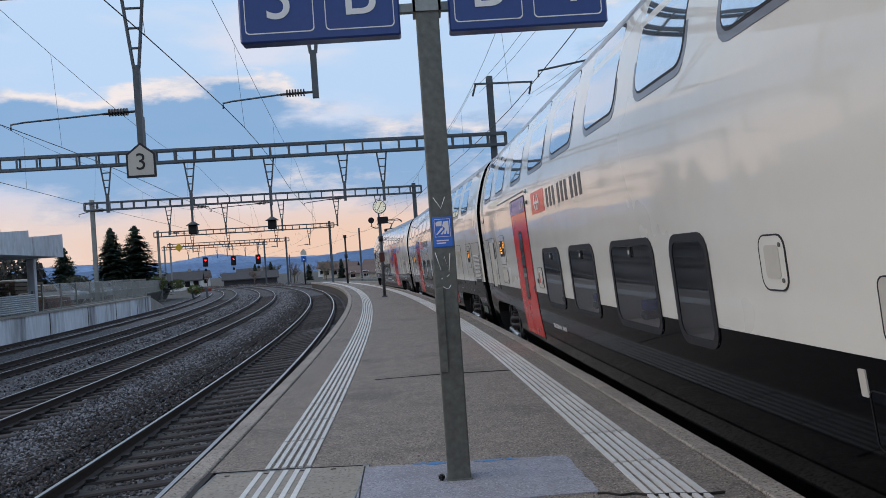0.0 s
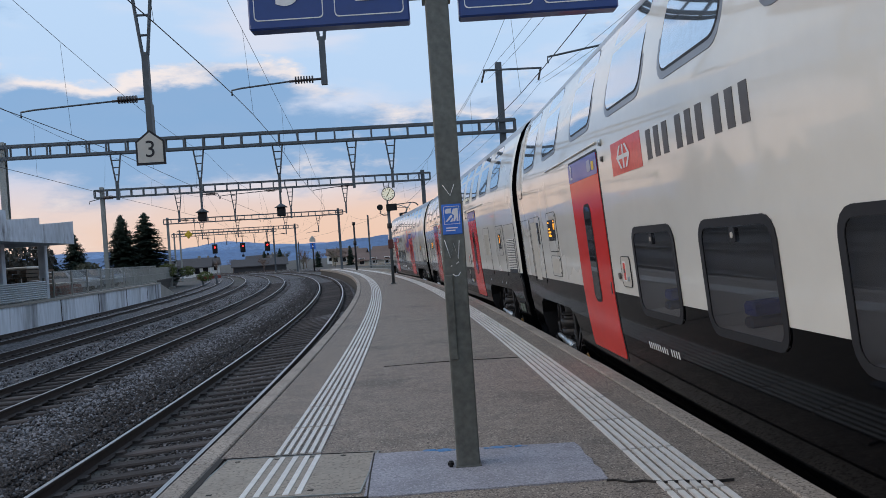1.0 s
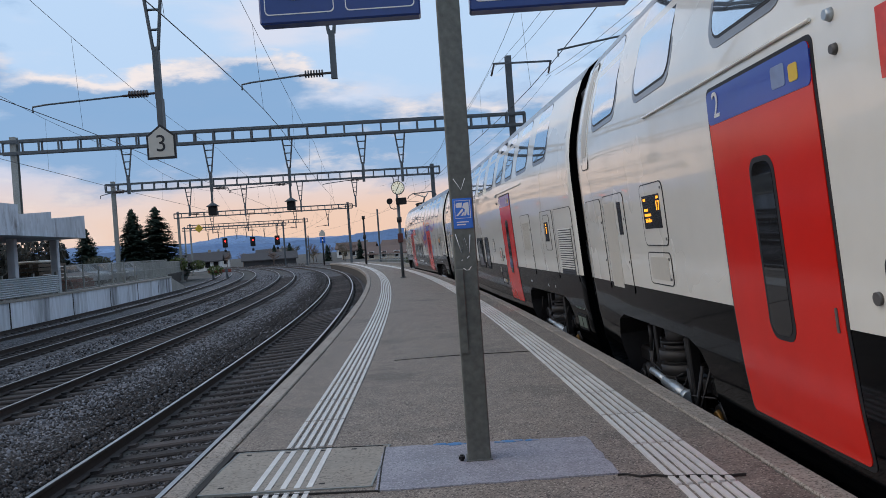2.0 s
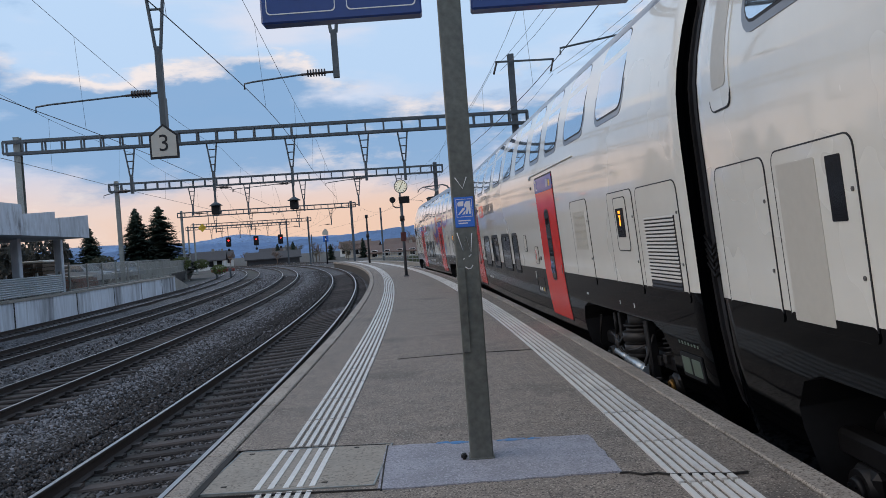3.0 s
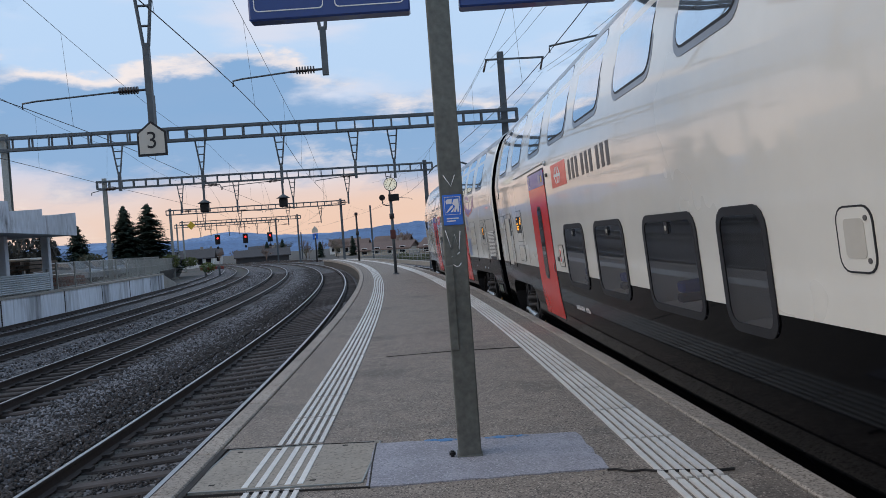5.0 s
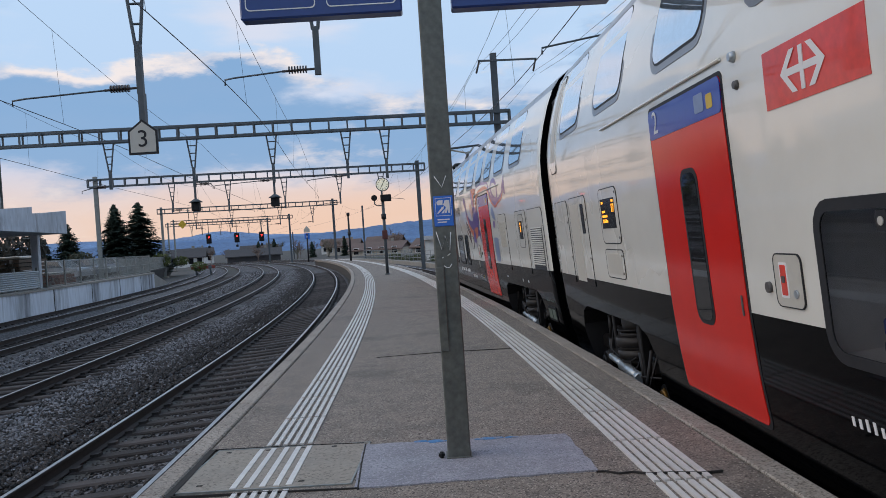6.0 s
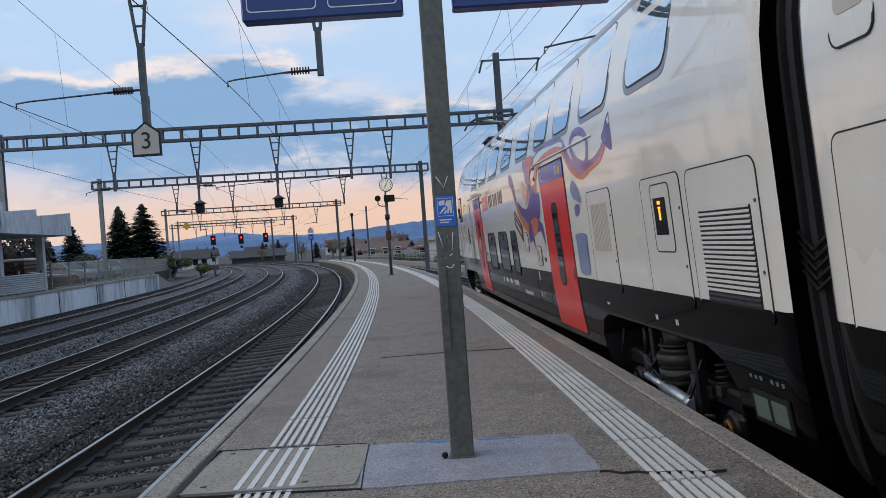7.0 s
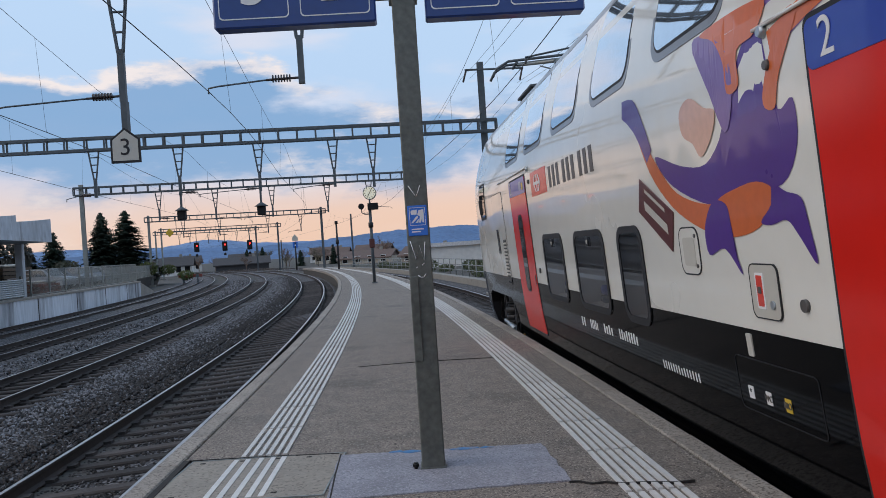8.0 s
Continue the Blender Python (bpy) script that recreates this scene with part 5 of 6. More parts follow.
# the portal over the viewpoint's side: its beam is above the picture, its droppers hang into it
g = gantry(16, -17.5, 5.6, 7.35, [(-4.99, 2.55, -2.45), (-1.53, 2.36, -1.83), (-8.9, 2.5, -2.3)])
h = thing("track_number_sign", "white house-shaped board with black number on a hanging post", "sign", pose(X(0, 0, 16) - 4.95, 15.64, 3.91, 0, 0, 2))
bm = bmesh.new()
for k, (s, dy) in enumerate(((1.0, 0.0), (0.86, -0.006))):
    pts = [(-0.28, -0.32), (0.28, -0.32), (0.28, 0.14), (0.0, 0.36), (-0.28, 0.14)]
    a = [bm.verts.new((x * s, dy - 0.02, z * s)) for x, z in pts]
    b = [bm.verts.new((x * s, dy + 0.02, z * s)) for x, z in pts]
    f = bm.faces.new(a)
    fs = [f, bm.faces.new(b[::-1])] + [bm.faces.new((a[i], b[i], b[(i + 1) % 5], a[(i + 1) % 5])) for i in range(5)]
    for f in fs:
        f.material_index = k
bmesh.ops.recalc_face_normals(bm, faces=bm.faces)
part("board", bm, [M["seal"], M["panel"]], h)
letters("number", "3", 0.46, M["seal"], h, pose(0, -0.03, -0.03, 90, 0, 0))
part("hanger", boxed(-0.055, 0.055, 0.03, 0.22, 0.1, 0.888), M["mast"], h)
g = gantry(35.2, -16.3, 5.2, 6.60, [(-11.6, 2.0, -1.2), (-8.15, 2.1, 0.8), (-4.8, 2.1, -2.6), (-1.6, 2.1, -1.8), (0.1, 2.2, 0)], near_mast=False, ztop=2.4)
part("mast", mast_mesh(4.0), M["galv"], g, m=pose(-16.3, 0.32, 3.345))
gantry(58, -18.5, 3.95, 6.70, [(-13.4, 2.0, 1.2), (-9.6, 2.2, 1.7), (-5.7, 2.2, -2.0), (-1.8, 2.1, -1.7), (1.2, 2.0, 1.6)])
gantry(96, -19.25, 0.3, 6.55, [(-15.5, 2.0, 1.0), (-11.5, 2.0, 1.0), (-6.0, 2.0, -2.0), (-2.2, 2.0, -1.5)])
gantry(136, -19.35, -0.75, 6.80, [(-15.0, 2.0, 0), (-10.5, 2.0, 0), (-5.5, 2.0, 0)])
gantry(150, -20.0, -2.45, 6.95, [(-16, 2.0, 0), (-11, 2.0, 0), (-6, 2.0, 0)])

# boom on the tall mast by the train with two feeder insulators
b = thing("feeder_bracket", "grey steel cross arm with hanging insulators on a mast top", "bracket", pose(X(5.2, 0, 35.2) - 0.03, 35.5, 9.3, 0, 0, 5))
part("arm", boxed(-0.75, 1.9, -0.05, 0.05, 0, 0.07), M["mast"], b)
for a in (-0.7, 1.85):
    part("insulator", cylled((a, 0, 0), (a - 0.2, -0.3, -0.55), 0.045, 8), M["insul"], b)
for dx, y0, y1, z0 in ((-1.0, -12, 35.2, 8.6), (-0.6, -12, 35.2, 8.6), (1.5, -12, 35.2, 8.6), (1.9, -12, 35.2, 8.6), (-1.0, 35.2, 96, 8.6), (1.7, 35.2, 96, 8.6)):
    pts = []
    for y in ys(y0, y1, 4):
        f = (y - y0) / (y1 - y0)
        pts.append((X(5.2 + dx, 0, y), y, z0 - 0.9 * 4 * f * (1 - f) + (0.3 if dx < 0 else 0)))
    tagged(part("feeder_wire", tube(bmesh.new(), pts, 0.007, 5), M["wire"]), "dark feeder cable strung between masts", "cable", "feeder wires")


def wires(a, b, spans, arm_off, height=4.93):
    """Contact wire in a zigzag, messenger wire with sag, and droppers for one track."""
    t = thing("contact_line", "thin dark contact wire hung from a sagging messenger wire", "overhead wire", group="overhead lines")
    contact, mess = [], []
    for k, ((y0, z0), (y1, z1)) in enumerate(zip(spans, spans[1:])):
        for y in ys(y0, y1, 2.5)[:-1]:
            f = (y - y0) / (y1 - y0)
            zig = 0.22 * math.cos(math.pi * f) * (1 if k % 2 else -1)
            contact.append((X(a, b, y) + zig + arm_off, y, height))
            mess.append((X(a, b, y) + arm_off + zig * 0.4, y, z0 + (z1 - z0) * f - 0.001 * (y1 - y0) ** 2 * 4 * f * (1 - f)))
    part("contact_wire", tube(bmesh.new(), contact, 0.0085, 5), M["wire"], t)
    part("messenger_wire", tube(bmesh.new(), mess, 0.006, 5), M["wire"], t)
    for c, m in list(zip(contact, mess))[2::3]:
        if c[1] < 100 and m[2] - c[2] > 0.1:
            part("dropper_wire", tube(bmesh.new(), [c, m], 0.0035, 4), M["wire"], t)


SPANS = [(-24, 7.1), (16, 7.15), (35.2, 6.4), (58, 6.5), (96, 6.4), (136, 6.6), (180, 6.6)]
wires(-3.36, 0, SPANS, -0.23)
wires(-7.55, -0.004, SPANS, -0.12, 4.75)
wires(-11.1, -0.010, SPANS, -0.1, 4.75)
wires(3.55, -0.012, [(-24, 7.1), (15.5, 7.15), (35.2, 6.4), (58, 6.5), (96, 6.4), (180, 6.6)], -0.84)
arm = thing("registration_arm", "slender grey arm holding the contact wire over the train", "bracket", pose(X(3.42, -0.012, 15.2), 15.2, 4.95, 0, 0, 4))
part("tube_arm", tube(bmesh.new(), [(-0.45, 0, 0.0), (-0.45, 0, 0.12), (0.6, 0, 0.30), (2.4, 0, 0.55)], 0.02, 6), M["mast"], arm)
part("insulator", cylled((1.9, 0, 0.48), (2.35, 0, 0.54), 0.07, 10), M["insul"], arm)
part("post", boxed(2.35, 2.5, -0.08, 0.08, -5.8, 2.6), M["mast"], arm)


# ---- platform furniture ----
def sign_post():
    s = thing("platform_sign_post", "galvanised steel post carrying two blue platform signs", "sign post", pose(0.18, 5.74, 0.0))
    bm = bmesh.new()
    box(bm, -0.082, 0.082, -0.082, 0.082, 0.0, 3.75, 0.008)
    part("post", bm, M["post"], s, "scratched galvanised square post")
    part("base_plate", boxed(-0.092, 0.092, -0.092, 0.092, 0.012, 0.026, 0.004), M["post"], s)
    for x in (-0.125,):
        part("bolt", cyl(cylled((x, -0.05, 0.0), (x, -0.05, 0.06), 0.014, 8), (x, -0.05, 0.03), (x, -0.05, 0.05), 0.026, 6), M["metal"], s)
    part("cable_cover", boxed(-0.080, -0.022, -0.100, -0.082, 0.78, 1.38, 0.004), M["post"], s, "narrow bolted cable cover")
    for z in (3.35, 3.78):
        bm = bmesh.new()
        box(bm, -0.10, 0.10, -0.10, -0.082, z, z + 0.10)
        box(bm, -0.10, 0.10, 0.082, 0.10, z, z + 0.10)
        for q in (-1, 1):
            box(bm, q * 0.092 - 0.01, q * 0.092 + 0.01, -0.10, 0.10, z, z + 0.10)
            box(bm, q * 0.10 if q > 0 else -0.24, 0.24 if q > 0 else -0.10, -0.03, 0.03, z + 0.02, z + 0.08)
        part("clamp", bm, M["galv"], s)
    for q, (t1, t2) in ((-1, ("3", "B")), (1, ("B", "4"))):
        c = -0.765 if q < 0 else 0.725
        p = part("sign_panel", boxed(c - 0.57, c + 0.57, -0.07, 0.07, 3.20, 3.90, 0.012), M["signblue"], s, "blue enamel platform sign with white characters")
        for o, tx in ((-0.285, t1), (0.285, t2)):
            letters("character", tx, 0.46, M["paper"], p, pose(c + o, -0.075, 3.50, 90, 0, 0))
            bm = bmesh.new()
            pts = []
            w, z0, z1, r = 0.245, 3.26, 3.84, 0.03
            for cx, cz, a0 in ((w - r, z1 - r, 0), (-w + r, z1 - r, 90), (-w + r, z0 + r, 180), (w - r, z0 + r, 270)):
                for i in range(5):
                    an = radians(a0 + 22.5 * i)
                    pts.append((cx + r * math.cos(an), cz + r * math.sin(an)))
            ring = [[bm.verts.new((c + o + x * k, yy, 3.55 + (z - 3.55) * k)) for k, yy in ((1.0, -0.069), (1.0, -0.0735), (0.974, -0.0735), (0.974, -0.069))] for x, z in pts]
            for i in range(len(ring)):
                u, v = ring[i], ring[(i + 1) % len(ring)]
                for k in range(3):
                    bm.faces.new((u[k], u[k + 1], v[k + 1], v[k]))
            part("frame_line", bm, M["paper"], p)
    n = part("notice_plate", boxed(-0.068, 0.070, -0.088, -0.081, 1.665, 1.88, 0.004), M["plateblue"], s, "small bright blue notice plate with a white pictogram")
    bm = bmesh.new()
    for x0, x1, z0, z1 in ((-0.054, 0.056, 1.862, 1.865), (-0.054, 0.056, 1.738, 1.741), (-0.055, -0.052, 1.738, 1.865), (0.054, 0.057, 1.738, 1.865)):
        box(bm, x0, x1, -0.091, -0.087, z0, z1)
    part("plate_border", bm, M["paper"], n)
    bm = bmesh.new()
    for poly in ([(-0.042, 1.815), (-0.046, 1.835), (-0.036, 1.848), (0.0, 1.85), (-0.004, 1.815)], [(0.0, 1.815), (0.012, 1.846), (0.046, 1.850), (0.047, 1.757), (0.034, 1.757), (0.034, 1.79), (0.022, 1.757), (0.010, 1.757), (0.018, 1.80)], [(-0.046, 1.756), (-0.034, 1.756), (0.004, 1.79), (0.006, 1.806), (-0.010, 1.80)], [(-0.015, 1.756), (0.004, 1.756), (0.012, 1.782), (0.006, 1.782)]):
        f = bm.faces.new([bm.verts.new((x, -0.0895, z)) for x, z in poly])
    part("pictogram", bm, M["paper"], n)
    bm = bmesh.new()
    box(bm, -0.045, 0.04, -0.0905, -0.087, 1.708, 1.716)
    box(bm, -0.045, 0.02, -0.0905, -0.087, 1.690, 1.698)
    part("text_bars", bm, M["paper"], n)
    for name, strokes in (("chalk_letter_v", [[(-0.05, 2.02), (0.0, 1.94), (0.032, 2.02)]]), ("chalk_letter_w", [[(-0.062, 1.63), (-0.028, 1.50), (0.0, 1.60), (0.028, 1.49), (0.042, 1.62)]]), ("chalk_smile", [[(-0.02, 1.385), (0.0, 1.37), (0.02, 1.372), (0.036, 1.395)], [(-0.03, 1.44), (-0.02, 1.445)], [(0.01, 1.455), (0.03, 1.47)]])):
        bm = bmesh.new()
        for st in strokes:
            tube(bm, [(x, -0.0825, z) for x, z in st], 0.0035, 5)
        part(name, bm, M["paper"], s, "pale scribble on the post")


sign_post()


def clock_post():
    c = thing("clock_post", "slim dark post with a round lit platform clock and loudspeaker", "clock", pose(-1.82, 39.5, 0.0))
    part("post", cyl(cylled((0, 0, 0), (0, 0, 3.7), 0.075, 12), (0, 0, 0), (0, 0, 0.06), 0.14, 12), M["mast"], c)
    part("collar", cylled((0, 0, 2.75), (0, 0, 3.0), 0.12, 12), M["seal"], c)
    part("box", boxed(-0.13, 0.13, -0.12, 0.10, 1.75, 2.2, 0.02), mat("rusty_red_box", (0.10, 0.03, 0.025), 0.6), c, "dull red box")
    k = part("clock_case", cylled((0.04, -0.10, 4.45), (0.04, 0.10, 4.45), 0.33, 28), M["mast"], c)
    part("clock_face", cylled((0.04, -0.112, 4.45), (0.04, -0.098, 4.45), 0.295, 28), mat("clock_face", (0.85, 0.80, 0.62), 0.5, vary=0.03, emit=0.35), k, "softly lit cream clock face")
    for i in range(12):
        a = math.pi * i / 6
        part("hour_mark", boxed(-0.012, 0.012, -0.006, 0.006, 0.20, 0.27), M["seal"], k, m=pose(0.04, -0.115, 4.45, 0, math.degrees(a), 0))
    part("hour_hand", boxed(-0.016, 0.016, -0.006, 0.006, -0.04, 0.17), M["seal"], k, m=pose(0.04, -0.118, 4.45, 0, 212, 0))
    part("minute_hand", boxed(-0.012, 0.012, -0.006, 0.006, -0.05, 0.24), M["seal"], k, m=pose(0.04, -0.122, 4.45, 0, 25, 0))
    part("head", boxed(-0.1, 0.42, -0.14, 0.14, 3.62, 3.95, 0.02), M["under"], c)
    part("loudspeaker", cyl(cylled((-0.42, -0.02, 3.80), (-0.40, -0.25, 3.80), 0.10, 14, 0.15), (-0.42, -0.02, 3.80), (-0.42, 0.1, 3.80), 0.09, 12), M["under"], c)
    part("bracket", tube(bmesh.new(), [(-0.42, 0, 3.72), (-0.40, 0, 3.5), (-0.25, 0, 3.42), (0, 0, 3.42)], 0.03, 6), M["mast"], c)


clock_post()
for x, y, hgt, head in ((-7.3, 80.5, 4.6, 0.16),):
    p = thing("lamp_post", "dark slender post with a small lamp head", "post", pose(x, y, -0.05))
    part("pole", cylled((0, 0, 0), (0, 0, hgt), 0.11, 10, 0.09), M["seal"], p)
    part("head", cyl(cylled((0, 0, hgt), (0, 0, hgt + 0.3), head, 12), (0, 0, 2.6), (0, 0, 3.0), head, 12), M["seal"], p)
# blue-topped platform end sign
p = thing("platform_end_sign", "small blue sign with a white arrow on a dark post", "sign", pose(-14.9, 104, -0.2))
part("pole", cylled((0, 0, 0), (0, 0, 3.6), 0.10, 10), M["seal"], p)
part("panel", boxed(-0.34, 0.34, -0.05, 0.05, 2.9, 3.7, 0.04), M["plateblue"], p)
part("arrow", cylled((0, -0.06, 3.15), (0, -0.06, 3.5), 0.16, 3, 0.01), M["paper"], p)
bm = bmesh.new()
ring = [(-0.38, 3.78), (0.38, 3.78), (0.38, 4.2), (0, 4.62), (-0.38, 4.2)]
a, b = [bm.verts.new((x, -0.04, z)) for x, z in ring], [bm.verts.new((x, 0.04, z)) for x, z in ring]
bm.faces.new(a), bm.faces.new(b[::-1])
for k in range(5):
    bm.faces.new((a[k], b[k], b[(k + 1) % 5], a[(k + 1) % 5]))
bmesh.ops.recalc_face_normals(bm, faces=bm.faces)
part("number_board", bm, M["panel"], p, "pale house-shaped board")
for x, y, hgt, lab in ((-8.6, 118.5, 8.2, "grey steel mast beside the far track"), (-30.6, 190, 6.5, "grey steel mast beyond the platform end")):
    tagged(part("catenary_mast", mast_mesh(hgt, 0.24), M["mast"], m=pose(x, y, -0.9)), lab, "mast", "line masts")


def signal(a, y, z):
    s = thing("railway_signal", "black signal head with a lit red lamp hung from the gantry", "signal", pose(X(a, 0, y), y, z, 0, 0, 8), "signals over the tracks")
    part("plate", boxed(-0.42, 0.42, -0.03, 0.03, -0.8, 0.8, 0.06), M["under"], s)
    part("hanger", boxed(-0.05, 0.05, 0.03, 0.13, 0.6, 6.80 - z), M["mast"], s)
    part("housing", boxed(-0.22, 0.22, -0.15, -0.02, -0.6, 0.6, 0.05), M["under"], s)
    part("red_lamp", cylled((0.05, -0.20, 0.25), (0.05, -0.14, 0.25), 0.13, 14), mat("red_signal_lamp", (1.0, 0.02, 0.015), 0.4, vary=0, emit=6.0), s, "glowing red lamp")
    part("lower_light", boxed(-0.2, 0.2, -0.15, 0.05, -1.55, -1.15, 0.06), M["under"], s)
    part("rod", boxed(-0.03, 0.03, 0, 0.06, -1.2, -0.7), M["mast"], s)


for a, z in ((-14.5, 4.2), (-9.8, 4.1), (-5.65, 4.05)):
    signal(a, 136, z)
for x, y in ((-9.57, 34.53), (-6.24, 34.81)):
    r = thing("hanging_box", "dark square box with a small roof hung under the gantry", "signal box", pose(x, y, 3.98), "hanging boxes")
    part("case", boxed(-0.17, 0.17, -0.15, 0.15, -0.52, -0.14, 0.03), M["under"], r)
    part("brim", cylled((0, 0, -0.14), (0, 0, 0.02), 0.30, 14, 0.06), M["mast"], r)
    part("hanger", boxed(-0.04, 0.04, -0.04, 0.04, 0.0, 0.515), M["mast"], r)
w = thing("warning_board", "yellow diamond board hung beside the gantry", "sign", pose(X(-17.6, 0, 94.5), 94.5, 5.3, 0, 45, 0))
part("board", boxed(-0.36, 0.36, -0.03, 0.03, -0.36, 0.36, 0.02), M["yellow"], w)
part("hanger", boxed(-0.03, 0.03, 0.03, 0.07, -1.1, 1.1), M["mast"], w, m=pose(0, 0, 1.1, 0, -45, 0))


# ---- the yard side: loading wall, canopy, fence, cars ----
def along(prof, a, b, y0, y1, step=1.0, **k):
    """Profile (across, up) carried along the curve at offset a."""
    return sweep(bmesh.new(), prof, [(X(a, b, y), y, 0, yaw_at(b, y), 0) for y in ys(y0, y1, step)], **k)


wall = thing("loading_wall", "stained concrete retaining wall along the siding", "wall", kind="structure")
part("wall_face", along([(-0.35, -0.9), (0, -0.9), (0, 0.36), (-0.35, 0.36)], -16.5, 0, 6, 63), M["wall"], wall)
part("coping", along([(-0.42, 0.36), (0.05, 0.36), (0.05, 0.47), (-0.42, 0.47)], -16.5, 0, 6, 63), M["concrete"], wall)
bm = bmesh.new()
a0, a1 = Vector((X(-16.5, 0, 63), 63, 0)), Vector((X(-16.5, 0, 69), 69, 0))
for p, q in (((-0.35, 0), None),):
    vs = [bm.verts.new(v) for v in ((a0.x, 63, -0.9), (a1.x, 69, -0.9), (a1.x, 69, -0.55), (a0.x, 63, 0.36))]
    ws = [bm.verts.new(v.co + Vector((-0.35, 0, 0))) for v in vs]
    bm.faces.new(vs), bm.faces.new(ws[::-1])
    for i in range(4):
        bm.faces.new((vs[i], ws[i], ws[(i + 1) % 4], vs[(i + 1) % 4]))
bmesh.ops.recalc_face_normals(bm, faces=bm.faces)
part("ramp_wall", bm, M["concrete"], wall, "pale sloping end of the wall")
for y in (12, 19, 26, 33, 40, 46, 52, 58):
    part("buttress_joint", boxed(-0.03, 0.012, -0.05, 0.05, -0.85, 0.36), M["joint"], wall, m=pose(X(-16.5, 0, y), y, 0, 0, 0, yaw_at(0, y)))
deck = part("loading_yard", along([(-60, -0.9), (-0.35, -0.9), (-0.35, 0.40), (-60, 0.40)], -16.5, 0, 0, 63, 4), mat("yard_asphalt", (0.07, 0.068, 0.065), 0.9, scale=1, vary=0.4, bump=0.3, bscale=30))
yard2 = part("loading_yard", along([(-60, -0.9), (-3.6, -0.9), (-3.0, 0.38), (-60, 0.38)], -16.5, 0, 63, 104, 4), deck.data.materials[0])
tagged(yard2, "grey yard ground running on behind the siding", "yard", kind="structure")
tagged(deck, "raised grey yard behind the loading wall", "yard", kind="structure")


bm = bmesh.new()
ends = []
for y, z in ((63.01, 0.40), (66, -0.08), (69, -0.6)):
    x = X(-16.5, 0, y)
    ends.append([bm.verts.new(v) for v in ((x - 3.9, y, -0.95), (x - 0.36, y, -0.95), (x - 0.36, y, z), (x - 3.9, y, z))])
for r0, r1 in zip(ends, ends[1:]):
    for i in range(4):
        bm.faces.new((r0[i], r0[(i + 1) % 4], r1[(i + 1) % 4], r1[i]))
bm.faces.new(ends[0]), bm.faces.new(ends[-1][::-1])
bmesh.ops.recalc_face_normals(bm, faces=bm.faces)
tagged(part("yard_ramp", bm, M["concrete"]), "pale concrete ramp down from the loading yard", "ramp", kind="structure")


def fence(a, y0, y1, z0, h, step, label):
    f = thing("yard_fence", label, "fence")
    for y in ys(y0, y1, step):
        part("post", boxed(-0.04, 0.04, -0.04, 0.04, 0, h, 0.005), M["galv"], f, m=pose(X(a, 0, y), y, z0))
    for k in (0.05, 0.5, 0.97):
        part("rail_wire", tube(bmesh.new(), [(X(a, 0, y), y, z0 + h * k) for y in ys(y0, y1, step)], 0.02, 5), M["galv"], f)
    bm = bmesh.new()
    for y in ys(y0, y1, 0.11):
        box(bm, X(a, 0, y) - 0.006, X(a, 0, y) + 0.006, y - 0.008, y + 0.008, z0 + 0.05, z0 + h * 0.97)
    tagged(part("wire_mesh", bm, M["galv"], f), kind="stuff")


fence(-16.8, 40.0, 63, 0.47, 1.35, 2.5, "grey steel mesh fence on the loading wall")
fence(-19.8, 66, 92, 0.38, 1.3, 2.5, "grey mesh fence running on behind the wall")
# corrugated sheet screen
s = thing("sheet_screen", "pale corrugated metal screen on the loading wall", "screen")
bm = bmesh.new()
rows = []
for i in range(19):
    z = 0.5 + 0.85 * i / 18
    o = 0.03 if i % 2 else -0.03
    rows.append([bm.verts.new((X(-16.85 + o, 0, y), y, z)) for y in ys(27, 39.2, 3)])
for r0, r1 in zip(rows, rows[1:]):
    for i in range(len(r0) - 1):
        bm.faces.new((r0[i], r0[i + 1], r1[i + 1], r1[i]))
part("sheet", bm, M["sheet"], s)
for y in (27, 30.2, 33.4, 36.5, 39.2):
    part("post", boxed(-0.05, 0.05, -0.05, 0.05, 0.4, 1.5), M["galv"], s, m=pose(X(-16.95, 0, y), y, 0))

c = thing("loading_canopy", "weathered concrete canopy on columns over the loading yard", "canopy", Matrix.Translation((0, 0, 1.572)) @ Matrix.Scale(0.88, 4) @ Matrix.Translation((0, 0, -1.572)))
conc = mat("canopy_concrete", (0.52, 0.56, 0.61), 0.9, scale=1.5, vary=0.25, bump=0.2, bscale=20, stain=((0.16, 0.16, 0.165), 0.7, 0.55), stretch=(1, 1, 0.4))
part("roof_slab", along([(-13, 3.30), (0, 3.30), (0, 3.58), (-13, 3.58)], -17.7, 0, 8, 46.1, 3), conc, c)
# shed-roof edges: each bay's parapet climbs towards its far end
for y0, y1, z0, z1 in ((8, 37.2, 4.5, 4.75), (37.2, 41.1, 4.30, 4.58), (41.1, 46.1, 4.22, 4.60)):
    bm = bmesh.new()
    ends = []
    for y, z in ((y0, z0), (y0 * 0.5 + y1 * 0.5, z0 * 0.5 + z1 * 0.5), (y1, z1)):
        x = X(-17.7, 0, y)
        ends.append([bm.verts.new(v) for v in ((x - 0.3, y, 3.58), (x, y, 3.58), (x, y, z), (x - 0.3, y, z))])
    for r0, r1 in zip(ends, ends[1:]):
        for i in range(4):
            bm.faces.new((r0[i], r0[(i + 1) % 4], r1[(i + 1) % 4], r1[i]))
    bm.faces.new(ends[0]), bm.faces.new(ends[-1][::-1])
    bmesh.ops.recalc_face_normals(bm, faces=bm.faces)
    part("parapet", bm, conc, c)
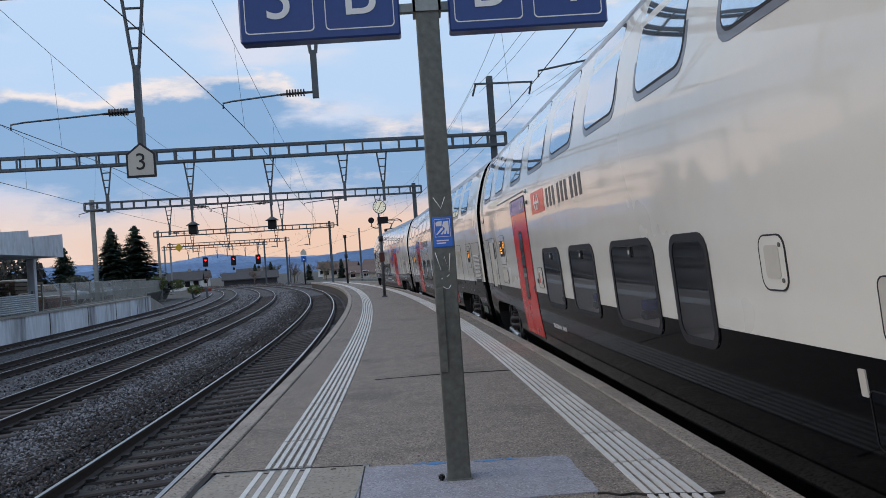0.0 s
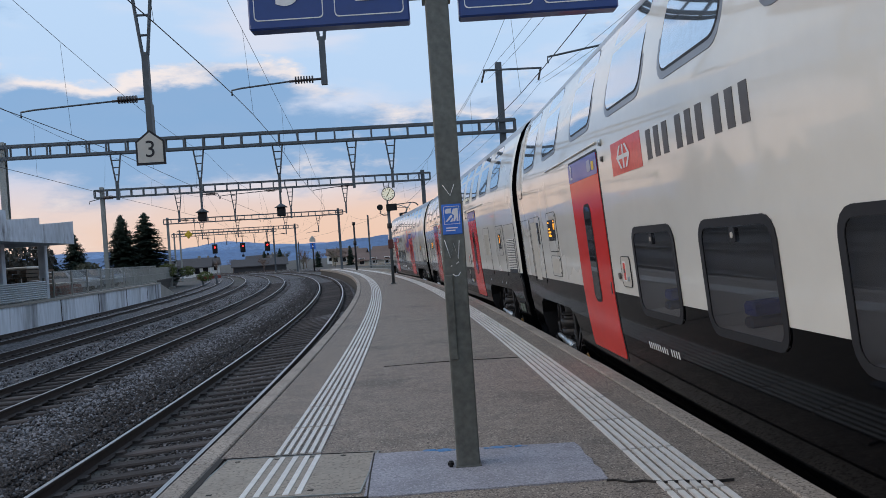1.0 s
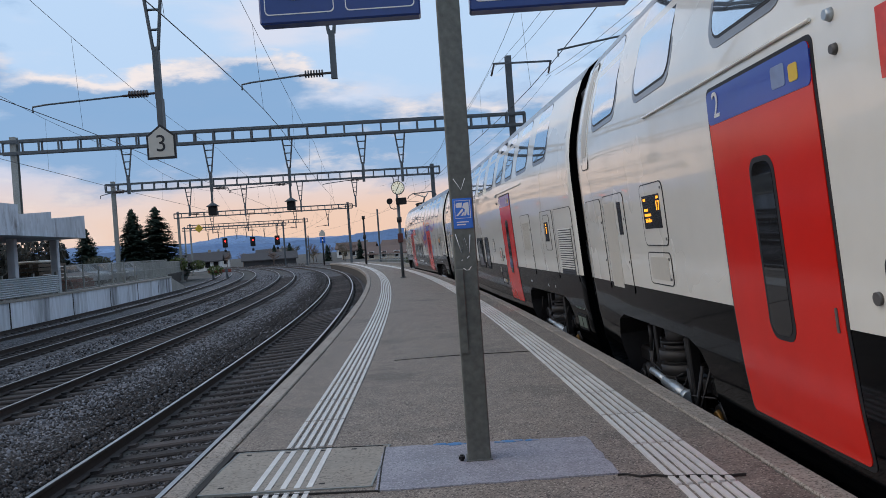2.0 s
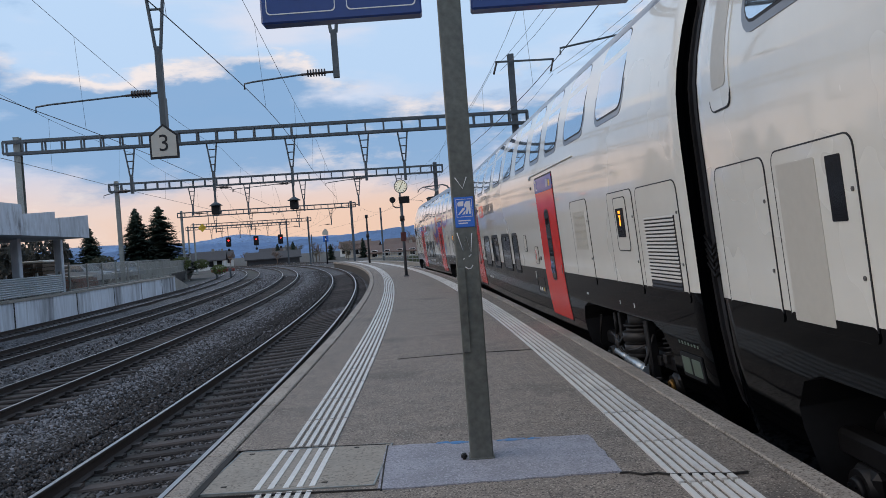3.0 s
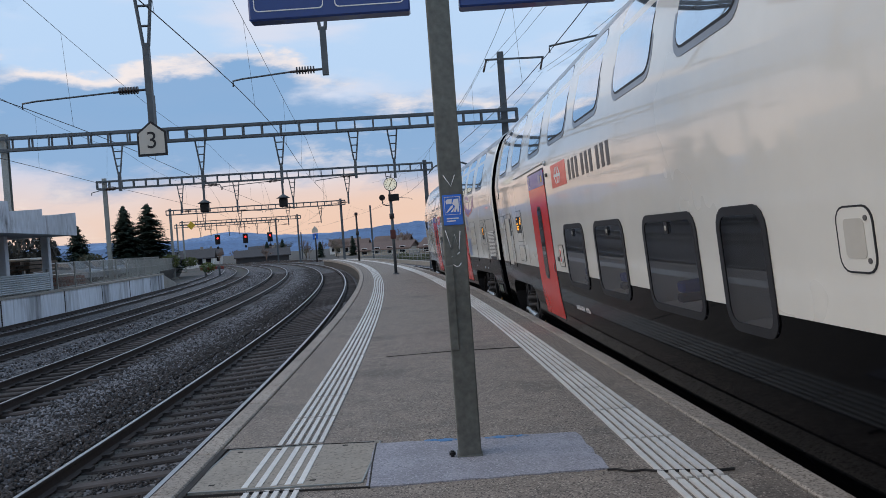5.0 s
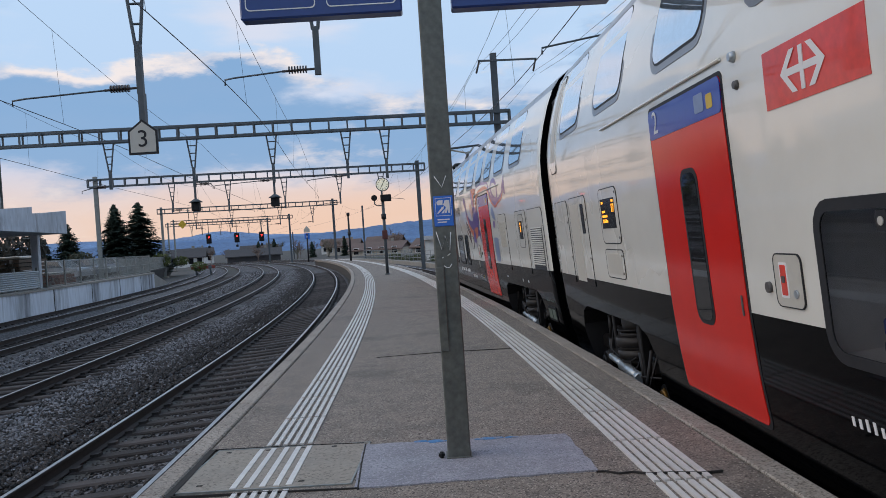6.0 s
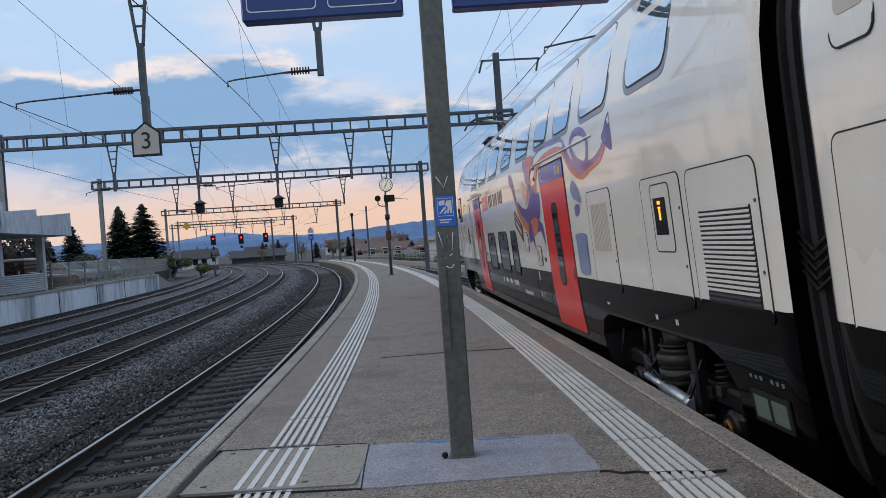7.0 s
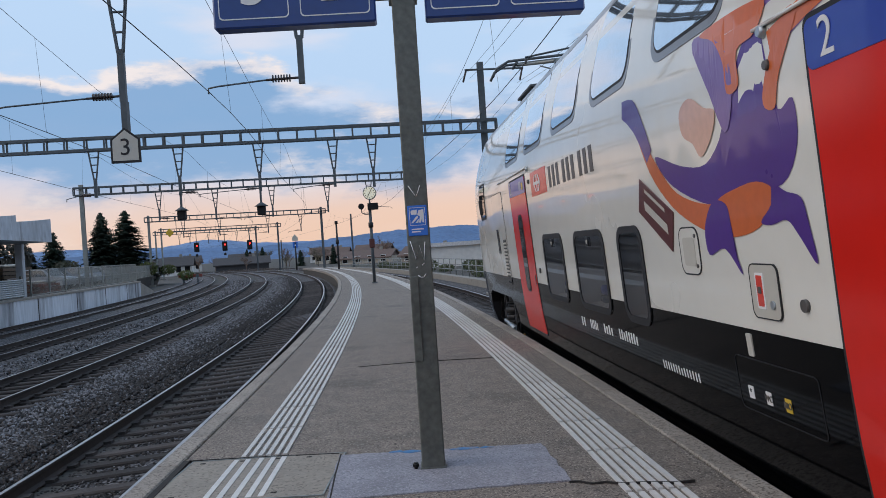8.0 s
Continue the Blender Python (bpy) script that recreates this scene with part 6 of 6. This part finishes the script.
part("end_parapet", boxed(-13, -0.31, -0.3, 0, 3.584, 4.55), conc, c, m=pose(X(-17.7, 0, 46.1), 46.1, 0, 0, 0, yaw_at(0, 46.1)))
for y in (20, 27, 33.5, 40.2, 45.85):
    for a in (-19.45, -29):
        part("column", boxed(-0.2, 0.2, -0.2, 0.2, 0.24, 3.30, 0.03), conc, c, m=pose(X(a, 0, y), y, 0, 0, 0, yaw_at(0, y)))
part("rear_wall", boxed(-0.2, 0.2, -20, 20, 0.24, 3.30), M["under"], c, m=pose(X(-31, 0, 28), 28, 0, 0, 0, 4))


b = thing("buffer_stop", "rusty red buffer stop at the end of the siding", "buffer stop", pose(X(-14.6, -0.006, 88), 88, -0.75, 0, 0, 11))
for q in (-0.75, 0.75):
    part("leg", boxed(q - 0.08, q + 0.08, -0.1, 0.1, 0, 1.0, 0.01), M["mast"], b)
    part("brace", tube(bmesh.new(), [(q, 0.05, 0.9), (q, 1.6, 0.1)], 0.07, 6), M["mast"], b)
    part("buffer", cylled((q, -0.32, 0.95), (q, -0.1, 0.95), 0.2, 14, 0.12), M["mast"], b)
part("beam", boxed(-1.25, 1.25, -0.12, 0.12, 0.8, 1.12, 0.02), mat("faded_red_paint", (0.22, 0.05, 0.035), 0.7, vary=0.3), b, "faded red cross beam")


def timber_stack(x, y, w, l, n, seed, tint=(0.10, 0.075, 0.055), label="dark stacked timber and pallets under the canopy"):
    t = thing("timber_stack", label, "timber stack", pose(x, y, 0.40, 0, 0, 4))
    rnd = random.Random(seed)
    wood = mat("old_timber", tint, 0.85, scale=5, vary=0.4, rnd=0.3)
    for k in range(n):
        for i in range(5):
            part("plank", boxed(-w / 2 + i * w / 5, -w / 2 + (i + 0.9) * w / 5, -l / 2, l / 2, k * 0.2, k * 0.2 + 0.15), wood, t, m=pose(rnd.uniform(-0.1, 0.1), rnd.uniform(-0.2, 0.2), 0))
    part("cover_sheet", boxed(-w / 2, w / 2 * 0.8, -l / 3, l / 3, n * 0.2, n * 0.2 + 0.14, 0.04), M["panel"], t, "pale plastic cover sheet")


timber_stack(-21.8, 36.4, 1.6, 4, 7, 1)
timber_stack(-21.3, 42.6, 1.5, 3.6, 8, 2)
timber_stack(-21.9, 48.2, 1.3, 2.6, 3, 4, (0.16, 0.055, 0.035), "low stack of red-brown planks behind the fence")
timber_stack(-22.0, 30.5, 1.6, 4, 5, 3)


def parked_car(x, y, z, yaw, colour, label):
    v = thing("parked_car", label, "car", pose(x, y, z, 0, 0, yaw), "parked cars")
    paint = mat("car_paint", colour, 0.3, vary=0.05, coat=0.5)
    prof = [(-2.05, 0.32), (-2.1, 0.6), (-2.0, 0.82), (-1.1, 0.92), (-0.55, 1.40), (0.85, 1.45), (1.65, 1.0), (2.05, 0.9), (2.1, 0.5), (2.0, 0.3)]
    bm = bmesh.new()
    cols = []
    for x0, k in ((-0.86, 0.96), (-0.78, 1), (0.78, 1), (0.86, 0.96)):
        cols.append([bm.verts.new((x0 * (0.86 if zz > 1.2 else 1), yy * k, zz)) for yy, zz in prof])
    for r0, r1 in zip(cols, cols[1:]):
        for i in range(len(prof)):
            bm.faces.new((r0[i], r0[(i + 1) % len(prof)], r1[(i + 1) % len(prof)], r1[i]))
    bm.faces.new(cols[0][::-1]), bm.faces.new(cols[-1])
    bmesh.ops.recalc_face_normals(bm, faces=bm.faces)
    part("body", bm, paint, v)
    for s in (-1, 1):
        bm = bmesh.new()
        pts = [(-0.9, 0.95), (-0.5, 1.35), (0.8, 1.39), (1.4, 1.0)]
        f = [bm.verts.new((s * (0.87 if zz < 1.1 else 0.765), yy, zz)) for yy, zz in pts]
        bm.faces.new(f)
        part("side_window", bm, M["glass"], v)
        for e in (-1.3, 1.3):
            w = part("wheel", cylled((s * 0.66, e, 0.31), (s * 0.88, e, 0.31), 0.31, 16), M["seal"], v)
            part("rim", cylled((s * 0.87, e, 0.31), (s * 0.89, e, 0.31), 0.19, 12), M["damper"], w)
    part("windscreen", boxed(-0.66, 0.66, -0.32, 0.32, -0.01, 0.01), M["glass"], v, m=pose(0, -0.83, 1.17, 41, 0, 0))
    part("rear_window", boxed(-0.66, 0.66, -0.35, 0.35, -0.01, 0.01), M["glass"], v, m=pose(0, 1.26, 1.235, -29, 0, 0))
    for s in (-0.6, 0.6):
        part("headlight", boxed(s - 0.16, s + 0.16, -2.1, -2.0, 0.62, 0.76, 0.02), M["paper"], v)
        part("tail_lamp", boxed(s - 0.12, s + 0.12, 2.02, 2.1, 0.7, 0.85, 0.02), M["signred"], v)


for x, y, yw, col, lab in ((-24.2, 53.5, 80, (0.36, 0.38, 0.40), "white parked car behind the fence"), (-25.0, 58.5, 80, (0.12, 0.14, 0.17), "dark grey parked car behind the fence"), (-26.2, 63.0, 80, (0.30, 0.33, 0.36), "silver parked car behind the fence"), (-27.5, 68.0, 80, (0.10, 0.16, 0.28), "blue parked car behind the fence"), (-28.5, 74.0, 80, (0.38, 0.39, 0.40), "white parked car near the fir trees")):
    parked_car(x, y, 0.40, yw, col, lab)


# ---- trees ----
def fir(x, y, z, h, r, seed, label):
    rnd = random.Random(seed)
    t = thing("fir_tree", label, "tree", pose(x, y, z))
    part("trunk", cylled((0, 0, 0), (0, 0, h * 0.97), 0.16, 8, 0.02), mat("fir_bark", (0.06, 0.045, 0.035), 0.9, scale=6, vary=0.4, bump=0.4), t)
    bm = bmesh.new()
    n = int(h * 46)
    for i in range(n):
        f = (i + rnd.random()) / n
        zz = h * (0.05 + 0.95 * f)
        rad = r * (1 - f) ** 0.8 * rnd.uniform(0.72, 1.08) + 0.08
        a = rnd.uniform(0, 2 * math.pi)
        d = Vector((math.cos(a), math.sin(a), 0))
        s = Vector((-d.y, d.x, 0))
        for k in range(5):
            g = (k + 0.5) / 5
            c = d * rad * g + Vector((0, 0, zz - 0.30 * rad * g + 0.12 * rad * g * g))
            w = rad * 0.22 * (1.1 - g * 0.7)
            for q in range(3):
                j = Vector((rnd.uniform(-1, 1), rnd.uniform(-1, 1), rnd.uniform(-1, 0.5))) * 0.12
                o = c + j
                bm.faces.new([bm.verts.new(v) for v in (o - s * w + Vector((0, 0, -0.10)), o + d * rad * 0.22 + Vector((0, 0, -0.05)), o + s * w + Vector((0, 0, -0.10)), o - d * rad * 0.12 + Vector((0, 0, 0.07)))])
    part("crown", bm, mat("fir_needles", (0.022, 0.040, 0.026), 0.8, scale=2, vary=0.5), t, "dense dark green needles")


def bush(x, y, z, w, h, seed, col, label, name="shrub", cat="shrub"):
    rnd = random.Random(seed)
    t = thing(name, label, cat, pose(x, y, z))
    bm = bmesh.new()
    for i in range(9):
        a = rnd.uniform(0, 6.28)
        tube(bm, [(0.1 * math.cos(a), 0.1 * math.sin(a), 0), (w * 0.2 * math.cos(a), w * 0.2 * math.sin(a), h * 0.5), (w * 0.42 * math.cos(a + 0.3), w * 0.42 * math.sin(a + 0.3), h * 0.92)], 0.03 * h / 3, 4)
    part("stem", bm, mat("twig_bark", (0.09, 0.07, 0.055), 0.9, vary=0.3), t)
    bm = bmesh.new()
    for i in range(520):
        v = Vector((rnd.gauss(0, 1), rnd.gauss(0, 1), rnd.gauss(0, 1))).normalized() * rnd.uniform(0.45, 1.0) ** 0.6
        c = Vector((v.x * w / 2, v.y * w / 2, h * 0.55 + v.z * h * 0.45))
        q = Euler((rnd.uniform(0, 6), rnd.uniform(0, 6), rnd.uniform(0, 6))).to_matrix()
        k = rnd.uniform(0.05, 0.10) * (w + h) / 3
        bm.faces.new([bm.verts.new(c + q @ Vector(p) * k) for p in ((-1, -0.6, 0), (1, -0.4, 0.1), (0.8, 0.6, 0), (-0.7, 0.5, 0.15))])
    part("foliage", bm, mat("leaf", col, 0.7, scale=3, vary=0.4), t)


fir(-33.3, 88, 0.3, 7.4, 3.5, 1, "dark green fir tree beside the yard")
fir(-33.9, 97, 0.3, 8.1, 4.8, 2, "taller dark green fir tree beside the yard")
fir(-36.8, 84, 0.3, 5.4, 2.8, 3, "short dark fir tree behind the canopy")
fir(-43.0, 90, 0.3, 6.0, 3.0, 4, "dark fir tree further back by the canopy")
for i, (x, y, w, h, col) in enumerate(((-30.0, 92, 2.4, 1.8, (0.09, 0.11, 0.03)), (-29.2, 97, 2.0, 1.3, (0.10, 0.12, 0.035)), (-34, 80, 3, 2.4, (0.07, 0.075, 0.045)), (-38.5, 78, 3, 3.0, (0.06, 0.06, 0.045)), (-24.6, 88, 1.8, 1.2, (0.09, 0.12, 0.03)))):
    bush(x, y, -0.3 if x > -26 else 0.3, w, h, 20 + i, col, "olive green shrub by the fence")
def bare_tree(x, y, z, h, seed, col, label):
    """Leafless tree: forking limbs down to fine twigs."""
    rnd = random.Random(seed)
    t = thing("bare_tree", label, "tree", pose(x, y, z))
    bark = mat("bare_bark", col, 0.9, scale=3, vary=0.3)
    part("trunk", cylled((0, 0, 0), (0, 0, h * 0.34), h * 0.022, 7, h * 0.017), bark, t)
    verts, faces = [], []

    def limb(p, d, length, r, depth):
        q = p + d * length
        s1 = d.orthogonal().normalized()
        s2 = d.cross(s1)
        o = len(verts)
        for c, k in ((p, r), (q, r * 0.55)):
            verts.extend(c + (s1 * math.cos(a) + s2 * math.sin(a)) * k for a in (0, 2.1, 4.2))
        faces.extend([o + i, o + (i + 1) % 3, o + 3 + (i + 1) % 3, o + 3 + i] for i in range(3))
        if depth:
            for k in range(5 if depth > 1 else 6):
                w = (d + Vector((rnd.uniform(-1, 1), rnd.uniform(-1, 1), rnd.uniform(-0.35, 0.75))) * 0.85).normalized()
                limb(p + d * length * rnd.uniform(0.35, 1.0), w, length * rnd.uniform(0.5, 0.78), r * 0.5, depth - 1)

    for k in range(5):
        a = 2 * math.pi * k / 5 + rnd.uniform(-0.4, 0.4)
        limb(Vector((0, 0, h * rnd.uniform(0.2, 0.34))), Vector((math.cos(a) * 0.55, math.sin(a) * 0.55, 1)).normalized(), h * rnd.uniform(0.24, 0.34), h * 0.011, 3)
    me = bpy.data.meshes.new("crown")
    me.from_pydata([tuple(v) for v in verts], [], faces)
    me.materials.append(bark)
    part("crown", me, None, t, "bare twigs")


for i, (x, y, w, h) in enumerate(((-30.5, 57, 4.5, 3.2), (-34.5, 60, 5.5, 3.8), (-38.5, 62, 5.5, 3.6), (-42.5, 66, 6, 4.2), (-36.5, 72, 6, 4.4))):
    bush(x, y, 0.39, w, h, 120 + i, (0.035, 0.034, 0.026), "dark evergreen hedge behind the loading yard", "hedge", "hedge")
rnd = random.Random(77)
for i in range(22):
    y = rnd.uniform(165, 250)
    bare_tree(X(rnd.uniform(-2, 34), 0, y), y, -1.0, rnd.uniform(3.6, 6.4), 50 + i, (0.17, 0.12, 0.095) if i % 3 else (0.11, 0.10, 0.07), "leafless brownish tree beyond the station")
for i, (x, y, h) in enumerate(((-37, 200, 5.4), (-29, 210, 4.2), (-20, 205, 5.0), (-47, 230, 5.5))):
    fir(x, y, -1.0, h, 1.5, 140 + i, "small dark fir beyond the station")


# ---- buildings ----
def house(x, y, z, w, d, h, roof, yaw, wallc, roofc, label, n=3, flat=False):
    b = thing("house", label, "house", pose(x, y, z, 0, 0, yaw), "town houses")
    part("wall", boxed(-w / 2, w / 2, -d / 2, d / 2, 0, h), mat("render_wall", wallc, 0.9, scale=0.8, vary=0.15), b)
    rm = mat("roof_cover", roofc, 0.85, scale=2, vary=0.3, bump=0.3, bscale=10)
    if flat:
        part("roof", boxed(-w / 2 - 0.4, w / 2 + 0.4, -d / 2 - 0.4, d / 2 + 0.4, h, h + 0.45), rm, b)
    else:
        bm = bmesh.new()
        o = 0.5
        pts = [(-w / 2 - o, -d / 2 - o, h - 0.15), (w / 2 + o, -d / 2 - o, h - 0.15), (w / 2 + o, 0, h + roof), (-w / 2 - o, 0, h + roof), (-w / 2 - o, d / 2 + o, h - 0.15), (w / 2 + o, d / 2 + o, h - 0.15)]
        top = [bm.verts.new(p) for p in pts]
        low = [bm.verts.new((p[0], p[1], p[2] - 0.22)) for p in pts]
        for q in ((0, 1, 2, 3), (3, 2, 5, 4)):
            bm.faces.new([top[i] for i in q]), bm.faces.new([low[i] for i in q[::-1]])
        for i, j in ((0, 1), (1, 2), (2, 5), (5, 4), (4, 3), (3, 0)):
            bm.faces.new((top[i], low[i], low[j], top[j]))
        for s in (-1, 1):
            bm.faces.new([bm.verts.new((s * w / 2, -d / 2, h)), bm.verts.new((s * w / 2, d / 2, h)), bm.verts.new((s * w / 2, 0, h + roof - 0.15))])
        bmesh.ops.recalc_face_normals(bm, faces=bm.faces)
        r = part("roof", bm, rm, b)
        part("chimney", boxed(w * 0.2, w * 0.2 + 0.6, 0.4, 1.0, h, h + roof + 0.6), M["concrete"], r)
    for k in range(n):
        for fl in range(max(1, int(h / 2.7))):
            cx, cz = -w / 2 + w * (k + 0.5) / n, 1.5 + fl * 2.7
            f = part("window", boxed(cx - 0.6, cx + 0.6, -d / 2 - 0.05, -d / 2 + 0.05, cz - 0.7, cz + 0.7), M["paper"], b)
            part("pane", boxed(cx - 0.52, cx + 0.52, -d / 2 - 0.065, -d / 2 - 0.04, cz - 0.62, cz + 0.62), M["glass"], f)


WHITE, CREAM, DARK, BROWN = (0.62, 0.61, 0.58), (0.45, 0.40, 0.33), (0.06, 0.058, 0.06), (0.14, 0.10, 0.085)
house(-50, 168, -1.0, 8.5, 7, 2.4, 1.6, 12, WHITE, DARK, "white house with a dark pitched roof beside the tracks", 5)
house(-40, 190, -1.0, 12, 8, 1.8, 1.5, 12, DARK, DARK, "low dark shed beyond the tracks", 0)
house(-22, 225, -1.0, 9, 7, 2.6, 1.7, -5, CREAM, BROWN, "cream house with a brown roof in the town", 4)
house(-53, 260, -1.0, 11, 8, 2.8, 1.8, 8, CREAM, DARK, "cream house with a dark roof in the town", 4)
house(-10, 215, -1.0, 9, 7, 2.7, 1.8, -10, WHITE, BROWN, "white house with a brown roof in the town", 4)
house(-9, 170, -1.4, 11, 8, 1.9, 1.4, -14, CREAM, BROWN, "cream house with a broad brown roof beyond the platform", 4)
house(4, 150, -1.4, 10, 8, 2.0, 1.5, -20, (0.3, 0.26, 0.22), BROWN, "brown-roofed house beyond the platform", 4)
house(-30, 280, -1.0, 10, 8, 3.2, 2, 0, WHITE, BROWN, "white town house with a brown roof", 4)
house(-68, 240, -1.0, 10, 8, 2.8, 2, 20, WHITE, DARK, "white town house with a dark roof", 4)
house(11, 98, -3.4, 20, 12, 5.0, 0, -8, WHITE, (0.5, 0.5, 0.5), "white flat-roofed building below the railway bank", 6, True)
house(24, 112, -3.4, 18, 12, 7.0, 0, -8, (0.5, 0.5, 0.5), (0.4, 0.4, 0.4), "pale grey flat-roofed building behind the bank", 6, True)
house(-58, 66, 0.4, 12, 8, 3.2, 2.0, 60, CREAM, BROWN, "cream house behind the loading yard", 3)


def railing(a, b, y0, y1):
    r = thing("bank_railing", "pale tubular railing along the far side of the train's track", "railing")
    for y in ys(y0, y1, 2.2):
        part("post", cylled((0, 0, 0), (0, 0, 1.45), 0.035, 8), M["galv"], r, m=pose(X(a, b, y), y, -0.75))
    for z in (0.68, 0.30, -0.05):
        part("rail_tube", tube(bmesh.new(), [(X(a, b, y), y, z) for y in ys(y0, y1, 2.2)], 0.03, 6), M["galv"], r)


railing(7.2, -0.012, 24, 110)
part_b = along([(-0.3, -0.9), (0.3, -0.9), (0.25, -0.35), (-0.3, -0.35)], 6.6, -0.012, 10, 120, 3)
tagged(part("bank_kerb", part_b, M["concrete"]), "low pale concrete kerb beside the train's track", "kerb", kind="structure")
for i in range(12):
    bush(X(8.2 + rnd.uniform(0, 3), 0, 40 + i * 6), 40 + i * 6, -1.0, 1.8, 0.9 + 0.6 * rnd.random(), 90 + i, (0.10, 0.12, 0.06), "low green shrub on the bank")


# ---- distant wooded hills ----
def hills(dist, ridge, rough, seed, col, label):
    """Wooded ridge: ridge gives its height in degrees by heading; small noise makes the tree line; col has the haze
    mixed in.
    """
    bm = bmesh.new()
    rows = []
    for i in range(601):
        deg = -75 + 150 * i / 600
        a = radians(deg)
        n2 = noise.fractal(Vector((a * 60 + seed, 3.3, 0)), 0.4, 2.1, 5)
        n1 = noise.fractal(Vector((a * 7 + seed, 1.3, 0)), 0.6, 2.0, 3)
        h = dist * math.tan(radians(max(0.15, ridge(deg) + 0.10 * n1 + rough * n2)))
        fold = 0.55 + 0.16 * noise.noise(Vector((a * 30, seed, 2.0)))
        rows.append([bm.verts.new(((dist + o) * math.sin(a), (dist + o) * math.cos(a), z)) for o, z in ((-700, -2), (-480, h * 0.22), (-240, h * fold), (-60, h * 0.9), (0, h), (200, h * 0.7), (600, -2))])
    for r0, r1 in zip(rows, rows[1:]):
        for k in range(6):
            f = bm.faces.new((r0[k], r0[k + 1], r1[k + 1], r1[k]))
            f.smooth = k > 3
    tagged(part("distant_hills", bm, mat("hazed_forest", col, 0.95, scale=0.035, vary=0.45)), label, "hills", kind="structure")


def swell(deg, at, wide, high):
    return high * math.exp(-((deg - at) / wide) ** 2)


# distance haze is mixed into both ridge colours, paler on the farther one
hills(2300, lambda d: 0.72 + swell(d, 2, 9, 0.80) + swell(d, -19, 7, 0.35) + swell(d, 30, 12, 0.5), 0.07, 4.2, (0.085, 0.165, 0.31), "wooded hills on the horizon, tinted blue for haze")
hills(3700, lambda d: 1.05 + swell(d, -14, 2.6, 0.55) + swell(d, -24, 6, 0.35) + swell(d, 12, 8, 0.4), 0.035, 9.1, (0.15, 0.25, 0.42), "hills further off, tinted paler blue for haze")

ballast_stones()


motions()
